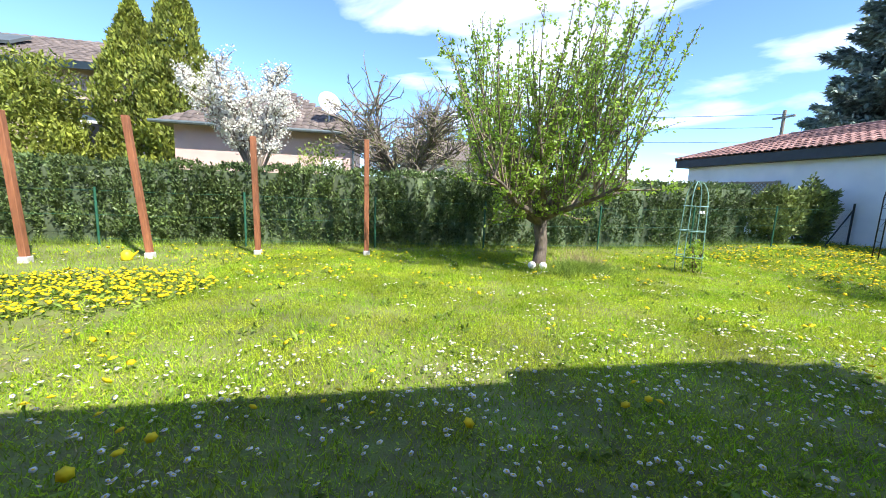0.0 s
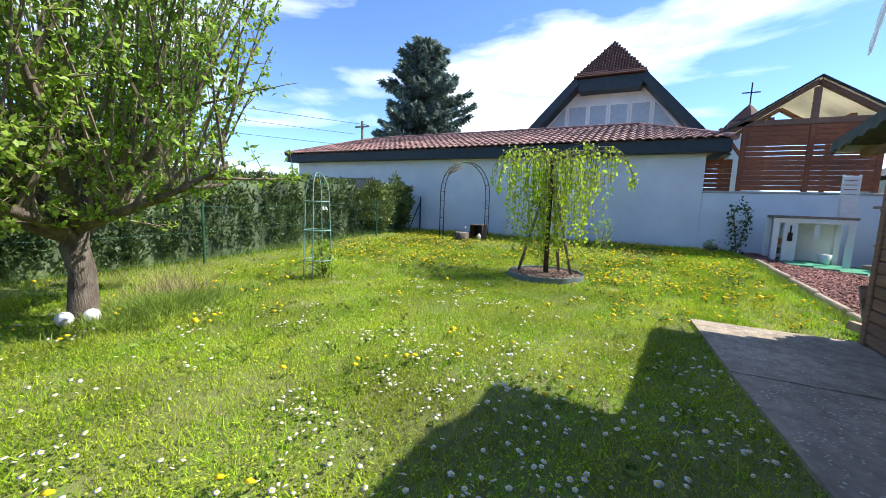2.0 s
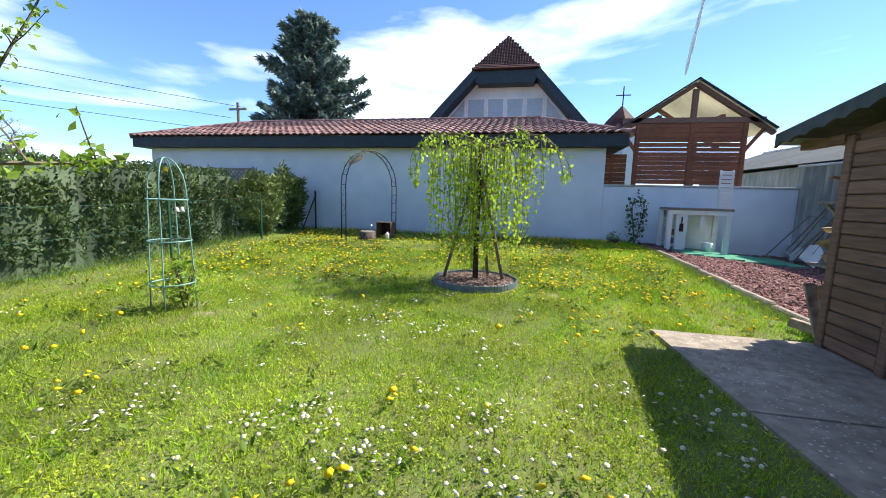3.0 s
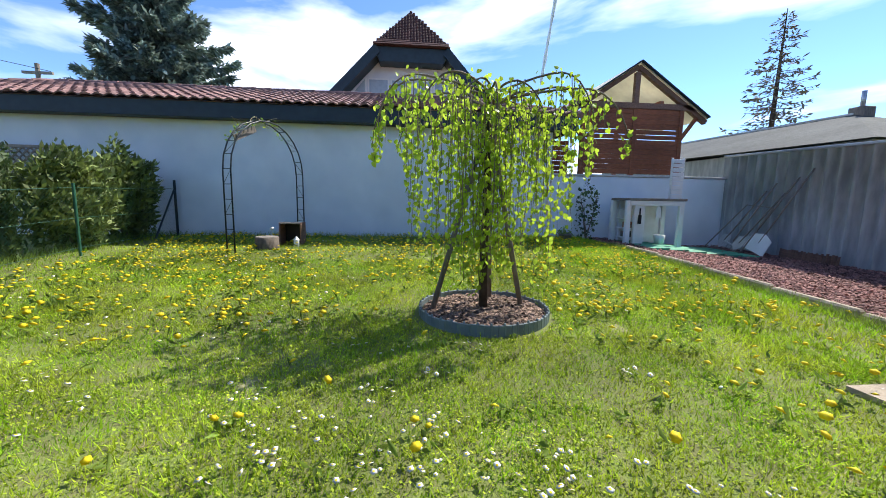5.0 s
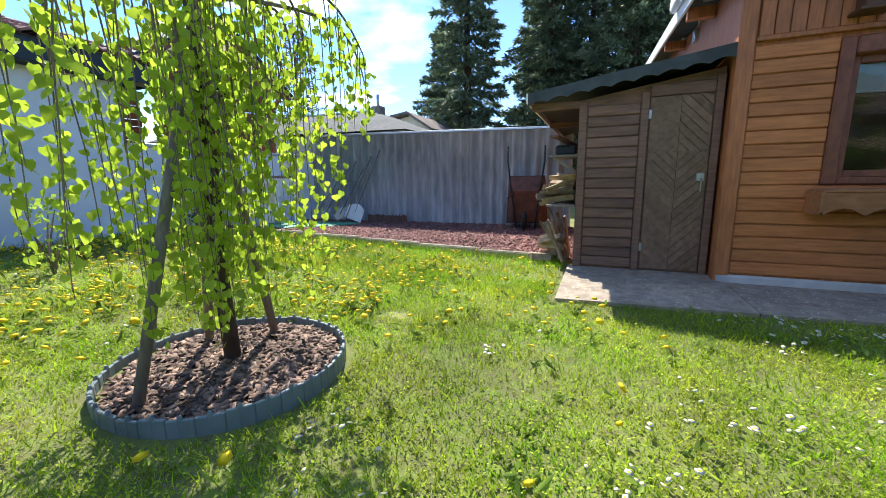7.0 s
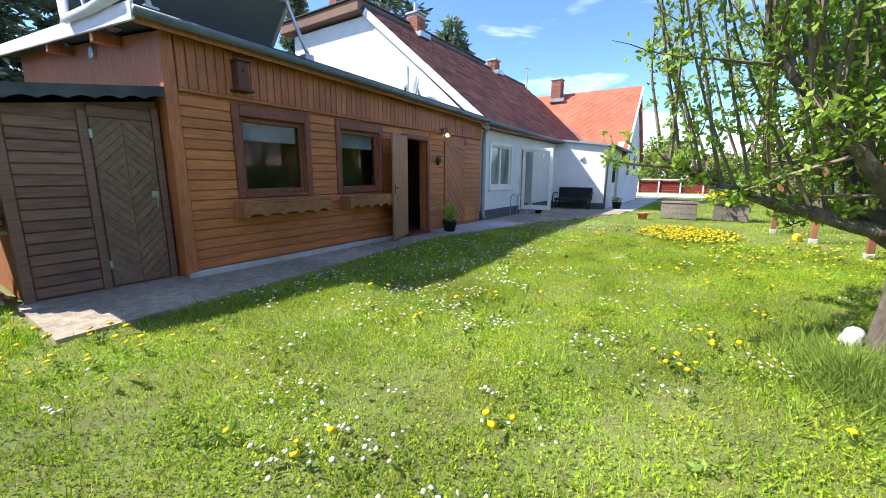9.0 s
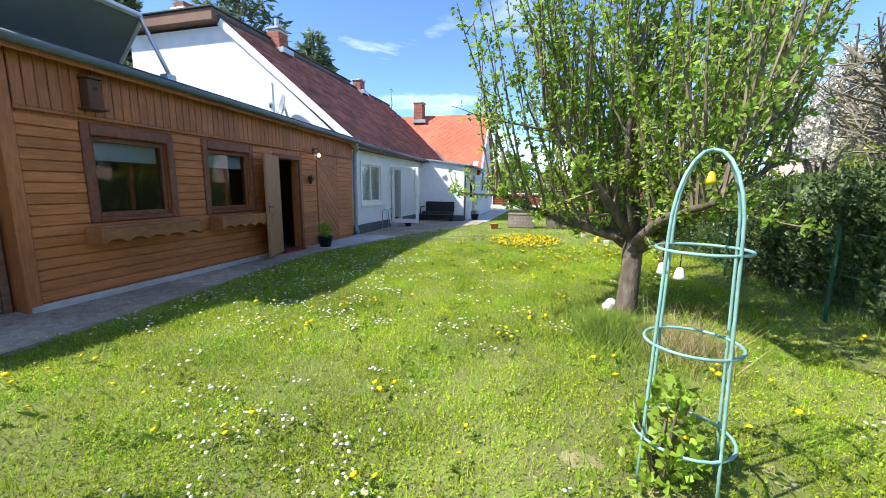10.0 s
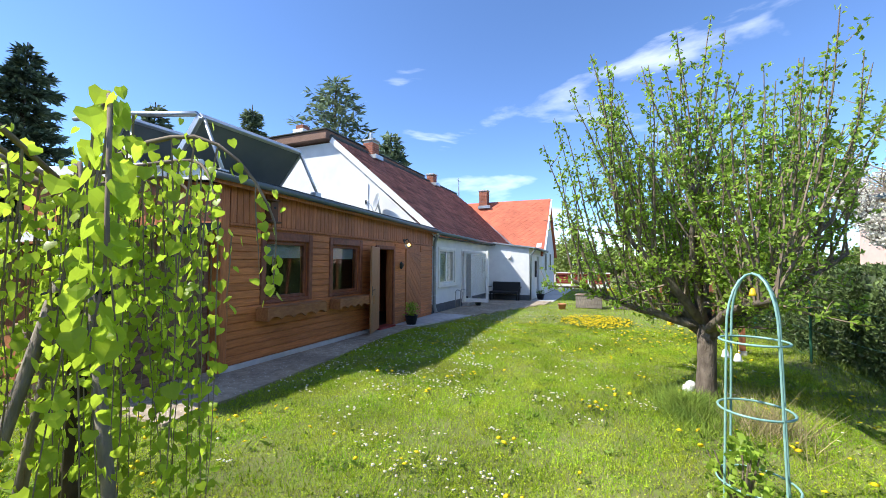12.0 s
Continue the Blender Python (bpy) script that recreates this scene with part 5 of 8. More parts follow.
    stakes = thing("tree_stakes", "three grey wooden stakes leaning together round the trunk", "stakes", (WX, WY, gz))
    for sx, sy in ((7.15, 4.73), (7.23, 3.82), (7.53, 4.08)):
        p = Vector((sx, sy, gz - 0.1))
        q = c + (p - c) * 0.14 + Vector((0, 0, 1.5))
        under(MB().tube([p, q], 0.024, 10).make("stake", M_GREYWOOD, smooth=True), stakes)
    under(MB().tube([c + Vector((math.cos(a) * 0.12, math.sin(a) * 0.12, 1.42)) for a in (0, 1.05, 2.1, 3.14, 4.2, 5.25)], 0.008, 6, True).make("tie", M_BLACK), stakes)


def tree_ring():
    gz = ground_z(WX, WY)
    t = thing("tree_ring", "round bed edged with scalloped grey plastic palisade", "edging", (WX, WY, gz))
    n = 34
    me = None
    for i in range(n):
        a = 2 * math.pi * (i + 0.5) / n
        if me is None:
            w = 2 * math.pi * 0.58 / n
            me = MB().lathe([(0.012, -0.06), (0.012, 0.07), (0.006, 0.085)], (0, 0, 0), 8).box(-w / 2, w / 2, -0.009, 0.009, -0.06, 0.068, 0.004).make("palisade", M_EDGING)
            ob = me
        else:
            ob = new("palisade", me.data)
        ob.matrix_world = pose(WX + 0.58 * math.cos(a), WY + 0.58 * math.sin(a), gz + RNG.uniform(-0.004, 0.008), 0, 0, math.degrees(a) + 90)
        under(ob, t)
    under(MB().lathe([(0.565, 0.0), (0.3, 0.035), (0.02, 0.045)], (WX, WY, gz), 24).make("soil", M_CHIP), t)
    k = 2600
    r, a = 0.545 * np.sqrt(RNG.uniform(0, 1, k)), RNG.uniform(0, 6.28, k)
    chips("mulch", WX + r * np.cos(a), WY + r * np.sin(a), gz + 0.045 + RNG.uniform(0, 0.02, k) - 0.03 * (r / 0.6), 0.046, M_CHIP, t, "dark brown bark mulch")


def chips(name, x, y, z, size, mat, parent, label):
    """Loose flat wood chips."""
    n = len(x)
    tv = np.array([(-0.5, -0.2, -0.05), (0.5, -0.16, -0.05), (0.45, 0.2, -0.04), (-0.42, 0.17, -0.05), (-0.45, -0.16, 0.07), (0.44, -0.13, 0.09), (0.4, 0.16, 0.07), (-0.38, 0.14, 0.08)])
    tf = np.array([(4, 5, 6, 7), (0, 1, 5, 4), (1, 2, 6, 5), (2, 3, 7, 6), (3, 0, 4, 7)])
    rots = np.array([turn_z(a, b, c) for a, b, c in zip(RNG.uniform(0, 6.28, n), RNG.normal(0, 0.4, n), RNG.normal(0, 0.4, n))])
    ob = tagged(stamp(name, tv, tf, rots, np.stack([x, y, z], 1), size * RNG.uniform(0.5, 1.5, n), mat), label, kind="stuff")
    return under(ob, parent)


def hedge():
    h = thing("hedge", "clipped dark green conifer hedge behind a wire fence", "hedge", (-2, 10, 0))
    x0, x1 = -15.0, 9.6

    def front(x):
        return 9.72 + 0.045 * x

    def top(x):
        return 1.57 + 0.012 * x

    core = MB()
    n = 30
    for i in range(n):
        a, b = x0 + (x1 - x0) * i / n, x0 + (x1 - x0) * (i + 1) / n
        core.prism([(a, front(a) + 0.12, 0), (b, front(b) + 0.12, 0), (b, front(b) + 0.12, top(b) - 0.1), (a, front(a) + 0.12, top(a) - 0.1)], (0, 0.75, 0))
    under(core.make("core", M_PINE, label="dark inner twigs of the hedge"), h)
    # upright plumes, each a spindle of sprigs
    n = 1500
    px, pz = RNG.uniform(x0, x1, n), RNG.uniform(-0.15, 1.2, n)
    px = np.where((px < -7) & (RNG.uniform(0, 1, n) < 0.5), px + 10, px)
    hgt, rad, out = RNG.uniform(0.35, 0.6, n), RNG.uniform(0.045, 0.085, n), RNG.uniform(-0.12, 0.13, n)
    k = np.repeat(np.arange(n), 62)
    f, w, q = RNG.uniform(0, 1, len(k)), RNG.uniform(0, 6.2832, len(k)), RNG.uniform(0.4, 1, len(k))
    rr = rad[k] * np.sin(np.pi * np.minimum(0.12 + 0.88 * f, 1)) ** 0.7 * q
    x = px[k] + rr * np.cos(w)
    z = np.maximum(0.03, pz[k] + hgt[k] * f)
    y = front(x) + 0.1 - out[k] - 0.05 * f + rr * np.sin(w)
    z = np.minimum(z, top(x) + 0.03 + RNG.normal(0, 0.025, len(k)))
    y = y + 0.1 * (z / 1.6) ** 4
    m = 20000
    tx = RNG.uniform(x0, x1, m)
    ty = front(tx) + RNG.uniform(0.05, 0.9, m)
    tz = top(tx) - 0.04 + 0.05 * np.sin(tx * 7 + ty * 3) + RNG.normal(0, 0.03, m)
    sprays("foliage", np.stack([np.concatenate([x, tx]), np.concatenate([y, ty]), np.concatenate([z, tz])], 1), 0.07, M_HEDGE, h, "dense dark green scale foliage in upright plumes", 0.9)


def sprays(name, pts, size, mat, parent, label, up=0.5):
    """Short tapering sprigs, mostly pointing up and out."""
    n = len(pts)
    d = RNG.normal(size=(n, 3)) * 0.75
    d[:, 2] += up
    d[:, 1] -= 0.35
    d /= np.linalg.norm(d, axis=1, keepdims=True)
    s = np.cross(d, RNG.normal(size=(n, 3)))
    s /= np.linalg.norm(s, axis=1, keepdims=True)
    ln = size * RNG.uniform(0.5, 1.5, (n, 1))
    pts = np.asarray(pts)
    m = pts + d * ln * 0.45
    vs = np.stack([pts, m + s * ln * 0.2, pts + d * ln, m - s * ln * 0.2], 1).reshape(-1, 3)
    i = np.arange(n)[:, None] * 4
    ob = bulk(name, vs, np.concatenate([i + np.array([[0, 1, 2]]), i + np.array([[0, 2, 3]])], 0), mat, None, label)
    tagged(ob, kind="stuff")
    return under(ob, parent)


def bush(name, label, c, rx, ry, h, n, size, mat, leafy=False, stems=6, seed=0):
    """A loose shrub: stems and an uneven crown."""
    random.seed(seed)
    gz = ground_z(c[0], c[1])
    t = thing(name, label, "shrub", (c[0], c[1], gz))
    for k in range(stems):
        w = 6.28 * k / stems
        pts = wander((c[0], c[1], gz), (math.cos(w) * rx * 0.8, math.sin(w) * ry * 0.8, h), h * 0.85, 5, 0.12, 0.05)
        under(MB().tube(pts, taper(0.015, 0.004, 6), 5).make("stem", M_TWIG), t)
    u = RNG.normal(size=(n, 3))
    u /= np.linalg.norm(u, axis=1, keepdims=True)
    r = RNG.uniform(0.35, 1, n) ** 0.5
    lump = np.array([1 + 0.45 * noise.noise(Vector(p) * 2.2 + Vector((c[0], c[1], seed))) for p in u])
    p = np.stack([c[0] + u[:, 0] * rx * r * lump, c[1] + u[:, 1] * ry * r * lump, gz + np.maximum(0.03, h * 0.52 + u[:, 2] * h * 0.52 * r * lump)], 1)
    if leafy:
        under(tagged(leaves(p, size, mat, "crown", aspect=0.75), "fresh green leaves", kind="stuff"), t)
    else:
        sprays("crown", p, size, mat, t, "dense green sprigs", 0.8)
    return t


def conifer(name, label, c, h, r, n_tiers, mat, bare=0.0, droop=0.25, seed=0, size=0.5, low=0.08, dens=1.0, form=0.8):
    """Straight trunk, tiers of limbs, each limb with many flat sprays."""
    random.seed(seed)
    t = thing(name, label, "tree", (c[0], c[1], 0))
    under(MB().tube([(c[0], c[1], -0.1), (c[0] + 0.1, c[1], h * 0.5), (c[0], c[1], h)], [h * 0.018, h * 0.011, 0.02], 8).make("trunk", M_TRUNKDARK), t)
    limbs, pts = MB(), []
    for i in range(n_tiers):
        f = low + (1 - low) * i / n_tiers
        ln = r * (1 - f) ** form * random.uniform(0.75, 1.1) + 0.15
        for k in range(7):
            w = 6.28 * k / 7 + i * 0.7 + random.uniform(-0.3, 0.3)
            z = h * f + random.uniform(-0.2, 0.2)
            l2 = ln * random.uniform(0.7, 1.1)
            a = Vector((c[0], c[1], z))
            b = a + Vector((math.cos(w) * l2, math.sin(w) * l2, -droop * l2 + 0.12 * l2))
            m = a.lerp(b, 0.55) + Vector((0, 0, -0.08 * l2))
            limbs.tube([a, m, b], [0.03 * (1.2 - f), 0.02, 0.006], 4)
            cnt = int(l2 * 26 * (1 - bare) * dens) + 2
            for _ in range(cnt):
                g = random.random() ** 0.7
                p = a.lerp(m, g / 0.55) if g < 0.55 else m.lerp(b, (g - 0.55) / 0.45)
                wd = 0.32 * l2 * (1.05 - g) + 0.08
                pts.append((p.x - math.sin(w) * random.uniform(-wd, wd), p.y + math.cos(w) * random.uniform(-wd, wd), p.z + random.uniform(-0.12, 0.08)))
    under(tagged(limbs.make("limb_tier", M_TRUNKDARK), "dark bare limbs in tiers", kind="stuff"), t)
    p = np.array(pts)
    n = len(p)
    d = p - np.array([c[0], c[1], 0])
    d[:, 2] = -0.15 * np.linalg.norm(d[:, :2], axis=1)
    d = d / (np.linalg.norm(d, axis=1, keepdims=True) + 1e-6) + RNG.normal(0, 0.45, (n, 3))
    d /= np.linalg.norm(d, axis=1, keepdims=True)
    s = np.cross(d, RNG.normal(0, 0.5, (n, 3)) + np.array([0, 0, 1]))
    s /= np.linalg.norm(s, axis=1, keepdims=True)
    ln = size * RNG.uniform(0.5, 1.4, (n, 1))
    m = p + d * ln * 0.5
    vs = np.stack([p, m + s * ln * 0.17, p + d * ln, m - s * ln * 0.17], 1).reshape(-1, 3)
    i = np.arange(n)[:, None] * 4
    ob = bulk("crown", vs, np.concatenate([i + np.array([[0, 1, 2]]), i + np.array([[0, 2, 3]])], 0), mat, None, "")
    tagged(ob, "dense needled sprays", kind="stuff")
    under(ob, t)
    return t


def column_thuja(c, h, r, seed):
    t = thing("thuja", "tall yellow-green columnar thuja behind the hedge", "tree", (c[0], c[1], 0), group="thujas behind the hedge")
    under(MB().tube([(c[0], c[1], -0.1), (c[0], c[1], h * 0.9)], [0.12, 0.03], 6).make("trunk", M_TRUNKDARK), t)
    n = 24000
    f = RNG.uniform(0, 1, n)
    w = RNG.uniform(0, 6.28, n)
    prof = r * np.minimum(1, (1 - f) * 2.2) ** 0.75 * np.minimum(1, 0.7 + f * 2)
    lump = np.array([1 + 0.35 * noise.noise(Vector((math.cos(a) * 1.5, math.sin(a) * 1.5, g * h * 1.1 + seed))) for a, g in zip(w, f)])
    rr = prof * lump * RNG.uniform(0.7, 1.02, n)
    sprays("crown", np.stack([c[0] + rr * np.cos(w), c[1] + rr * np.sin(w), f * h], 1), 0.19, M_THUJA, t, "dense scaly foliage", 1.3)


def open_tree(name, label, c, h, r, n_limb, mat_bark, seed, leaf=None, leaf_size=0.06, per=0.05, jitter=0.05, rep=1, trunk_r=0.12, rise=(0.5, 1.5), twigs=12):
    """A bare or blossoming crown of forked limbs and twigs."""
    random.seed(seed)
    t = thing(name, label, "tree", (c[0], c[1], 0))
    tops = Vector((c[0], c[1], h * 0.28))
    under(MB().tube([(c[0], c[1], -0.1), (c[0] + 0.05, c[1], h * 0.14), tops], [trunk_r * 1.2, trunk_r, trunk_r * 0.85], 9).make("trunk", mat_bark, smooth=True), t)
    tw, spots = MB(), []
    for k in range(n_limb):
        w = 6.28 * k / n_limb + random.uniform(-0.3, 0.3)
        a = wander(tops, (math.cos(w), math.sin(w), random.uniform(*rise)), h * 0.5, 6, 0.2, 0.06)
        under(MB().tube(a, taper(trunk_r * 0.5, 0.02, 7), 6).make("limb", mat_bark, smooth=True), t)
        for i in range(twigs):
            q = a[random.randint(2, 6)]
            b = wander(q, Vector((random.uniform(-1, 1), random.uniform(-1, 1), random.uniform(-0.1, 1.1))) + Vector((math.cos(w), math.sin(w), 0)) * 0.6, r * random.uniform(0.35, 0.7), 5, 0.25, 0.04)
            tw.tube(b, taper(0.026, 0.009, 6), 4)
            spots += along(b, per, jitter)
            for _ in range(5):
                e = wander(b[random.randint(1, 5)], (random.uniform(-1, 1), random.uniform(-1, 1), random.uniform(-0.2, 1)), r * random.uniform(0.12, 0.3), 3, 0.3, 0.05)
                tw.tube(e, taper(0.012, 0.005, 4), 3)
                spots += along(e, per, jitter)
    under(tagged(tw.make("twig_tangle", mat_bark), "tangle of thin twigs", kind="stuff"), t)
    if leaf:
        p = np.repeat(np.array(spots), rep, 0) + RNG.normal(0, jitter, (rep * len(spots), 3))
        under(tagged(leaves(p, leaf_size, leaf, "crown", aspect=0.8), "loose crown of small leaves or blossom", kind="stuff"), t)
    return t

# ---- bark bed, kerb and corrugated fence ----
def bark_bed():
    xs = np.linspace(5.62, 12.43, 24)
    ys = np.linspace(-2.68, 0.7, 10)
    gx, gy = np.meshgrid(xs, ys, indexing="ij")
    i = np.arange(gx.size).reshape(gx.shape)
    q = np.stack([i[:-1, :-1], i[1:, :-1], i[1:, 1:], i[:-1, 1:]], -1).reshape(-1, 4)
    b = tagged(bulk("bark_bed", np.stack([gx, gy, ground_zs(gx, gy) + 0.012], -1).reshape(-1, 3), q, M_REDCHIP), "bed of reddish bark chips along the fence", "bark bed", kind="structure")
    n = 15000
    x, y = RNG.uniform(5.65, 12.4, n), RNG.uniform(-2.66, 0.68, n)
    chips("bark_chips", x, y, ground_zs(x, y) + 0.02 + RNG.uniform(0, 0.025, n), 0.05, M_REDCHIP, b, "reddish bark chips")
    k = thing("stone_kerb", "row of pale kerb stones between lawn and bark", "kerb", (8, 0.8, 0))
    x = 5.95
    while x < 10.4:
        ln = RNG.uniform(0.85, 1.05)
        z = ground_z(x + 0.5, 0.8)
        part("kerb_stone", MB().beam((x, KERB(x) - 0.06, z + 0.02), (x + ln - 0.015, KERB(x + ln) - 0.06, ground_z(x + ln, 0.8) + 0.02 + RNG.uniform(-0.006, 0.006)), 0.09, 0.09, 0.02), M_CONCRETE, k)
        x += ln
    r = thing("palisade_edging", "short row of round timber palisade at the shed corner", "edging", (5.9, 0.7, 0))
    for i in range(11):
        part("round_stake", MB().tube([(5.68 + 0.045 * i, 0.62 + 0.012 * i, -0.05), (5.68 + 0.045 * i, 0.62 + 0.012 * i, 0.09 + RNG.uniform(-0.01, 0.015))], 0.022, 8), M_GREYWOOD, r)


def corrugated_fence():
    f = thing("corrugated_fence", "tall weathered grey corrugated sheet fence with a metal cap", "fence", (9.2, -2.72, 0))
    for i in range(7):
        a, b = 5.9 + i * 0.94, 5.9 + (i + 1) * 0.94
        n = 60
        v, fc = [], []
        for j in range(n + 1):
            x = a + (b - a) * j / n
            y = -2.74 + 0.055 * math.sin(2 * math.pi * x / 0.235)
            zt = 2.0 + (x - 6) * 0.024
            v += [(x, y, -0.05), (x, y, zt), (x, y - 0.008, -0.05), (x, y - 0.008, zt)]
        for j in range(n):
            k = 4 * j
            fc += [(k, k + 1, k + 5, k + 4)[::-1], (k + 2, k + 3, k + 7, k + 6), (k + 1, k + 3, k + 7, k + 5)]
        part("corrugated_sheet", MB().add(v, fc), M_CORR, f, "", True)
    part("cap", MB().beam((5.88, -2.72, 2.02), (12.48, -2.72, 2.18), 0.09, 0.05, 0.008), M_METAL, f, "pale metal cap rail")


bark_bed()
corrugated_fence()


# ---- outdoor worktop, mat and tools in the corner ----
def worktop():
    w = thing("outdoor_worktop", "white wooden outdoor worktop with shelves against the low wall", "worktop", (11.6, -0.35, 0.2))
    z = 0.17
    part("top", MB().box(11.25, 11.95, -0.9, 0.38, 1.1, 1.15, 0.008), M_GREYWOOD, w, "weathered grey top")
    part("apron", MB().box(11.27, 11.3, -0.87, 0.34, 1.0, 1.098, 0.004), M_WHITE, w)
    for x in (11.28, 11.85):
        for y in (-0.87, 0.0, 0.3):
            part("leg", MB().box(x, x + 0.08, y, y + (0.1 if y else 0.22), z - 0.1, 1.098, 0.006), M_WHITE, w)
    for zz in (0.3, 0.5, 0.7, 0.88):
        part("shelf", MB().box(11.4, 11.84, 0.02, 0.3, zz, zz + 0.025, 0.003), M_WHITE, w)
    part("back_panel", MB().box(11.93, 11.96, -0.85, 0.3, z, 1.09), M_WHITE, w)
    b = thing("plastic_bucket", "small white bucket under the worktop", "bucket", (11.6, -0.55, z))
    part("body", MB().lathe([(0.09, 0.0), (0.12, 0.2), (0.115, 0.2), (0.085, 0.02)], (11.55, -0.55, 0.17), 16), M_WHITE, b, "", True)
    t = thing("slatted_panel", "white slatted panel standing on the worktop", "panel", (11.5, -1.0, 1.15))
    for i in range(9):
        part("slat", MB().box(11.42, 11.46, -0.89, -0.63, 1.16 + i * 0.092, 1.235 + i * 0.092, 0.004), M_WHITE, t)
    part("rail", MB().box(11.461, 11.48, -0.9, -0.86, 1.152, 2.0), M_WHITE, t)
    part("rail", MB().box(11.461, 11.48, -0.66, -0.62, 1.152, 2.0), M_WHITE, t)
    m = thing("rubber_mat", "green plastic mat on the ground before the worktop", "mat", (11.1, -0.8, 0.18))
    for i in range(6):
        y0 = -2.0 + i * 0.38
        part("mat_tile", MB().box(10.55, 11.9, y0, y0 + 0.374, ground_z(10.6, y0) + 0.02, ground_z(11.2, y0 + 0.3) + 0.05, 0.005), M_GREENMAT, m)
    for k, (x, z0, mat) in enumerate(((11.45, 0.525, M_TERRACOTTA), (11.5, 0.325, M_GREYWOOD))):
        tagged(MB().box(x, x + 0.2, 0.06, 0.26, z0, z0 + 0.12, 0.01).make("storage_box", mat), "small storage box standing on a shelf", "box", group="boxes on the worktop shelves")
    h = thing("hanging_trowel", "small tool hanging from the worktop", "tool", (11.26, 0.1, 0.8))
    part("handle", MB().tube([(11.26, 0.12, 0.95), (11.26, 0.12, 0.8)], 0.014, 8), M_BLACK, h)
    part("blade", MB().box(11.255, 11.265, 0.08, 0.16, 0.62, 0.8, 0.003), M_BLACK, h)
    g = thing("hanging_gloves", "white cloth hanging under the worktop", "cloth", (11.4, -0.3, 0.9))
    part("cloth", MB().prism([(11.27, -0.35, 0.75), (11.27, -0.25, 0.72), (11.27, -0.26, 0.98), (11.27, -0.33, 0.98)], (0.02, 0, 0)), M_WHITE, g)


def long_tool(name, label, foot, top, head, mat=M_GREYWOOD):
    t = thing(name, label, "garden tool", foot, group="tools leaning on the fence")
    f, p = Vector(foot), Vector(top)
    part("handle", MB().tube([f + (p - f) * 0.12, p], 0.016, 8), mat, t, "", True)
    d = (p - f).normalized()
    s = d.cross(Vector((0, 1, 0))).normalized()
    u = s.cross(d)
    m = Matrix((s, u, d)).transposed().to_4x4()
    m.translation = f
    if head == "shovel":
        part("blade", MB().prism([m @ Vector(q) for q in ((-0.1, 0, 0.3), (-0.11, 0, 0.1), (0, 0, 0.0), (0.11, 0, 0.1), (0.1, 0, 0.3), (0.02, 0, 0.34), (-0.02, 0, 0.34))], u * 0.008), M_METAL, t)
    elif head == "rake":
        part("bar", MB().box(-0.2, 0.2, -0.012, 0.012, 0.1, 0.13, 0.003, m), M_METAL, t)
        for i in range(8):
            part("tine", MB().box(-0.19 + i * 0.053, -0.18 + i * 0.053, -0.006, 0.006, 0.01, 0.1, 0, m), M_METAL, t)
    elif head == "snow":
        part("blade", MB().prism([m @ Vector(q) for q in ((-0.22, 0, 0.34), (-0.24, 0, 0.02), (0.24, 0, 0.02), (0.22, 0, 0.34), (0.03, 0, 0.42), (-0.03, 0, 0.42))], u * 0.012), M_WHITE, t)


def tools():
    for k, (x0, x1, h, head, label) in enumerate(((11.75, 11.2, 1.35, "shovel", "long-handled shovel leaning on the fence"), (11.45, 11.0, 1.5, "rake", "old rake leaning on the fence"), (11.25, 10.8, 1.3, "shovel", "spade leaning on the fence"), (11.15, 10.55, 1.6, "shovel", "worn shovel leaning on the fence"), (10.85, 10.3, 1.75, "snow", "white snow shovel leaning on the fence"))):
        long_tool("garden_shovel" if head != "rake" else "garden_rake", label, (x0, -2.15 + 0.05 * (k % 3), 0.09), (x1, -2.62, h), head)
    f = thing("folding_frame", "grey frame leaning with the tools", "frame", (11.2, -2.1, 0.1))
    part("bar", MB().tube([(11.9, -1.95, 0.1), (11.35, -2.35, 1.05), (10.75, -2.35, 1.0), (10.9, -1.9, 0.1)], 0.013, 8), M_GREYWOOD, f)
    b = thing("border_brush", "low dark bristle edging at the fence foot", "edging", (10.1, -2.5, 0.05))
    for i in range(24):
        part("stave", MB().tube([(9.6 + i * 0.045, -2.5, 0.03), (9.6 + i * 0.045, -2.52, 0.2 + RNG.uniform(-0.02, 0.02))], 0.02, 6), M_SHEDWOOD, b)


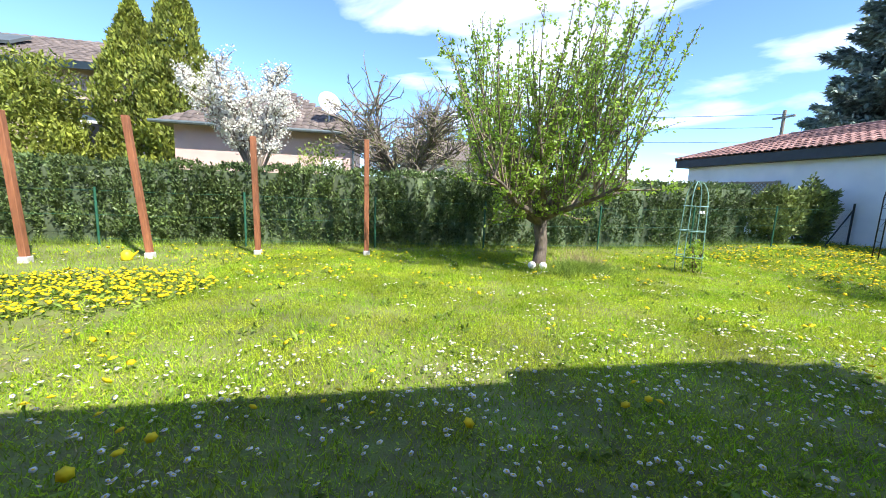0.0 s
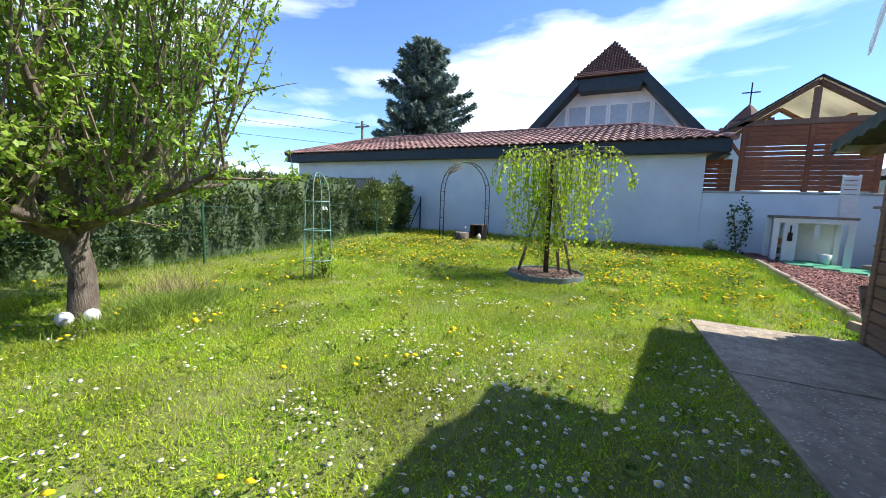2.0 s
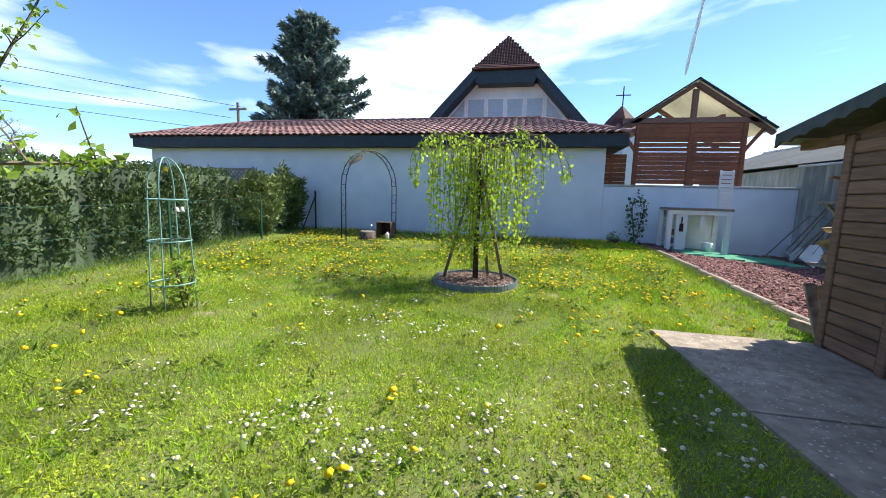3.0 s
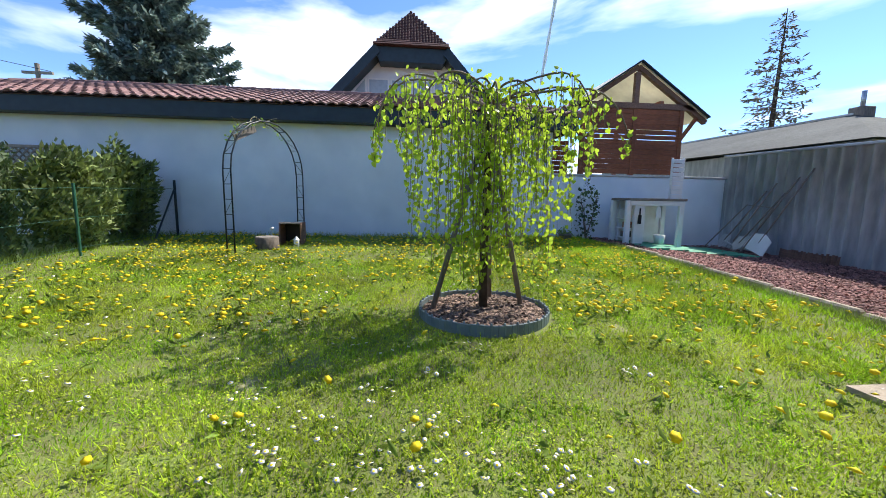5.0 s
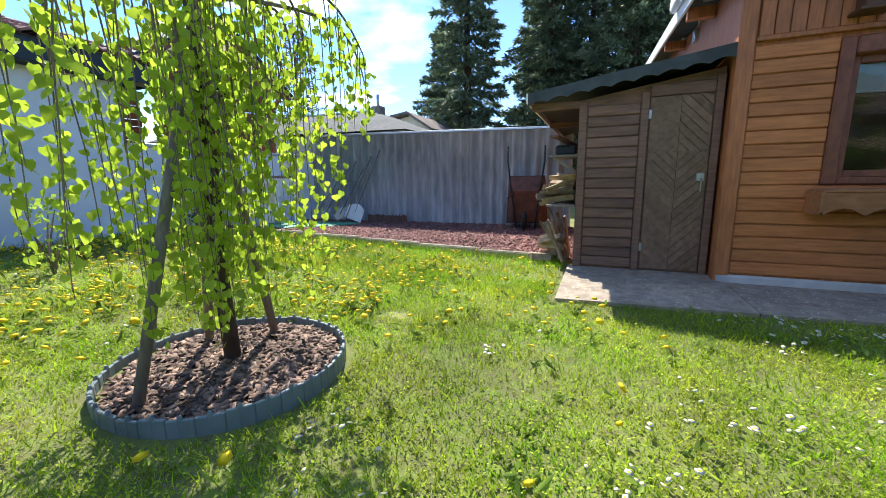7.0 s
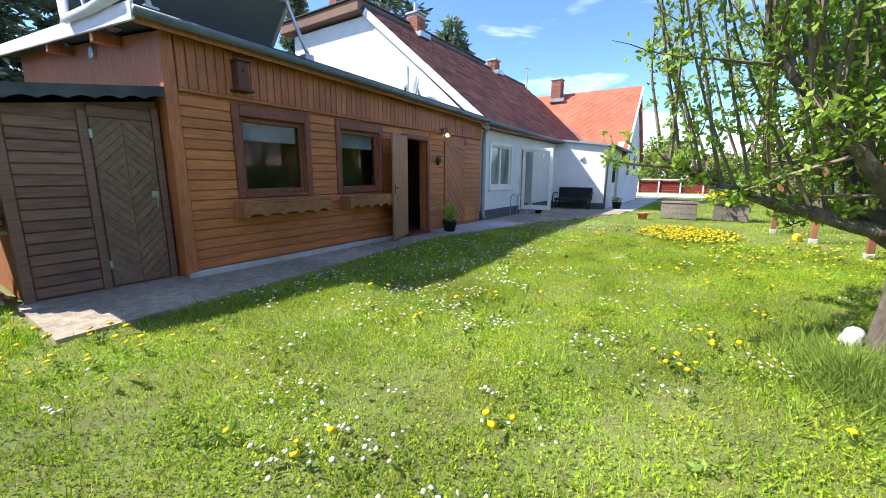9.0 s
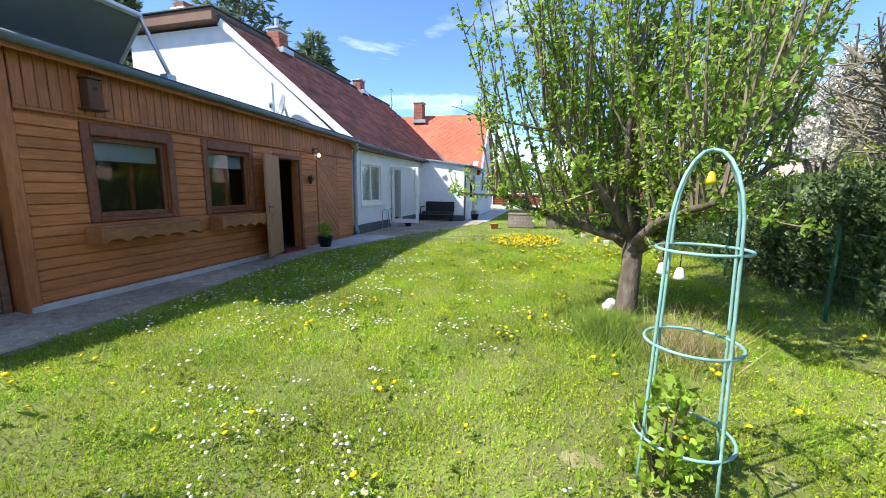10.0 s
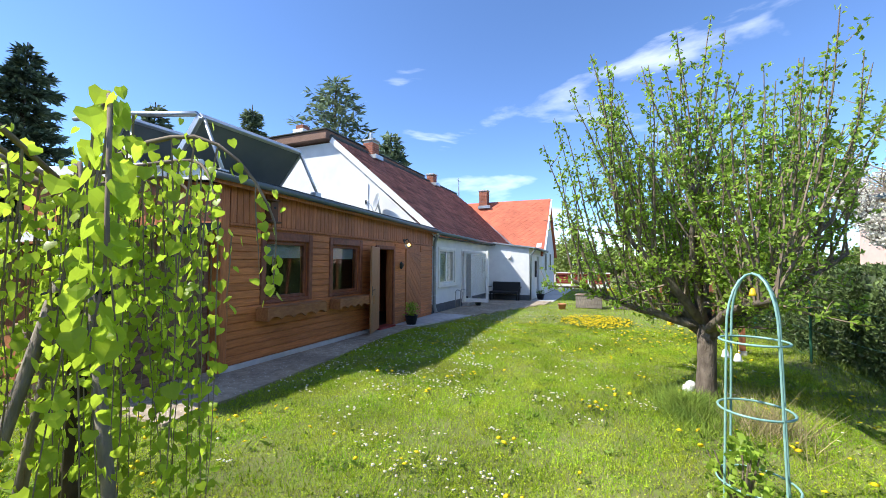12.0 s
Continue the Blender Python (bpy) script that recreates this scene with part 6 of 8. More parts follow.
def wheelbarrow():
    w = thing("wheelbarrow", "rusty brown wheelbarrow tipped up against the fence", "wheelbarrow", (6.75, -2.3, 0.03))
    m = pose(6.72, -2.22, 0.46, 72, 0, 6) @ Matrix.Scale(1.27, 4)
    tray = MB()
    o, i = [(-0.33, -0.35), (0.33, -0.35), (0.27, 0.45), (-0.27, 0.45)], [(-0.22, -0.22), (0.22, -0.22), (0.18, 0.3), (-0.18, 0.3)]
    vs = [m @ Vector((x, y, 0.16)) for x, y in o] + [m @ Vector((x, y, -0.1)) for x, y in i] + [m @ Vector((x * 0.96, y * 0.96, 0.15)) for x, y in o] + [m @ Vector((x * 0.95, y * 0.95, -0.085)) for x, y in i]
    fs = [(k, (k + 1) % 4, 4 + (k + 1) % 4, 4 + k) for k in range(4)] + [(4, 5, 6, 7)] + [(8 + (k + 1) % 4, 8 + k, 12 + k, 12 + (k + 1) % 4) for k in range(4)] + [(15, 14, 13, 12)] + [(k, 8 + k, 8 + (k + 1) % 4, (k + 1) % 4) for k in range(4)]
    part("tray", tray.add(vs, fs), M_RUST, w)
    part("rim", MB().tube([m @ Vector((x, y, 0.16)) for x, y in o], 0.014, 6, True), M_RUST, w)
    for s in (-1, 1):
        part("handle", MB().tube([m @ Vector((s * 0.12, -0.5, -0.16)), m @ Vector((s * 0.2, 0.2, -0.14)), m @ Vector((s * 0.27, 0.72, 0.02)), m @ Vector((s * 0.27, 0.95, 0.06))], 0.016, 8), M_BLACKIRON, w, "", True)
        part("leg", MB().tube([m @ Vector((s * 0.2, 0.25, -0.13)), m @ Vector((s * 0.24, 0.3, -0.42))], 0.014, 6), M_BLACKIRON, w)
    c = m @ Vector((0, -0.12, -0.3))
    wh = MB()
    ring = [c + (m.to_3x3() @ Vector((0, math.cos(a), math.sin(a)))) * 0.13 for a in np.linspace(0, 6.283, 19)[:-1]]
    part("wheel", wh.tube(ring, 0.04, 8, True), M_BLACK, w, "black rubber wheel", True)


def firewood():
    f = thing("firewood_stack", "split firewood and old boards stacked against the shed side", "firewood", (5.75, 0.4, 0.03))

    def log(c, ln, r, turn, tilt, sides):
        m = pose(*c, RNG.uniform(-60, 60), tilt, turn)
        ring = [m @ Vector((-ln / 2, r * math.cos(w) * RNG.uniform(0.85, 1.1), r * math.sin(w) * 0.75)) for w in sides]
        part("log", MB().prism(ring, m.to_3x3() @ Vector((ln, 0, 0))), M_SPLIT, f)

    wedge, block = (0.1, 2.3, 4.0), (0.3, 1.9, 3.6, 5.1)
    for row in range(4):
        for k in range(6):
            ln = RNG.uniform(0.2, 0.34) + 0.06 * (3 - row)
            log((5.6 + ln / 2, 0.34 + 0.11 * k + RNG.uniform(-0.03, 0.03), 0.79 + 0.085 * row), ln, RNG.uniform(0.035, 0.055), RNG.uniform(-28, 28), RNG.uniform(-14, 22), wedge if k % 2 else block)
    for k in range(9):
        y = 0.3 + 0.08 * k
        a = Vector((5.63 + RNG.uniform(0, 0.05), y, 0.02 + RNG.uniform(0, 0.05)))
        b = Vector((5.66 + RNG.uniform(0.1, 0.36), y + RNG.uniform(-0.08, 0.08), RNG.uniform(0.45, 0.68)))
        part("old_board", MB().beam(b, a + Vector((0.05, 0, 0)), RNG.uniform(0.07, 0.12), 0.028, 0.004, (1, 0, 0.3)), M_SPLIT, f)
    for k in range(7):
        ln = RNG.uniform(0.24, 0.36)
        log((5.78 + RNG.uniform(0, 0.2), 0.35 + 0.09 * k, 0.09 + 0.1 * (k % 3)), ln, 0.055, RNG.uniform(-40, 40), RNG.uniform(-10, 35), block)
    part("shelf", MB().box(5.6, 5.92, 0.28, 1.0, 0.7, 0.728, 0.004), M_GREYWOOD, f)
    part("shelf", MB().box(5.6, 5.9, 0.3, 1.0, 1.26, 1.285, 0.004), M_GREYWOOD, f)
    for y in (0.36, 0.95):
        part("shelf_bracket", MB().beam((5.6, y, 1.08), (5.86, y, 1.258), 0.025, 0.025), M_GREYWOOD, f)
    t = thing("tool_box", "dark odds and ends on the shelf over the firewood", "box", (5.72, 0.6, 1.29))
    part("box", MB().box(5.62, 5.85, 0.4, 0.85, 1.287, 1.4, 0.02), M_BLACK, t)
    part("board", MB().beam((5.66, 0.45, 1.42), (5.86, 0.95, 1.5), 0.1, 0.02, 0.003), M_SHEDWOOD, t)


worktop()
tools()
wheelbarrow()
firewood()


# ---- garden arch, crate and stump ----
def garden_arch():
    a = thing("garden_arch", "black wire rose arch standing on the lawn", "arch", (10.6, 7.35, 0.18))
    l, r = Vector((9.9, 7.6, 0.15)), Vector((11.65, 7.0, 0.18))
    w = (r - l)
    u = Vector((w.x, w.y, 0)).normalized()
    s = Vector((-u.y, u.x, 0)) * 0.07
    half = Vector((w.x, w.y, 0)).length / 2
    mid = (l + r) / 2

    def rail(o):
        pts = [l + o + Vector((0, 0, -0.05)), l + o + Vector((0, 0, 1.45 - l.z))]
        for i in range(1, 12):
            t = math.pi * i / 12
            pts.append(Vector((mid.x, mid.y, 1.45)) + o - u * half * math.cos(t) + Vector((0, 0, 0.86 * math.sin(t))))
        return pts + [r + o + Vector((0, 0, 1.45 - r.z)), r + o + Vector((0, 0, -0.05))]

    ra, rb = rail(s), rail(-s)
    part("rail", MB().tube(ra, 0.012, 8), M_BLACKIRON, a, "", True)
    part("rail", MB().tube(rb, 0.012, 8), M_BLACKIRON, a, "", True)

    def at(pts, f):
        ls = [(q - p).length for p, q in zip(pts, pts[1:])]
        d = f * sum(ls)
        for p, q, n in zip(pts, pts[1:], ls):
            if d <= n:
                return p.lerp(q, d / n)
            d -= n
        return pts[-1]

    for i in range(1, 24):
        f = i / 24
        part("rung", MB().tube([at(ra, f), at(rb, f)], 0.006, 6), M_BLACKIRON, a)
        if i % 2:
            part("brace", MB().tube([at(ra, f), at(rb, f + 0.04)], 0.004, 4), M_BLACKIRON, a)
    v = thing("climbing_vine", "withered pale climber caught on top of the arch", "climber", (10.4, 7.4, 2.2))
    for i in range(7):
        p = at(ra, 0.36 + 0.03 * i)
        part("stem", MB().tube(wander(p, (RNG.uniform(-1, 1), RNG.uniform(-1, 1), 0.3), 0.25, 4, 0.4), 0.004, 4), M_DRY, v)
    lp = [at(ra, 0.33 + 0.3 * k / 60) + Vector(RNG.normal(0, 0.05, 3)) for k in range(60)]
    under(tagged(leaves([tuple(p) for p in lp], 0.05, M_SHRUB, "leaves"), "few small leaves", kind="stuff"), v)
    sg = thing("welcome_sign", "small weathered sign hanging in the arch", "sign", (10.3, 7.45, 2.1))
    part("board", MB().beam(at(ra, 0.37) + Vector((0, 0, -0.1)), at(ra, 0.47) + Vector((0, 0, -0.12)), 0.012, 0.1), M_GREYWOOD, sg)
    for k in range(5):
        p = (at(ra, 0.38 + 0.018 * k) + Vector((0, 0, -0.105)))
        part("letter_bar", MB().box(p.x - 0.012, p.x + 0.012, p.y - 0.012, p.y - 0.008, p.z - 0.03, p.z + 0.03), M_BLACK, sg)
    c = thing("wooden_crate", "dark wooden crate standing open at the arch", "crate", (10.95, 6.95, 0.18))
    z = 0.18
    for p in ((10.78, 11.12, 6.78, 6.8), (10.78, 11.12, 7.14, 7.16)):
        part("side", MB().box(*p, z, z + 0.42, 0.004), M_SHEDWOOD, c)
    part("top", MB().box(10.78, 11.12, 6.802, 7.138, z + 0.4, z + 0.42, 0.004), M_GREYWOOD, c)
    # back coloured black to give the open crate its shaded inside
    part("back", MB().box(11.1, 11.12, 6.802, 7.138, z, z + 0.398), M_BLACK, c)
    s2 = thing("lantern", "small white lantern in front of the crate", "lantern", (10.7, 6.85, 0.18))
    part("body", MB().box(10.66, 10.74, 6.8, 6.88, z - 0.01, z + 0.13, 0.006), M_WHITE, s2)
    part("roof", MB().lathe([(0.06, 0), (0.01, 0.06)], (10.7, 6.84, z + 0.13), 4), M_WHITE, s2)
    t = thing("tree_stump", "pale sawn tree stump beside the crate", "stump", (10.45, 7.25, 0.17))
    part("bark", MB().lathe([(0.21, -0.05), (0.19, 0.05), (0.185, 0.21)], (10.45, 7.25, 0.17), 16), M_BARK, t, "", True)
    part("cut_face", MB().lathe([(0.18, 0.0), (0.175, 0.012)], (10.45, 7.25, 0.38), 16), M_GREYWOOD, t)
    b = thing("metal_bird", "tiny metal bird ornament on the stump", "ornament", (10.55, 7.2, 0.39))
    part("stand", MB().tube([(10.55, 7.2, 0.39), (10.55, 7.2, 0.5)], 0.006, 6), M_METAL, b)
    part("bird", MB().ball((10.55, 7.2, 0.52), 0.035, 8, 0.7), M_METAL, b)


garden_arch()


def obelisk():
    cx, cy, r = 5.06, 7.17, 0.175
    o = thing("plant_obelisk", "teal painted metal plant obelisk with domed top", "trellis", (cx, cy, 0))
    ang = [0.45 + i * math.pi / 2 for i in range(4)]
    for a in ang[:2]:
        pts = []
        for s in (1, -1):
            col = [(cx + s * math.cos(a) * (r + 0.04 * (1 - z / 1.2)), cy + s * math.sin(a) * (r + 0.04 * (1 - z / 1.2)), z) for z in (-0.05, 0.3, 0.6, 0.9, 1.2)]
            pts += col if s == 1 else col[::-1]
            if s == 1:
                pts += [(cx + math.cos(a) * r * math.cos(t), cy + math.sin(a) * r * math.cos(t), 1.2 + 0.36 * math.sin(t)) for t in np.linspace(0, math.pi, 13)[1:-1]]
        part("leg_hoop", MB().tube(pts, 0.0072, 8), M_TEAL, o, "", True)
    for z in (0.28, 0.72, 1.14):
        rr = r + 0.04 * (1 - z / 1.2)
        part("ring", MB().tube([(cx + rr * math.cos(a), cy + rr * math.sin(a), z) for a in np.linspace(0, 6.2832, 25)[:-1]], 0.0072, 8, True), M_TEAL, o, "", True)
    for z, dx, dy, mat, lab in ((1.5, 0, 0, M_YELLOW, "small yellow bell hanging in the obelisk"), (1.1, -0.03, -0.14, M_WHITE, "small white bell hanging in the obelisk"), (1.1, 0.07, -0.1, M_WHITE, "small white bell hanging in the obelisk")):
        b = thing("hanging_bell", lab, "bell", (cx + dx, cy + dy, z), group="bells in the obelisk")
        part("cup", MB().lathe([(0.005, -0.03), (0.014, -0.038), (0.02, -0.066), (0.025, -0.08), (0.02, -0.08), (0.01, -0.05)], (cx + dx, cy + dy, z), 14), mat, b, "", True)
        part("string", MB().tube([(cx + dx, cy + dy, z - 0.03), (cx + dx, cy + dy, z + 0.045)], 0.002, 4), M_BLACK, b)


obelisk()
bush("currant_bush", "young currant bush with lobed fresh leaves inside the obelisk", (5.1, 7.08), 0.18, 0.18, 0.55, 330, 0.05, M_SHRUB, True, 7, seed=8)
bush("young_shrub", "small leafy shrub on the lawn near the garage", (10.25, 3.65), 0.24, 0.24, 0.75, 170, 0.05, M_SHRUB, True, 5, seed=9)


# ---- posts and wire fence along the hedge ----
def timber_posts():
    for k, (x, y, dx, h) in enumerate(((-0.45, 8.52, -0.02, 2.05), (-2.28, 8.45, -0.03, 1.98), (-3.74, 8.05, -0.2, 2.12), (-5.05, 7.6, -0.1, 2.02), (-7.1, 8.2, 0.0, 1.9), (-9.2, 8.2, 0.0, 1.9))):
        p = thing("timber_post", "brown square timber post set in a white footing", "post", (x, y, 0), group="timber posts along the hedge")
        part("shaft", MB().beam((x, y, 0.06), (x + dx, y, h), 0.085, 0.085, 0.006, (0, 1, 0)), M_POSTWOOD, p)
        part("footing", MB().box(x - 0.06, x + 0.06, y - 0.06, y + 0.06, -0.03, 0.09, 0.01), M_LIGHTCONC, p, "pale concrete footing")


def wire_fence():
    f = thing("wire_fence", "green wire fence with steel posts before the hedge", "fence", (2, 9.5, 0))
    xs = [-13.4, -10.7, -7.95, -5.2, -2.75, -0.3, 2.03, 4.79, 7.3, 9.75, 12.28]

    def fy(x):
        return 9.42 + 0.02 * x

    for x in xs[:-1]:
        z = ground_z(x, 9.5)
        part("post", MB().tube([(x, fy(x), z - 0.05), (x, fy(x), z + 1.04)], 0.02, 8), M_GREENPAINT, f)
    x = xs[-1]
    part("end_post", MB().tube([(x, fy(x), 0.15), (x, fy(x), 1.35)], 0.025, 8), M_DARKPAINT, f)
    part("brace", MB().tube([(x - 0.03, fy(x), 1.15), (x - 0.75, fy(x), 0.2)], 0.018, 8), M_DARKPAINT, f)
    for h in (0.12, 0.55, 0.98):
        for a, b in zip(xs, xs[1:]):
            pa, pb = Vector((a, fy(a), ground_z(a, 9.5) + h)), Vector((b, fy(b), ground_z(b, 9.5) + h))
            mid = (pa + pb) / 2 - Vector((0, 0, 0.012))
            part("line_wire", MB().tube([pa, mid, pb], 0.0028, 4), M_GREENPAINT, f)
    v, fc = [], []
    for a, b in zip(xs[4:], xs[5:]):
        n = int((b - a) / 0.06)
        for i in range(-16, n):
            for s in (0, 1):
                x0, x1 = a + i * 0.06, a + (i + 16) * 0.06
                z0, z1 = (0.08, 0.98) if s == 0 else (0.98, 0.08)
                c0, c1 = max(x0, a), min(x1, b)
                if c1 - c0 < 0.03:
                    continue
                za, zb = z0 + (z1 - z0) * (c0 - x0) / (x1 - x0), z0 + (z1 - z0) * (c1 - x0) / (x1 - x0)
                k = len(v)
                g0, g1 = ground_z(c0, 9.5), ground_z(c1, 9.5)
                v += [(c0, fy(c0) + 0.02, za + g0), (c1, fy(c1) + 0.02, zb + g1), (c1 + 0.0011, fy(c1) + 0.02, zb + g1 - 0.0011), (c0 + 0.0011, fy(c0) + 0.02, za + g0 - 0.0011)]
                fc.append((k, k + 1, k + 2, k + 3))
    ob = bulk("wire_mesh", np.array(v), np.array(fc), M_GREENPAINT)
    under(tagged(ob, "diamond wire mesh", kind="stuff"), f)


def lattice():
    l = thing("lattice_panel", "grey weathered lattice panel before the garage wall", "lattice", (12.3, 13, 0.2))
    y0, y1, z0, z1 = 11.75, 14.6, 1.2, 1.95
    for y in (y0, (y0 + y1) / 2, y1):
        part("post", MB().box(12.25, 12.33, y - 0.04, y + 0.04, 0.1, z1 + 0.05, 0.006), M_GREYWOOD, l)
    for z in (z0, z1):
        part("rail", MB().box(12.265, 12.315, y0 + 0.042, y1 - 0.042, z - 0.03, z + 0.03, 0.005), M_GREYWOOD, l)
    for s in (0, 1):
        y = y0 - 0.6
        while y < y1:
            a, b = max(y, y0), min(y + 0.75, y1)
            if b - a > 0.08:
                f0, f1 = (a - y) / 0.75, (b - y) / 0.75
                za, zb = (z0 + (z1 - z0) * f0, z0 + (z1 - z0) * f1) if s else (z1 - (z1 - z0) * f0, z1 - (z1 - z0) * f1)
                part("lath", MB().beam((12.28 + 0.02 * s, a, za), (12.28 + 0.02 * s, b, zb), 0.03, 0.012, 0, (1, 0, 0)), M_GREYWOOD, l)
            y += 0.14


timber_posts()
wire_fence()
lattice()


# ---- planters, pots and small things by the house ----
def planter(x, y0, y1):
    p = thing("raised_planter", "low weathered wooden planter box on the lawn", "planter", (x, (y0 + y1) / 2, 0), group="planters on the lawn")
    for k in range(3):
        z = 0.02 + k * 0.15
        part("front_board", MB().box(x, x + 0.03, y0, y1, z, z + 0.145, 0.006), M_GREYWOOD, p)
        part("back_board", MB().box(x - 0.5, x - 0.47, y0, y1, z, z + 0.145, 0.006), M_SHEDWOOD, p)
        part("side_board", MB().box(x - 0.468, x - 0.002, y0, y0 + 0.03, z, z + 0.145, 0.006), M_SHEDWOOD, p)
        part("side_board", MB().box(x - 0.468, x - 0.002, y1 - 0.03, y1, z, z + 0.145, 0.006), M_SHEDWOOD, p)
    part("rim", MB().box(x - 0.52, x + 0.05, y0 - 0.03, y1 + 0.03, 0.472, 0.5, 0.006), M_GREYWOOD, p)
    part("soil", MB().box(x - 0.46, x - 0.01, y0 + 0.04, y1 - 0.04, 0.502, 0.515), M_CHIP, p)


planter(-7.0, 5.2, 6.1)
planter(-7.2, 6.5, 7.3)


def planter_flowers():
    """Leafy spring flowers that fill the second planter and spill over its rim."""
    t = thing("flowering_plant", "yellow-green spring flowers spilling over the planter", "plant", (-7.45, 6.9, 0.5))
    n = 900
    p = np.stack([RNG.normal(-7.42, 0.2, n), RNG.normal(6.9, 0.3, n), 0.5 + np.abs(RNG.normal(0.08, 0.12, n))], 1)
    under(tagged(leaves(p, 0.1, M_SHRUB, "foliage", aspect=0.5), "fresh leaves", kind="stuff"), t)
    q = np.stack([RNG.normal(-7.38, 0.2, 90), RNG.normal(6.8, 0.28, 90), 0.66 + np.abs(RNG.normal(0.04, 0.08, 90))], 1)
    under(tagged(leaves(q, 0.1, M_DANDY, "blossom", aspect=0.9), "yellow blossoms", kind="stuff"), t)


planter_flowers()


def pot(x, y, r, h, mat, label, plant=None, z=0.0, n=150, ph=0.3):
    p = thing("flower_pot", label, "pot", (x, y, z))
    part("pot", MB().lathe([(r * 0.7, 0), (r * 0.95, h * 0.85), (r, h * 0.86), (r, h), (r * 0.88, h), (r * 0.85, h * 0.8)], (x, y, z), 18), mat, p, "", True)
    part("soil", MB().lathe([(r * 0.86, 0), (r * 0.5, 0.01)], (x, y, z + h * 0.82), 14), M_CHIP, p)
    if plant:
        a, q = RNG.uniform(0, 6.28, n), RNG.uniform(0, 1, n)
        pts = np.stack([x + r * q * np.cos(a), y + r * q * np.sin(a), z + h + RNG.uniform(-0.02, ph, n)], 1)
        under(tagged(leaves(pts, 0.09, plant, "plant", aspect=0.25), "narrow green leaves", kind="stuff"), p)


pot(-0.85, 1.62, 0.17, 0.24, M_BLACK, "dark pot with a bushy green plant beside the door", M_SHRUB, 0.03, 260, 0.3)
pot(-6.0, 1.75, 0.13, 0.14, M_BLACK, "dark bowl with a low green plant by the wall", M_LONG, 0.03, 120, 0.1)
pot(-6.4, 4.78, 0.15, 0.2, M_TERRACOTTA, "terracotta pot standing on the lawn edge", None, 0.0)
pot(-9.6, 3.5, 0.18, 0.25, M_BLACK, "dark pot with a green plant at the porch", M_LONG, 0.03, 120, 0.15)
pot(12.05, 1.35, 0.16, 0.14, M_GREYWOOD, "grey bowl planter at the low wall", M_LONG, 0.2, 60, 0.12)
tagged(MB().ball((-6.62, 4.7, 0.09), 0.09, 10).make("white_stone", M_WHITE, None, "", True), "white rounded stone beside the terracotta pot", "stone")


def wall_tap(x):
    t = thing("standpipe", "short bent metal standpipe at the house wall", "tap", (x, YH + 0.1, 0.03), group="standpipes at the house wall")
    part("pipe", MB().tube([(x, YH + 0.1, 0.02), (x, YH + 0.1, 0.62), (x, YH + 0.16, 0.68), (x, YH + 0.26, 0.66)], 0.016, 8), M_METAL, t, "", True)
    part("valve", MB().ball((x, YH + 0.1, 0.6), 0.03, 8), M_METAL, t)


wall_tap(-4.75)
wall_tap(-5.25)


def bucket_inside():
    b = thing("paint_bucket", "blue plastic bucket standing inside the open door", "bucket", (0.0, 0.85, 0.06))
    part("body", MB().lathe([(0.12, 0), (0.145, 0.3), (0.15, 0.3), (0.15, 0.33)], (-0.05, 0.9, 0.06), 18), M_BLUE, b, "", True)
    part("label", MB().lathe([(0.139, 0.1), (0.1465, 0.2)], (-0.05, 0.9, 0.06), 18), M_WHITE, b, "pale label band", True)
    part("lid", MB().lathe([(0.155, 0.0), (0.155, 0.02), (0.13, 0.03)], (-0.05, 0.9, 0.39), 18), M_BLUE, b)


bucket_inside()


def yellow_ball():
    b = thing("watering_can", "yellow plastic watering can at the foot of a post", "watering can", (-3.9, 7.9, 0))
    part("body", MB().lathe([(0.06, 0.0), (0.075, 0.02), (0.07, 0.11), (0.03, 0.15)], (-3.95, 7.85, 0.0), 14), M_YELLOW, b, "", True)
    part("spout", MB().tube([(-3.89, 7.85, 0.05), (-3.79, 7.85, 0.14)], [0.02, 0.012], 8), M_YELLOW, b)


yellow_ball()


# ---- red fence at the far end ----
def red_fence():
    f = thing("red_fence", "red-brown board fence with a white rail at the far end", "fence", (-18.6, 4.4, 0))
    for k in range(6):
        part("board", MB().box(-18.9, -18.86, 2.9, 6.4, 0.35 + k * 0.12, 0.46 + k * 0.12, 0.006), M_RED, f)
    for y in (2.95, 4.0, 5.05, 6.1):
        part("post", MB().box(-18.84, -18.78, y, y + 0.07, 0, 1.15, 0.006), M_WHITE, f)
    part("rail", MB().box(-18.775, -18.74, 2.9, 6.4, 1.02, 1.1, 0.006), M_WHITE, f)
    part("kick_board", MB().box(-18.775, -18.74, 2.9, 6.4, 0.1, 0.3, 0.006), M_WHITE, f)


red_fence()


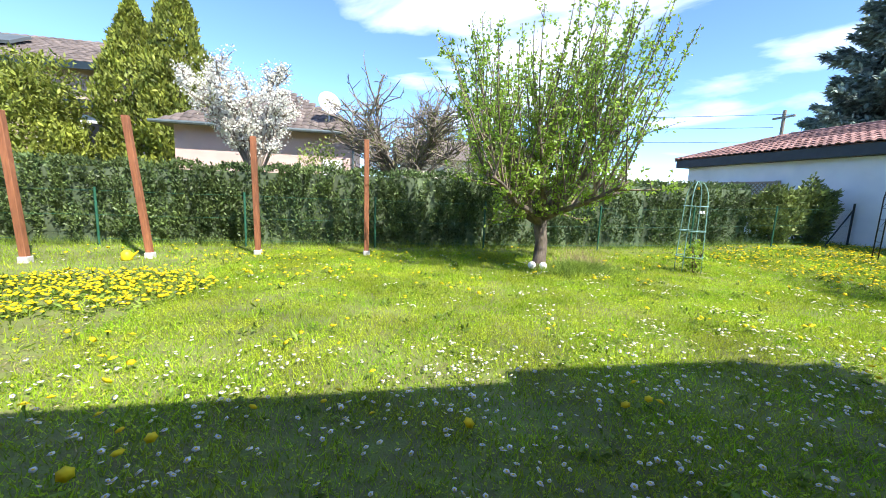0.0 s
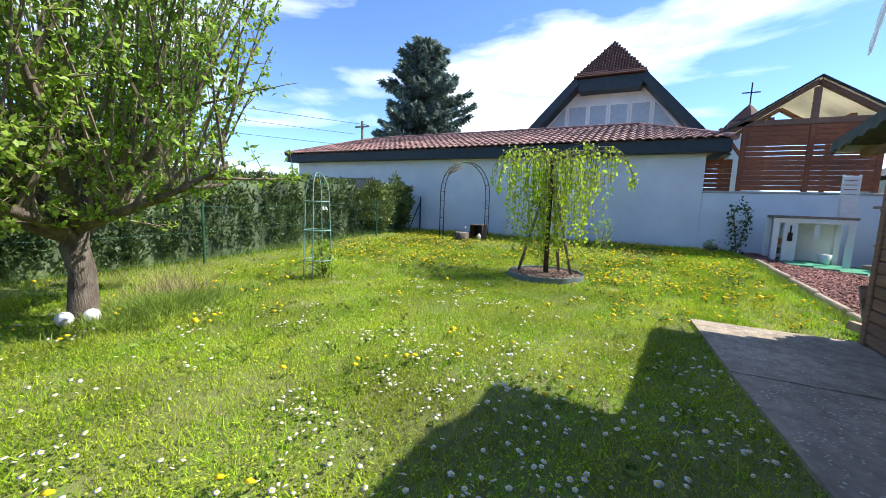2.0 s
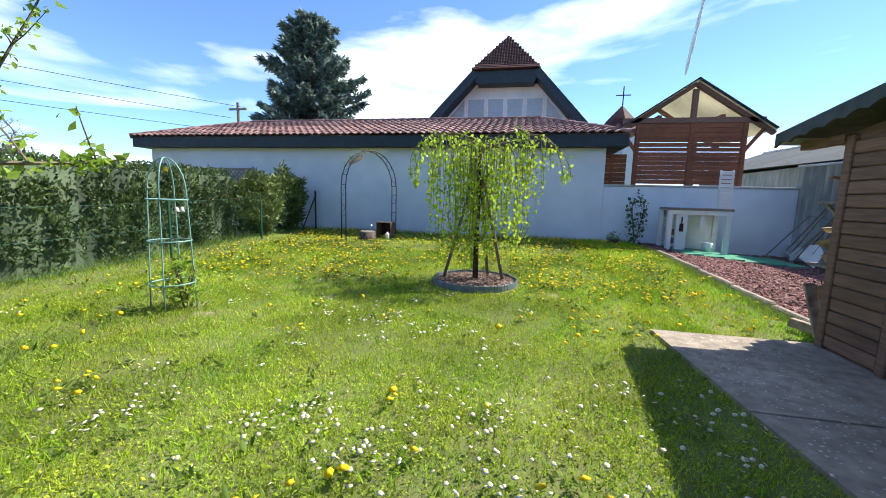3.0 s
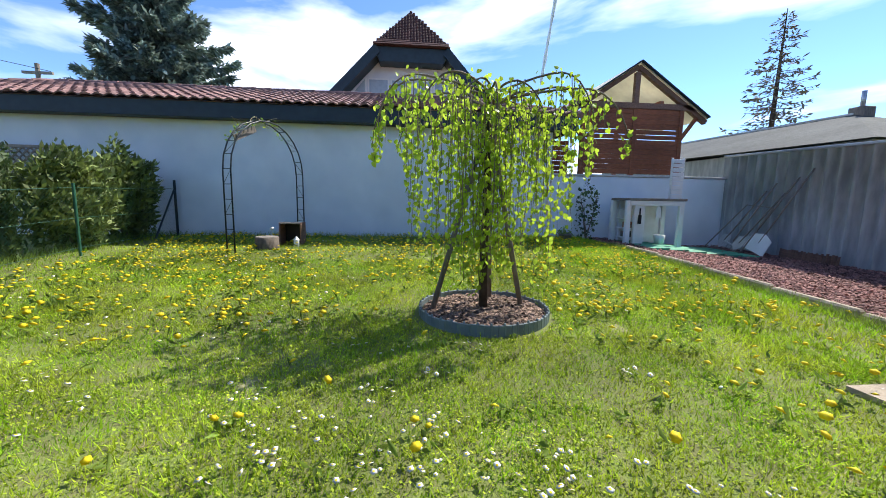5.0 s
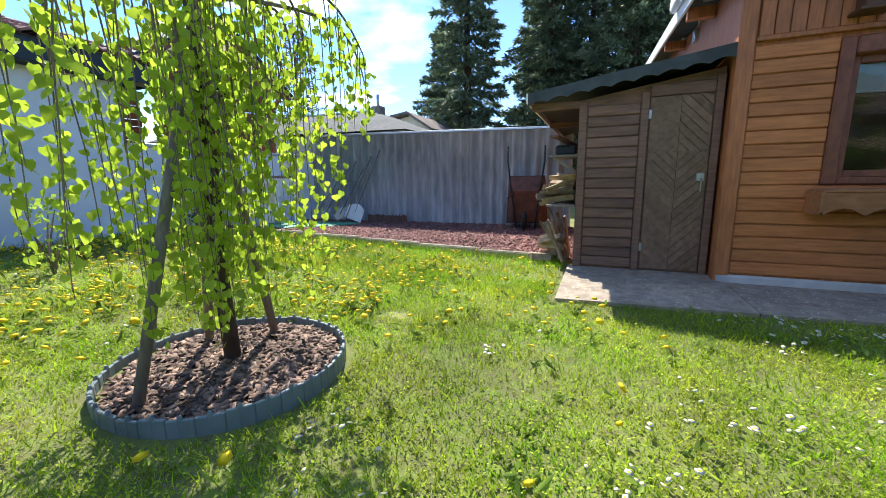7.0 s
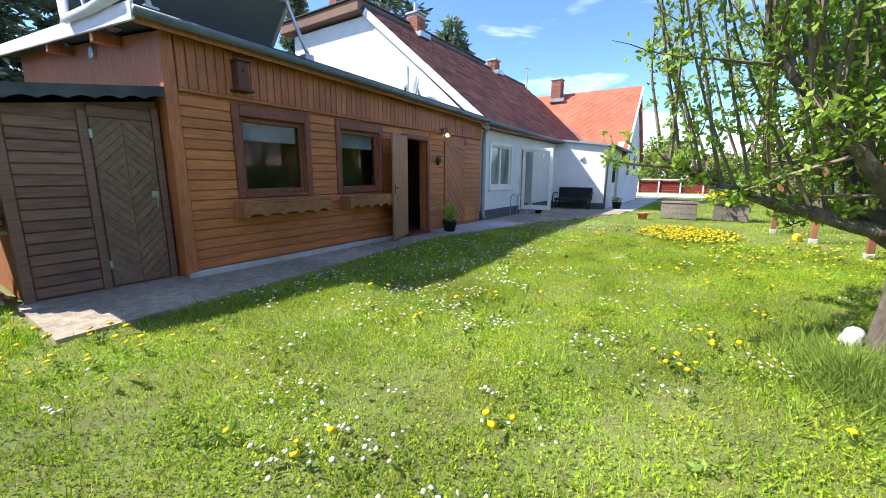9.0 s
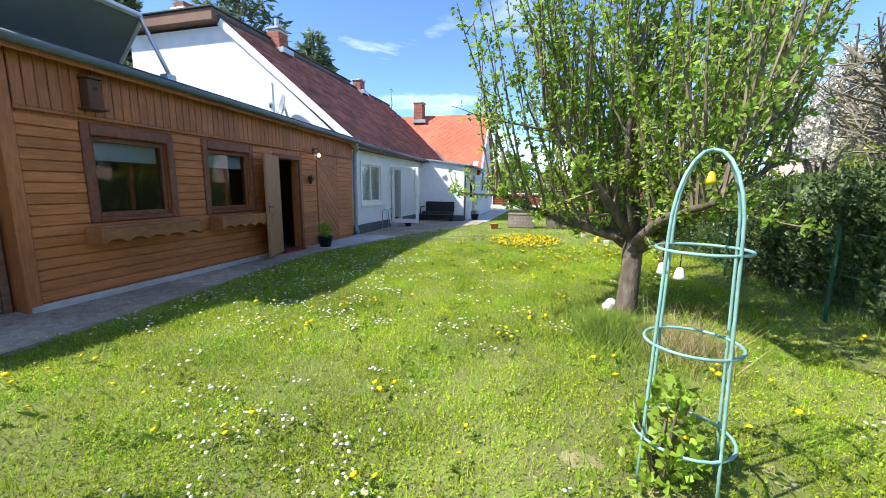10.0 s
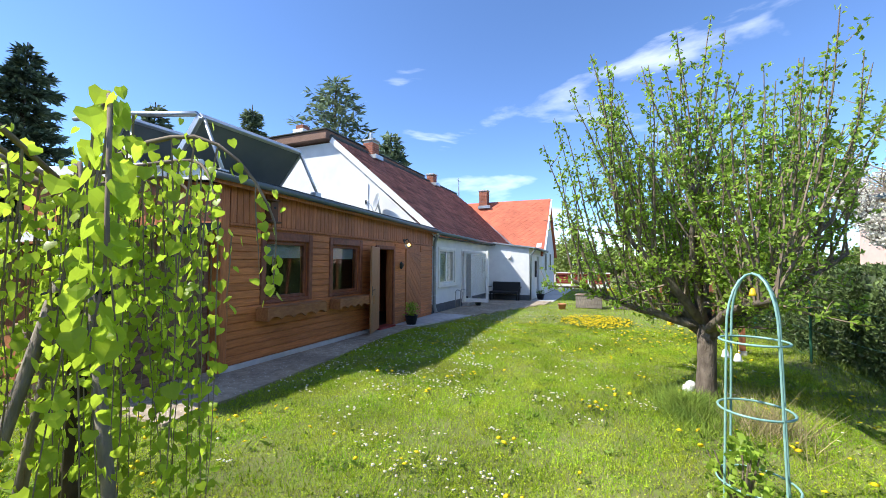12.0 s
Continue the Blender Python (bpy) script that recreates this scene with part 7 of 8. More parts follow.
# ---- neighbouring buildings ----
def gable_neighbour():
    g = thing("gabled_house", "white house with a dark half-hipped gable above the garage", "house", (21, 4.7, 0))
    x = 20.0
    pk = (4.74, 8.2)

    def band(name, pts, x0, x1, mat, label=""):
        part(name, MB().prism([(x0, y, z) for y, z in pts], (x1 - x0, 0, 0)), mat, g, label)

    band("wall", [(8.6, 0), (8.6, 4.7), (6.6, 6.9), (2.9, 6.9), (0.9, 4.7), (0.9, 0)], x + 0.9, x + 1.2, M_RENDER)
    for s, y1, y2 in ((1, 9.6, 6.1), (-1, -0.1, 3.25)):
        part("roof", MB().prism([(x, y1, 3.45), (x, y2, 7.1), (x, y2 - s * 0.15, 6.75), (x, y1 - s * 0.5, 3.45)], (9, 0, 0)), M_DARKPAINT, g, "dark painted roof verge")
    band("gable_beam", [(6.25, 7.0), (3.1, 7.0), (3.4, 6.45), (5.95, 6.45)], x + 0.1, x + 0.85, M_DARKPAINT)
    part("half_hip", MB().add([(x - 0.1, 6.2, 7.02), (x - 0.1, 3.15, 7.02), (x + 1.6, pk[0], pk[1] + 0.8), (x + 9, pk[0], pk[1] + 0.8), (x + 9, 6.2, 7.02), (x + 9, 3.15, 7.02)], [(0, 1, 2), (0, 2, 3, 4), (1, 5, 3, 2), (0, 4, 5, 1), (3, 5, 4)]), M_TILE_DARK, g, "dark red tiled half hip")
    up = Vector((1.7, 0, 1.98))
    tile_slope(g, (x - 0.1, 6.2, 7.03), (0, -1, 0), up, 3.05, up.length, 0.12, 0.12, flat_tile, M_TILE_DARK, lambda a, b: 1.5 * b / up.length < a < 3.05 - 1.5 * b / up.length, 60)
    cells = [(7.5, 6.55, 4.75, 5.05, 6.0), (6.5, 5.6, 4.7, 6.0, 6.0), (5.55, 4.7, 4.7, 6.0, 6.0), (4.65, 3.8, 4.7, 6.0, 6.0), (3.75, 2.9, 4.7, 6.0, 6.0), (2.85, 1.8, 4.7, 6.0, 4.9)]
    for a, b, z0, za, zb in cells:
        w = part("window", MB().prism([(x + 0.84, a, z0), (x + 0.84, b, z0), (x + 0.84, b, zb), (x + 0.84, a, za)], (0.05, 0, 0)), M_WHITE, g)
        k = 0.07
        pn = MB().prism([(x + 0.83, a - k, z0 + k), (x + 0.83, b + k, z0 + k), (x + 0.83, b + k, zb - k), (x + 0.83, a - k, za - k)], (0.008, 0, 0)).make("pane", M_PANE)
        pn.parent = w
        pn.matrix_parent_inverse = w.matrix_world.inverted()


def turret():
    t = thing("roof_turret", "small tiled turret with a metal weather cross", "turret", (24, -1.5, 0))
    part("wall", MB().lathe([(0.9, 0), (0.9, 4.9)], (24, -1.2, 0), 8), M_RENDER, t)
    part("roof", MB().lathe([(1.15, 0), (0.7, 0.6), (0.05, 1.3)], (24, -1.2, 4.9), 8), M_TILE_DARK, t)
    part("cross", MB().tube([(24, -1.2, 6.2), (24, -1.2, 7.2)], 0.03, 6).tube([(24, -1.55, 6.75), (24, -0.85, 6.75)], 0.03, 6), M_BLACKIRON, t)


def timber_pergola():
    p = thing("timber_pergola", "red-brown timber pergola with a slatted screen above the wall", "pergola", (12.6, -0.35, 1.69))
    x = GX + 0.02
    ym, ya, yb = -0.35, 0.88, -1.5
    for y in (ya, ym, yb):
        part("post", MB().box(x, x + 0.1, y - 0.05, y + 0.05, 1.69, 3.2, 0.006), M_REDWOOD, p)
    part("post", MB().box(x + 2.8, x + 2.9, ya - 0.05, ya + 0.05, 0, 3.2), M_REDWOOD, p)
    part("post", MB().box(x + 2.8, x + 2.9, yb - 0.05, yb + 0.05, 0, 3.2), M_REDWOOD, p)
    part("tie_beam", MB().box(x - 0.01, x + 0.11, yb - 0.4, ya + 0.35, 3.2, 3.33, 0.008), M_SHEDWOOD, p)
    part("king_post", MB().box(x, x + 0.1, ym - 0.06, ym + 0.06, 3.332, 4.0, 0.006), M_SHEDWOOD, p)
    for i in range(13):
        z = 1.72 + i * 0.114
        gap = 0.014 if 6 <= i <= 8 else 0.003
        for a, b in ((yb + 0.052, ym - 0.052), (ym + 0.052, ya - 0.052)):
            part("slat", MB().box(x + 0.02, x + 0.05, a, b, z, z + 0.114 - gap, 0.004), M_REDWOOD, p)
    for s, ye, ze in ((1, 1.45, 2.9), (-1, -2.12, 2.95)):
        part("rafter", MB().beam((x + 0.05, ye, ze), (x + 0.05, ym, 4.12), 0.1, 0.12, 0.006, (1, 0, 0)), M_SHEDWOOD, p)
        part("rafter", MB().beam((x + 2.8, ye, ze), (x + 2.8, ym, 4.12), 0.1, 0.12, 0.006, (1, 0, 0)), M_SHEDWOOD, p)
        part("awning", MB().prism([(x - 0.05, ye, ze + 0.07), (x - 0.05, ym, 4.19), (x + 3, ym, 4.19), (x + 3, ye, ze + 0.07)], (0, 0, 0.03)), M_CREAM, p, "cream translucent awning")
        part("verge", MB().beam((x - 0.07, ye, ze + 0.1), (x - 0.07, ym, 4.22), 0.03, 0.1, 0, (1, 0, 0)), M_DARKPAINT, p)
    part("purlin", MB().beam((x + 0.05, -1.0, 3.34), (x + 2.8, -1.0, 3.34), 0.1, 0.12), M_REDWOOD, p)
    part("purlin", MB().beam((x + 0.05, 0.4, 3.34), (x + 2.8, 0.4, 3.34), 0.1, 0.12), M_REDWOOD, p)
    part("brace", MB().beam((x + 0.05, ya, 2.5), (x + 0.05, ya + 0.5, 3.2), 0.07, 0.07, 0, (1, 0, 0)), M_REDWOOD, p)
    part("brace", MB().beam((x + 0.05, yb, 2.5), (x + 0.05, yb - 0.5, 3.2), 0.07, 0.07, 0, (1, 0, 0)), M_REDWOOD, p)


def back_sheds():
    s = thing("grey_outbuilding", "long grey rendered outbuilding with a low metal roof", "outbuilding", (14, -6, 0))
    part("wall", MB().box(10.2, 20, -8.4, -3.6, 0, 2.3), M_CORR, s)
    part("roof", MB().add([(10.0, -3.4, 2.3), (20.3, -3.4, 2.45), (20.3, -8.6, 2.45), (10.0, -8.6, 2.3), (12.45, -6.0, 3.28), (20.3, -6.0, 3.4)], [(0, 1, 5, 4), (2, 3, 4, 5), (3, 0, 4), (1, 2, 5), (3, 2, 1, 0)]), M_FELT, s)
    part("ridge_cap", MB().beam((12.45, -6, 3.29), (20.3, -6, 3.41), 0.12, 0.05), M_METAL, s)
    part("flue_base", MB().box(12.25, 12.6, -6.3, -5.95, 3.0, 3.45, 0.02), M_GREYWOOD, s)
    part("flue", MB().tube([(12.42, -6.12, 3.45), (12.42, -6.12, 3.83)], 0.05, 10), M_METAL, s, "", True)
    c = thing("brown_cottage", "low cottage with a brown roof behind the outbuilding", "house", (8, -14, 0))
    part("wall", MB().prism([(12.75, -11, 0), (15.6, -11, 0), (15.6, -11, 3.62), (13.67, -11, 3.9), (12.75, -11, 3.28)], (0, -4, 0)), M_CREAM, c)
    part("roof", MB().prism([(12.5, -10.6, 3.18), (13.67, -10.6, 3.95), (15.9, -10.6, 3.64), (15.9, -10.6, 3.74), (13.67, -10.6, 4.06), (12.44, -10.6, 3.26)], (0, -4.8, 0)), M_TILE_BROWN, c)
    part("window", MB().box(13.6, 14.1, -10.998, -10.95, 2.75, 3.35, 0.01), M_WHITE, c)
    h = thing("far_house", "white and orange rendered house with a flat roof far behind", "house", (17, -24, 0))
    part("wall", MB().box(19, 24, -28, -23, 0, 4.6), M_RENDER, h)
    part("wall", MB().box(15.5, 18.99, -27, -22.4, 0, 4.9), M_TILE_ORANGE, h, "orange rendered wall")
    part("roof", MB().box(18.6, 24.4, -28.4, -22.6, 4.602, 4.85, 0.02), M_TILE_BROWN, h)
    part("window", MB().box(16.5, 17.7, -22.39, -22.33, 3.3, 4.3, 0.01), M_WHITE, h)
    part("pane", MB().box(16.6, 17.6, -22.32, -22.3, 3.4, 4.2), M_BLACK, h)


def resize(ob, k):
    """Sets a finished house nearer or farther and smaller or larger, seen from the annex door."""
    c = Vector((-0.34, 1.45, 1.2))
    ob.location = c + (ob.location - c) * k
    ob.scale = (k, k, k)


def north_houses():
    a = thing("mauve_house", "mauve rendered house with a grey-brown tiled roof", "house", (-13, 20, 0))
    part("wall", MB().box(-24, -9.3, 18.6, 25, 0, 5.3), M_PINK, a)
    sl = Vector((0, 3.6, 1.75))
    part("roof", MB().prism([(-24.5, 18.0, 5.2), (-24.5, 21.6, 6.95), (-24.5, 25.4, 5.2)], (15.8, 0, 0)), M_TILE_BROWN, a)
    tile_slope(a, (-24.5, 18.0, 5.22), (1, 0, 0), sl, 15.8, sl.length, 0.33, 0.36, wave_tile, M_TILE_BROWN, None, 0)
    part("fascia", MB().box(-24.5, -8.7, 17.97, 18.0, 5.0, 5.25), M_DARKPAINT, a)
    part("lower_roof", MB().box(-16, -9.3, 18.2, 18.598, 3.7, 4.0), M_DARKPAINT, a)
    w = part("window", MB().box(-12.6, -9.8, 18.5, 18.59, 0.8, 3.5, 0.01), M_WHITE, a, "large white-framed glass door")
    for x in (-12.4, -11.0):
        pn = MB().box(x, x + 1.2, 18.48, 18.497, 0.95, 3.2).make("pane", M_BLACK)
        pn.parent = w
        pn.matrix_parent_inverse = w.matrix_world.inverted()
    part("skylight", MB().prism([(-15.2, 19.2, 5.95), (-13.6, 19.2, 5.95), (-13.6, 20.2, 6.45), (-15.2, 20.2, 6.45)], (0, -0.05, 0.1)), M_PANELBACK, a)
    resize(a, 1.3)
    b = thing("pink_house", "pale pink rendered bungalow with a brown hip roof", "house", (-4, 21.5, 0))
    part("wall", MB().box(-8.4, -1.2, 19.4, 27, 0, 3.55), M_PINK, b)
    ex0, ex1, ey0, ey1, z0, z1 = -9.0, -0.6, 18.8, 27.6, 3.5, 5.9
    part("roof", MB().add([(ex0, ey0, z0), (ex1, ey0, z0), (ex1, ey1, z0), (ex0, ey1, z0), (-4.8, 22.6, z1), (-4.8, 24, z1)], [(0, 1, 4), (1, 2, 5, 4), (2, 3, 5), (3, 0, 4, 5), (3, 2, 1, 0)]), M_TILE_BROWN, b)
    s1 = Vector((0, 3.8, 2.4))
    tile_slope(b, (ex0, ey0, z0 + 0.02), (1, 0, 0), s1, 8.4, s1.length, 0.33, 0.36, wave_tile, M_TILE_BROWN, lambda u, v: 4.2 * v / s1.length < u < 8.4 - 4.2 * v / s1.length, 0)
    part("gutter", MB().tube([(ex0, ey0 - 0.06, z0), (ex1, ey0 - 0.06, z0)], 0.07, 8), M_GUTTER, b)
    part("downpipe", MB().tube([(-1.3, 18.85, 3.2), (-1.25, 19.3, 2.9), (-1.25, 19.33, 0.1)], 0.05, 8), M_GUTTER, b)
    w = part("window", MB().box(-2.6, -1.7, 19.35, 19.39, 1.4, 2.4, 0.01), M_WHITE, b)
    d = dish("satellite_dish", Vector((-2.3, 19.4, 4.75)), 0.5, (0.6, -1, 0.35), M_WHITE, "white satellite dish on the pink house", Vector((-2.3, 19.55, 3.9)))
    resize(b, 0.78)
    resize(d, 0.78)
    c = thing("far_bungalow", "cream bungalow with a brown roof behind the bare tree", "house", (4, 26, 0))
    part("wall", MB().box(1.5, 9.5, 25, 30, 0, 3.2), M_CREAM, c)
    part("roof", MB().prism([(1.0, 24.5, 3.1), (1.0, 27.5, 4.6), (1.0, 30.5, 3.1)], (9, 0, 0)), M_TILE_BROWN, c)
    s3 = thing("red_shed", "small red-brown timber shed beyond the hedge", "shed", (10.5, 17.5, 0))
    part("wall", MB().box(9.9, 12.0, 17, 19, 0, 1.75), M_RUST, s3)
    part("roof", MB().prism([(9.7, 16.8, 1.75), (12.2, 16.8, 1.75), (12.2, 16.8, 1.87), (9.7, 16.8, 1.87)], (0, 2.5, 0)), M_FELT, s3)


def power_line():
    p = thing("power_pole", "wooden power pole carrying wires behind the garage", "pole", (26, 23, 0))
    part("mast", MB().tube([(26, 23.3, 0), (26, 23.3, 7.4)], 0.1, 8), M_GREYWOOD, p)
    part("crossarm", MB().box(25.94, 26.06, 22.6, 24.0, 6.9, 7.02), M_GREYWOOD, p)
    w = thing("power_wires", "thin sagging power wires", "wires", (10, 30, 6))
    for z, y in ((7.05, 22.7), (6.4, 23.9), (5.4, 23.3)):
        a, b = Vector((26, y, z)), Vector((-20, 48, z + 1.5))
        part("wire", MB().tube([a.lerp(b, t) - Vector((0, 0, 2.2 * t * (1 - t))) for t in np.linspace(0, 1, 14)], 0.013, 4), M_BLACK, w)


gable_neighbour()
turret()
timber_pergola()
screen = thing("timber_screen", "red-brown board screen beside the pergola", "screen", (GX + 0.6, 1.25, 0))
for k in range(21):
    part("board", MB().box(GX + 0.6, GX + 0.64, 0.96, 1.59, 0.12 * k, 0.12 * k + 0.112, 0.006), M_REDWOOD, screen)
back_sheds()
north_houses()
power_line()


def contrail():
    a, b = Vector((0.78, -0.31, 0.55)), Vector((0.915, -0.312, 0.265))
    pts, rs = [], []
    for i in range(26):
        t = i / 25
        d = a.lerp(b, t).normalized()
        pts.append(d * 1800)
        rs.append(5.5 + 2.5 * math.sin(i * 1.3) * math.sin(i * 0.7) + 3 * (1 - t))
    tagged(MB().tube(pts, rs, 6).make("backdrop_contrail", M_WHITE), "thin white condensation trail in the sky", "contrail", kind="structure")


contrail()

# ---- planting ----
apple_tree()
weeping_tree()
tree_ring()
hedge()
bush("yew_bush", "loose yellow-green yew bush at the wire fence", (10.3, 10.1), 0.75, 0.45, 1.45, 7500, 0.1, M_YEW, seed=3)
bush("yew_bush", "dark green yew bush before the pale blue wall", (11.55, 10.2), 0.62, 0.5, 1.6, 7500, 0.11, M_YEW, seed=4)
bush("leafy_shrub", "slim evergreen shrub growing at the low wall", (12.1, 0.85), 0.26, 0.26, 1.25, 300, 0.075, M_HEDGE, True, 4, seed=5)
column_thuja((-10.55, 21.1), 8.6, 1.5, 1)
column_thuja((-8.67, 20.6), 9.5, 1.43, 2)
bush("conifer_bush", "round yellow-green conifer bush behind the hedge", (-14.1, 19.9), 2.2, 1.8, 5.5, 20000, 0.2, M_THUJA, seed=6)
open_tree("blossom_tree", "cherry tree covered in white blossom behind the hedge", (-3.3, 12.1), 4.9, 0.85, 10, M_GREYTWIG, 31, M_BLOSSOM, 0.055, 0.04, 0.045, 4, 0.09, (1.1, 3.0), 14)
open_tree("bare_tree", "old bare fruit tree with a tangle of grey twigs", (0.52, 11.8), 4.25, 1.55, 15, M_GREYTWIG, 32, M_FARGREEN, 0.036, 0.08, 0.025, 1, 0.1, (0.5, 1.7), 20)
open_tree("bare_tree", "small budding tree behind the hedge", (3.9, 17.5), 4.4, 1.9, 7, M_GREYTWIG, 33, M_FARGREEN, 0.06, 0.09, 0.05, 2, 0.1, (0.5, 1.5), 8)
open_tree("bare_tree", "thin budding tree beyond the garage", (10.5, 20.5), 4.3, 1.3, 7, M_GREYTWIG, 34, M_FARGREEN, 0.04, 0.12, 0.04, 1)
bush("garden_shrub", "pale green shrub in front of the pink house", (-1.7, 12.1), 0.8, 0.55, 2.3, 2600, 0.07, M_FARGREEN, True, seed=7)
conifer("blue_spruce", "large blue-green spruce behind the garage", (26, 17.6), 12.8, 5.3, 28, M_SPRUCE, seed=41, size=0.36, dens=7.5, droop=-0.05, form=0.6)
conifer("bare_larch", "thin half-bare larch behind the fence", (25, -16.5), 12.0, 3.6, 20, M_GREYTWIG, 0.45, 0.12, 42, 0.3)
for k, (x, y, h, r, b) in enumerate([(12.5, -16, 17, 3.4, 0), (8.2, -17, 15, 3.8, 0), (4.2, -15, 15, 4.0, 0), (0.3, -16.5, 11, 3.2, 0), (16.5, -22, 12, 3.5, 0), (-8.5, -13.5, 11.2, 2.8, 0), (-4.5, -16, 10.2, 2.6, 0.1), (9.0, -21, 15, 3.4, 0), (6.2, -19, 16, 4.2, 0), (3.0, -20, 16, 4.0, 0)]):
    conifer("tall_conifer", "tall dark green conifer beyond the fence and roofs", (x, y), h, r, 22, M_PINE, b, 0.35, 50 + k, 0.3, 0.1, 5.0)
conifer("old_pine", "broad half-bare pine behind the house", (-12.5, -10.5), 14.2, 6.5, 12, M_PINE, 0.5, -0.3, 61, 0.5, 0.55)
conifer("old_pine", "dark pine behind the roof ridge", (-18.5, -9.8), 12.2, 3.2, 14, M_PINE, 0.1, 0.0, 62, 0.7, 0.4)
for k in range(11):
    bush("spring_tree", "light green spring tree at the far field edge", (-44 + 3 * math.sin(k * 2.1), -2 + 4.4 * k), 3.6, 2.6, 3.9 + 1.0 * math.sin(k * 1.7), 5000, 0.28, M_FARGREEN, True, 4, seed=70 + k)

# ---- grass and flowers ----
def on_lawn(x, y):
    """Where grass grows: off the slabs, beds and buildings."""
    path = np.interp(x, EDGE_X, EDGE_Y)
    ok = (y > path) | (x > 5.68)
    ok &= (x - WX) ** 2 + (y - WY) ** 2 > 0.63 ** 2
    ok &= ~((y < KERB(x) + 0.02) & (x > 5.6))
    ok &= x < 12.43
    for px, py, rx, ry in BARE:
        ok &= ((x - px) / rx) ** 2 + ((y - py) / ry) ** 2 > RNG.uniform(-0.6, 1.6, np.shape(x))
    return ok


BARE = [(5.0, 6.75, 0.1, 0.16), (5.22, 7.06, 0.22, 0.17), (4.87, 7.68, 0.12, 0.08), (5.1, 8.0, 0.12, 0.08), (5.93, 5.84, 0.13, 0.08), (6.7, 3.18, 0.15, 0.09)]


def bare_patches():
    for px, py, rx, ry in BARE:
        n, k = 18, RNG.uniform(0.75, 1.15, 18)
        rim = [(px + rx * k[i] * math.cos(6.2832 * i / n), py + ry * k[i] * math.sin(6.2832 * i / n)) for i in range(n)]
        m = MB().add([(px, py, ground_z(px, py) + 0.006)] + [(a, b, ground_z(a, b) - 0.002) for a, b in rim], [(0, 1 + i, 1 + (i + 1) % n) for i in range(n)])
        tagged(m.make("bare_earth", M_DIRT), "patch of bare dry earth in the lawn", "earth", group="bare patches in the lawn", kind="structure")


def blades(name, x, y, h, width, mat, label, parent=None, lean=0.5):
    n = len(x)
    z = ground_zs(x, y) - 0.004
    a = RNG.uniform(0, 6.28, n)
    hh = h * RNG.uniform(0.5, 1.4, n)
    ww = width * RNG.uniform(0.6, 1.4, n)
    lx, ly = RNG.normal(0, lean, n) * hh, RNG.normal(0, lean, n) * hh
    b0 = np.stack([x - np.cos(a) * ww, y - np.sin(a) * ww, z], 1)
    b1 = np.stack([x + np.cos(a) * ww, y + np.sin(a) * ww, z], 1)
    tip = np.stack([x + lx, y + ly, z + hh], 1)
    vs = np.stack([b0, b1, tip], 1).reshape(-1, 3)
    ob = bulk(name, vs, np.arange(3 * n).reshape(n, 3), mat, parent, label)
    return tagged(ob, label, "grass", kind="stuff")


def flat_leaves(name, x, y, size, mat, label, category):
    """Small rounded leaves that lie nearly level among the blades."""
    n = len(x)
    a = RNG.uniform(0, 6.28, n)
    d = np.stack([np.cos(a), np.sin(a), RNG.normal(0.1, 0.4, n)], 1)
    s = np.stack([-np.sin(a), np.cos(a), RNG.normal(0, 0.4, n)], 1)
    ln = (size * RNG.uniform(0.5, 1.5, n))[:, None]
    p = np.stack([x, y, ground_zs(x, y) + RNG.uniform(0.008, 0.03, n)], 1)
    vs = np.stack([p, p + d * ln * 0.55 + s * ln * 0.4, p + d * ln, p + d * ln * 0.55 - s * ln * 0.4], 1).reshape(-1, 3)
    return tagged(bulk(name, vs, np.arange(4 * n).reshape(n, 4), mat, None, label), label, category, kind="stuff")


def lawn_points(n, x0, x1, y0, y1, tuft=1.0):
    x, y = RNG.uniform(x0, x1, n), RNG.uniform(y0, y1, n)
    w = np.sin(x * 2.3 + 1.7 * np.sin(y * 1.9)) * np.sin(y * 2.9 + 1.3 * np.sin(x * 2.7)) + 0.6 * np.sin(x * 9.1 + y * 4.2) * np.sin(y * 8.3 - x * 3.1)
    keep = on_lawn(x, y) & (RNG.uniform(0, 1, n) < np.clip(0.72 + 0.3 * w * tuft, 0.25, 1))
    return x[keep], y[keep]


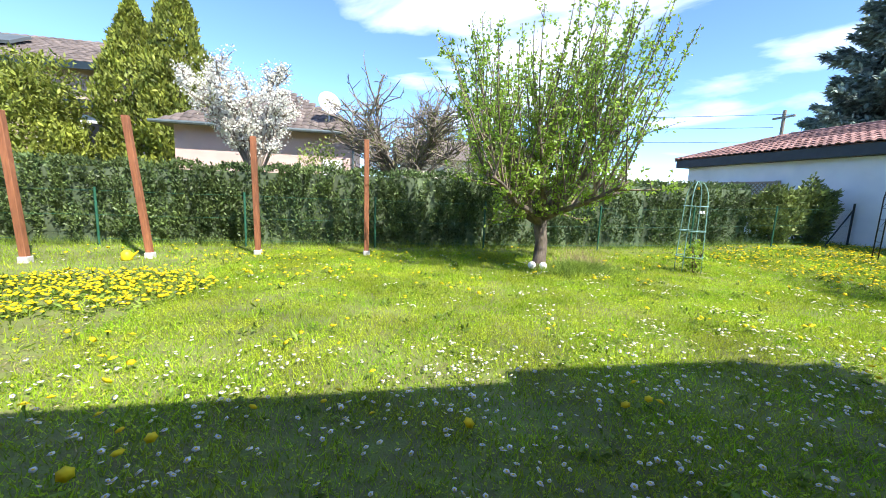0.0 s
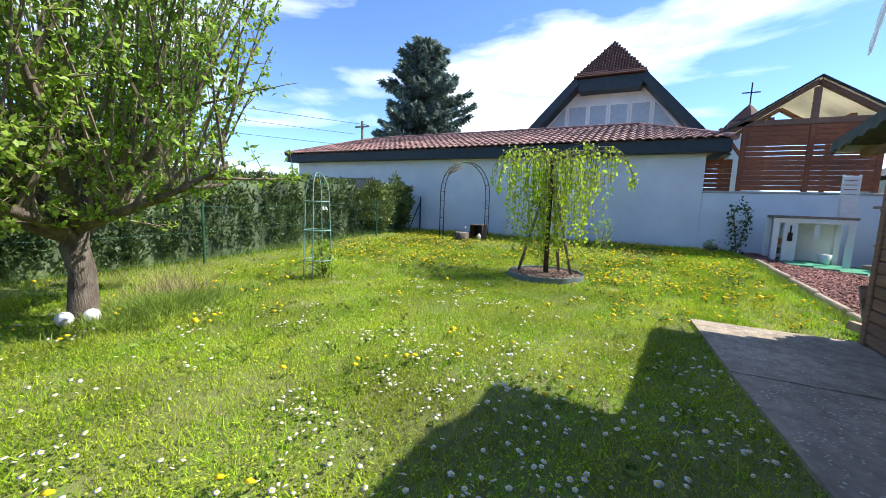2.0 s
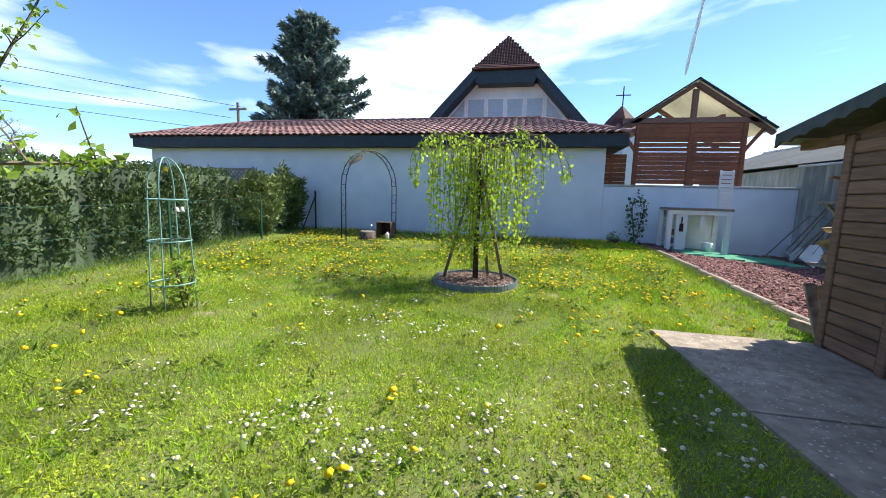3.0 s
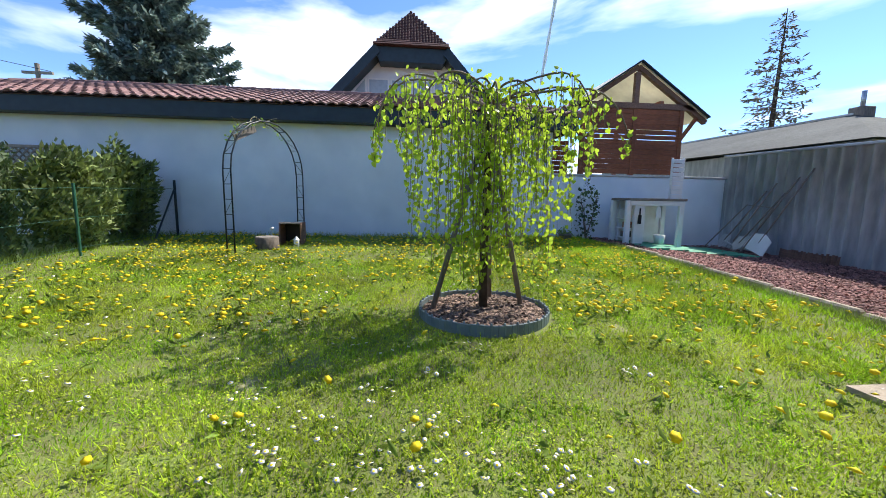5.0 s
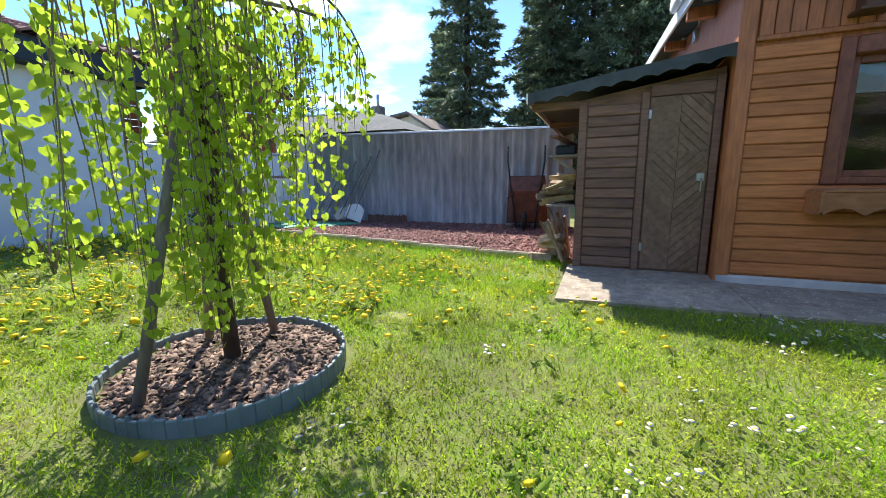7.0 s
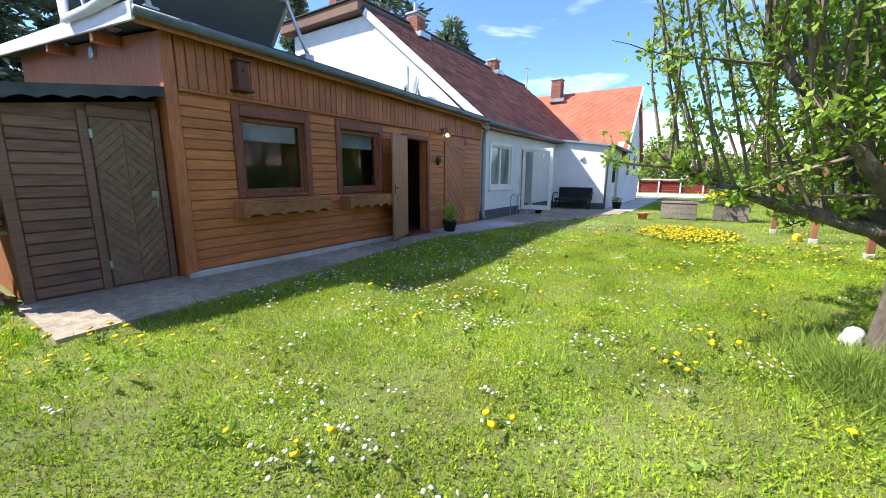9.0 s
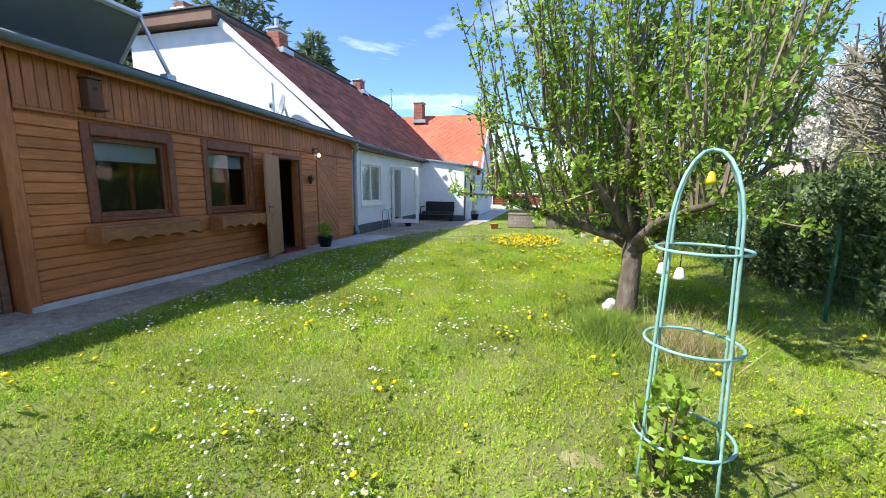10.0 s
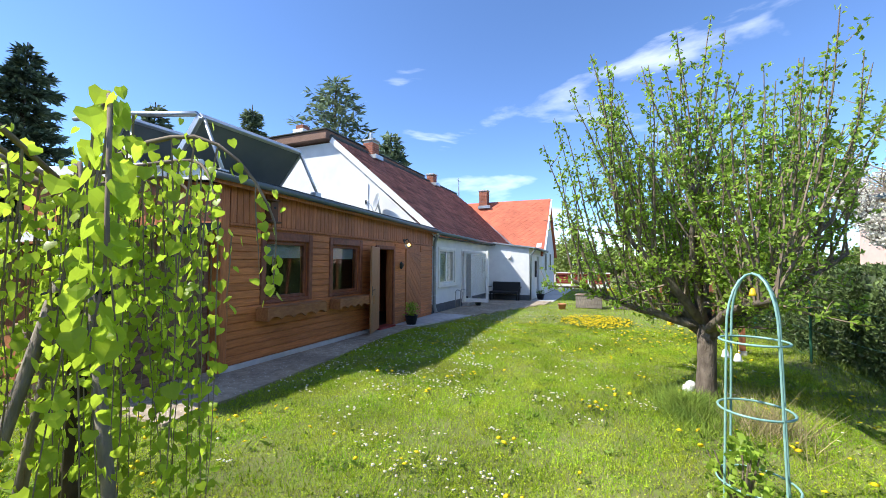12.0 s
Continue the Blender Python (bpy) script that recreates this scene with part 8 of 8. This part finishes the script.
def grass():
    x, y = lawn_points(520000, -2.5, 9.5, 1.8, 9.0)
    blades("grass", x, y, 0.034, 0.0027, M_BLADE, "short green mown lawn grass")
    x, y = lawn_points(150000, -16, 12.44, 1.8, 10.1)
    blades("grass", x, y, 0.055, 0.0045, M_BLADE, "green lawn grass of the outer garden")
    x, y = lawn_points(40000, 5.7, 12.44, 0.7, 2.4)
    blades("grass", x, y, 0.055, 0.004, M_BLADE, "green lawn grass by the bark path")
    # clover and small weeds between the blades
    x, y = lawn_points(340000, -3.0, 11.5, 1.8, 9.4, 1.8)
    flat_leaves("clover", x, y, 0.0125, M_CLOVER, "small clover and weed leaves in the lawn", "clover")
    # straw of last year in patches
    n = 110000
    x, y = RNG.uniform(-3, 10, n), RNG.uniform(2, 9, n)
    w = np.sin(x * 3.1 + 2 * np.sin(y * 2.3)) * np.sin(y * 3.7 + 1.5 * np.sin(x * 1.9)) + 0.7 * np.sin(x * 11 + y * 5) * np.sin(y * 9 - x * 4)
    keep = on_lawn(x, y) & (w > 0.38)
    blades("straw", x[keep], y[keep], 0.026, 0.0028, M_DRY, "short straw-coloured dead grass in the lawn", lean=1.1)
    # flat rosettes of broad leaves
    n = 420
    cx, cy = lawn_points(n, -2, 10.5, 2.2, 9.2)
    k = np.repeat(np.arange(len(cx)), 9)
    px, py = cx[k] + RNG.normal(0, 0.03, len(k)), cy[k] + RNG.normal(0, 0.03, len(k))
    tagged(leaves(np.stack([px, py, ground_zs(px, py) + 0.03], 1), 0.05, M_LONG, "weed_rosettes", aspect=0.45), "flat rosettes of broad-leaved weeds", "weeds", kind="stuff")
    # unmown tuft round the apple tree, edge of the hedge and the obelisk
    n = 5200
    a, r = RNG.uniform(0, 6.28, n), np.abs(RNG.normal(0, 0.55, n)) * (1 + 0.25 * np.sin(RNG.uniform(0, 6.28, n)))
    blades("long_grass", 2.95 + 1.0 * r * np.cos(a), 7.15 + 0.6 * r * np.sin(a), 0.13 * (1.25 - 0.5 * np.minimum(r, 1.2)), 0.005, M_LONG, "unmown long grass at the foot of the apple tree", lean=0.75)
    n = 520
    blades("dry_grass", RNG.normal(3.35, 0.25, n), RNG.normal(7.75, 0.17, n), 0.3, 0.0035, M_DRY, "straw-coloured dry grass tuft by the apple tree", lean=0.55)
    n = 9000
    x = RNG.uniform(-12, 12.3, n)
    blades("long_grass", x, 9.72 + 0.045 * x - np.abs(RNG.normal(0, 0.16, n)), 0.15, 0.0035, M_LONG, "taller grass along the foot of the hedge", lean=0.45)
    n = 3000
    blades("long_grass", 12.42 - np.abs(RNG.normal(0, 0.09, n)), RNG.uniform(0.8, 10.5, n), 0.11, 0.0035, M_LONG, "taller grass along the foot of the garage wall", lean=0.4)
    n = 2500
    x = RNG.uniform(5.8, 11, n)
    blades("long_grass", x, KERB(x) + 0.04 + np.abs(RNG.normal(0, 0.05, n)), 0.1, 0.003, M_LONG, "taller grass along the stone kerb", lean=0.4)


def flower_heads(name, x, y, h, r, sides, dome, mat, label, category, two=None):
    n = len(x)
    z = ground_zs(x, y) + h
    a = 2 * np.pi * np.arange(sides) / sides
    rad = np.where(np.arange(sides) % 2, 1.0, 0.82)
    tv = np.concatenate([[(0, 0, dome)], np.stack([rad * np.cos(a), rad * np.sin(a), np.zeros(sides)], 1), [(0, 0, -dome * 0.4)]])
    tf = np.array([(0, 1 + i, 1 + (i + 1) % sides) for i in range(sides)] + [(sides + 1, 1 + (i + 1) % sides, 1 + i) for i in range(sides)])
    rots = np.array([turn_z(p, q, w) for p, q, w in zip(RNG.uniform(0, 6.28, n), RNG.normal(0, 0.3, n), RNG.normal(0, 0.3, n))])
    size = r * RNG.uniform(0.7, 1.3, n)
    ob = stamp(name, tv, tf, rots, np.stack([x, y, z], 1), size, mat, None, label)
    return tagged(ob, label, category, kind="stuff"), rots, np.stack([x, y, z], 1), size


def flowers():
    def clumped(n, x0, x1, y0, y1, clumps, sd):
        cx, cy = RNG.uniform(x0, x1, clumps), RNG.uniform(y0, y1, clumps)
        k = RNG.integers(0, clumps, n)
        x, y = cx[k] + RNG.normal(0, sd, n), cy[k] + RNG.normal(0, sd, n)
        ok = on_lawn(x, y) & (y < 9.6)
        return x[ok], y[ok]

    xs, ys = [], []
    for args in ((700, -5, 6, 2.0, 8.5, 90, 0.09), (1500, -4, 4.2, 2.0, 4.2, 200, 0.2), (260, 6, 11.5, 3, 9, 80, 0.15), (450, 1.0, 6.5, 3.5, 7.0, 55, 0.07)):
        x, y = clumped(*args)
        xs.append(x)
        ys.append(y)
    x, y = np.concatenate(xs), np.concatenate(ys)
    _, rots, p, size = flower_heads("daisies", x, y, 0.042, 0.0145, 10, 0.12, M_DAISY, "small white daisies scattered through the lawn", "daisies")
    tv = np.array([(0, 0, 0.3), (0.36, 0, 0.12), (0.11, 0.34, 0.12), (-0.29, 0.21, 0.12), (-0.29, -0.21, 0.12), (0.11, -0.34, 0.12)])
    tf = np.array([(0, 1, 2), (0, 2, 3), (0, 3, 4), (0, 4, 5), (0, 5, 1)])
    tagged(stamp("daisy_eyes", tv, tf, rots, p, size, M_DANDY), "yellow eyes of the daisies", "daisies", kind="stuff")
    xs, ys = [], []
    n = 620
    a, r = RNG.uniform(0, 6.28, n), RNG.uniform(0, 1, n) ** 0.6
    xs.append(-3.35 + 1.3 * r * np.cos(a)), ys.append(6.0 + 0.95 * r * np.sin(a))
    for args in ((240, -6, 6.5, 3.0, 9.2, 150, 0.12), (1900, 6.6, 12.3, 1.2, 9.3, 460, 0.25), (90, 5.2, 7.2, 0.9, 3.6, 40, 0.12), (90, -3, 0, 6.5, 8.2, 40, 0.2)):
        x, y = clumped(*args)
        xs.append(x)
        ys.append(y)
    x, y = np.concatenate(xs), np.concatenate(ys)
    flower_heads("dandelions", x, y, 0.078, 0.025, 12, 0.5, M_DANDY, "bright yellow dandelions in the lawn", "dandelions")
    blades("dandelion_stalks", x, y, 0.08, 0.002, M_LONG, "stalks of the dandelions", lean=0.02)
    k = np.repeat(np.arange(len(x)), 3)
    px, py = x[k] + RNG.normal(0, 0.03, len(k)), y[k] + RNG.normal(0, 0.03, len(k))
    tagged(leaves(np.stack([px, py, ground_zs(px, py) + 0.015], 1), 0.085, M_LONG, "dandelion_leaves", aspect=0.25), "dark toothed rosettes of the dandelions", "dandelions", kind="stuff")


def lichen():
    """Pale crusts on the old concrete of the path."""
    n = 1100
    x = RNG.uniform(1.4, 5.6, n)
    y = 1.42 + (np.interp(x, EDGE_X, EDGE_Y) - 1.46) * RNG.uniform(0, 1, n)
    a = np.arange(6) * math.pi / 3
    tv = np.concatenate([[(0, 0, 0.12)], np.stack([np.cos(a) * np.array([1, 0.7, 1.1, 0.8, 1, 0.75]), np.sin(a) * np.array([0.9, 1, 0.7, 1.1, 0.8, 1]), np.zeros(6)], 1)])
    tf = np.array([(0, 1 + i, 1 + (i + 1) % 6) for i in range(6)])
    rots = np.array([turn_z(w) for w in RNG.uniform(0, 6.28, n)])
    ob = stamp("lichen", tv, tf, rots, np.stack([x, y, np.full(n, 0.0365)], 1), RNG.uniform(0.003, 0.011, n), M_LICHEN)
    tagged(ob, "pale lichen crusts spotting the old concrete slabs", "lichen", kind="stuff")


lichen()
bare_patches()
grass()
flowers()
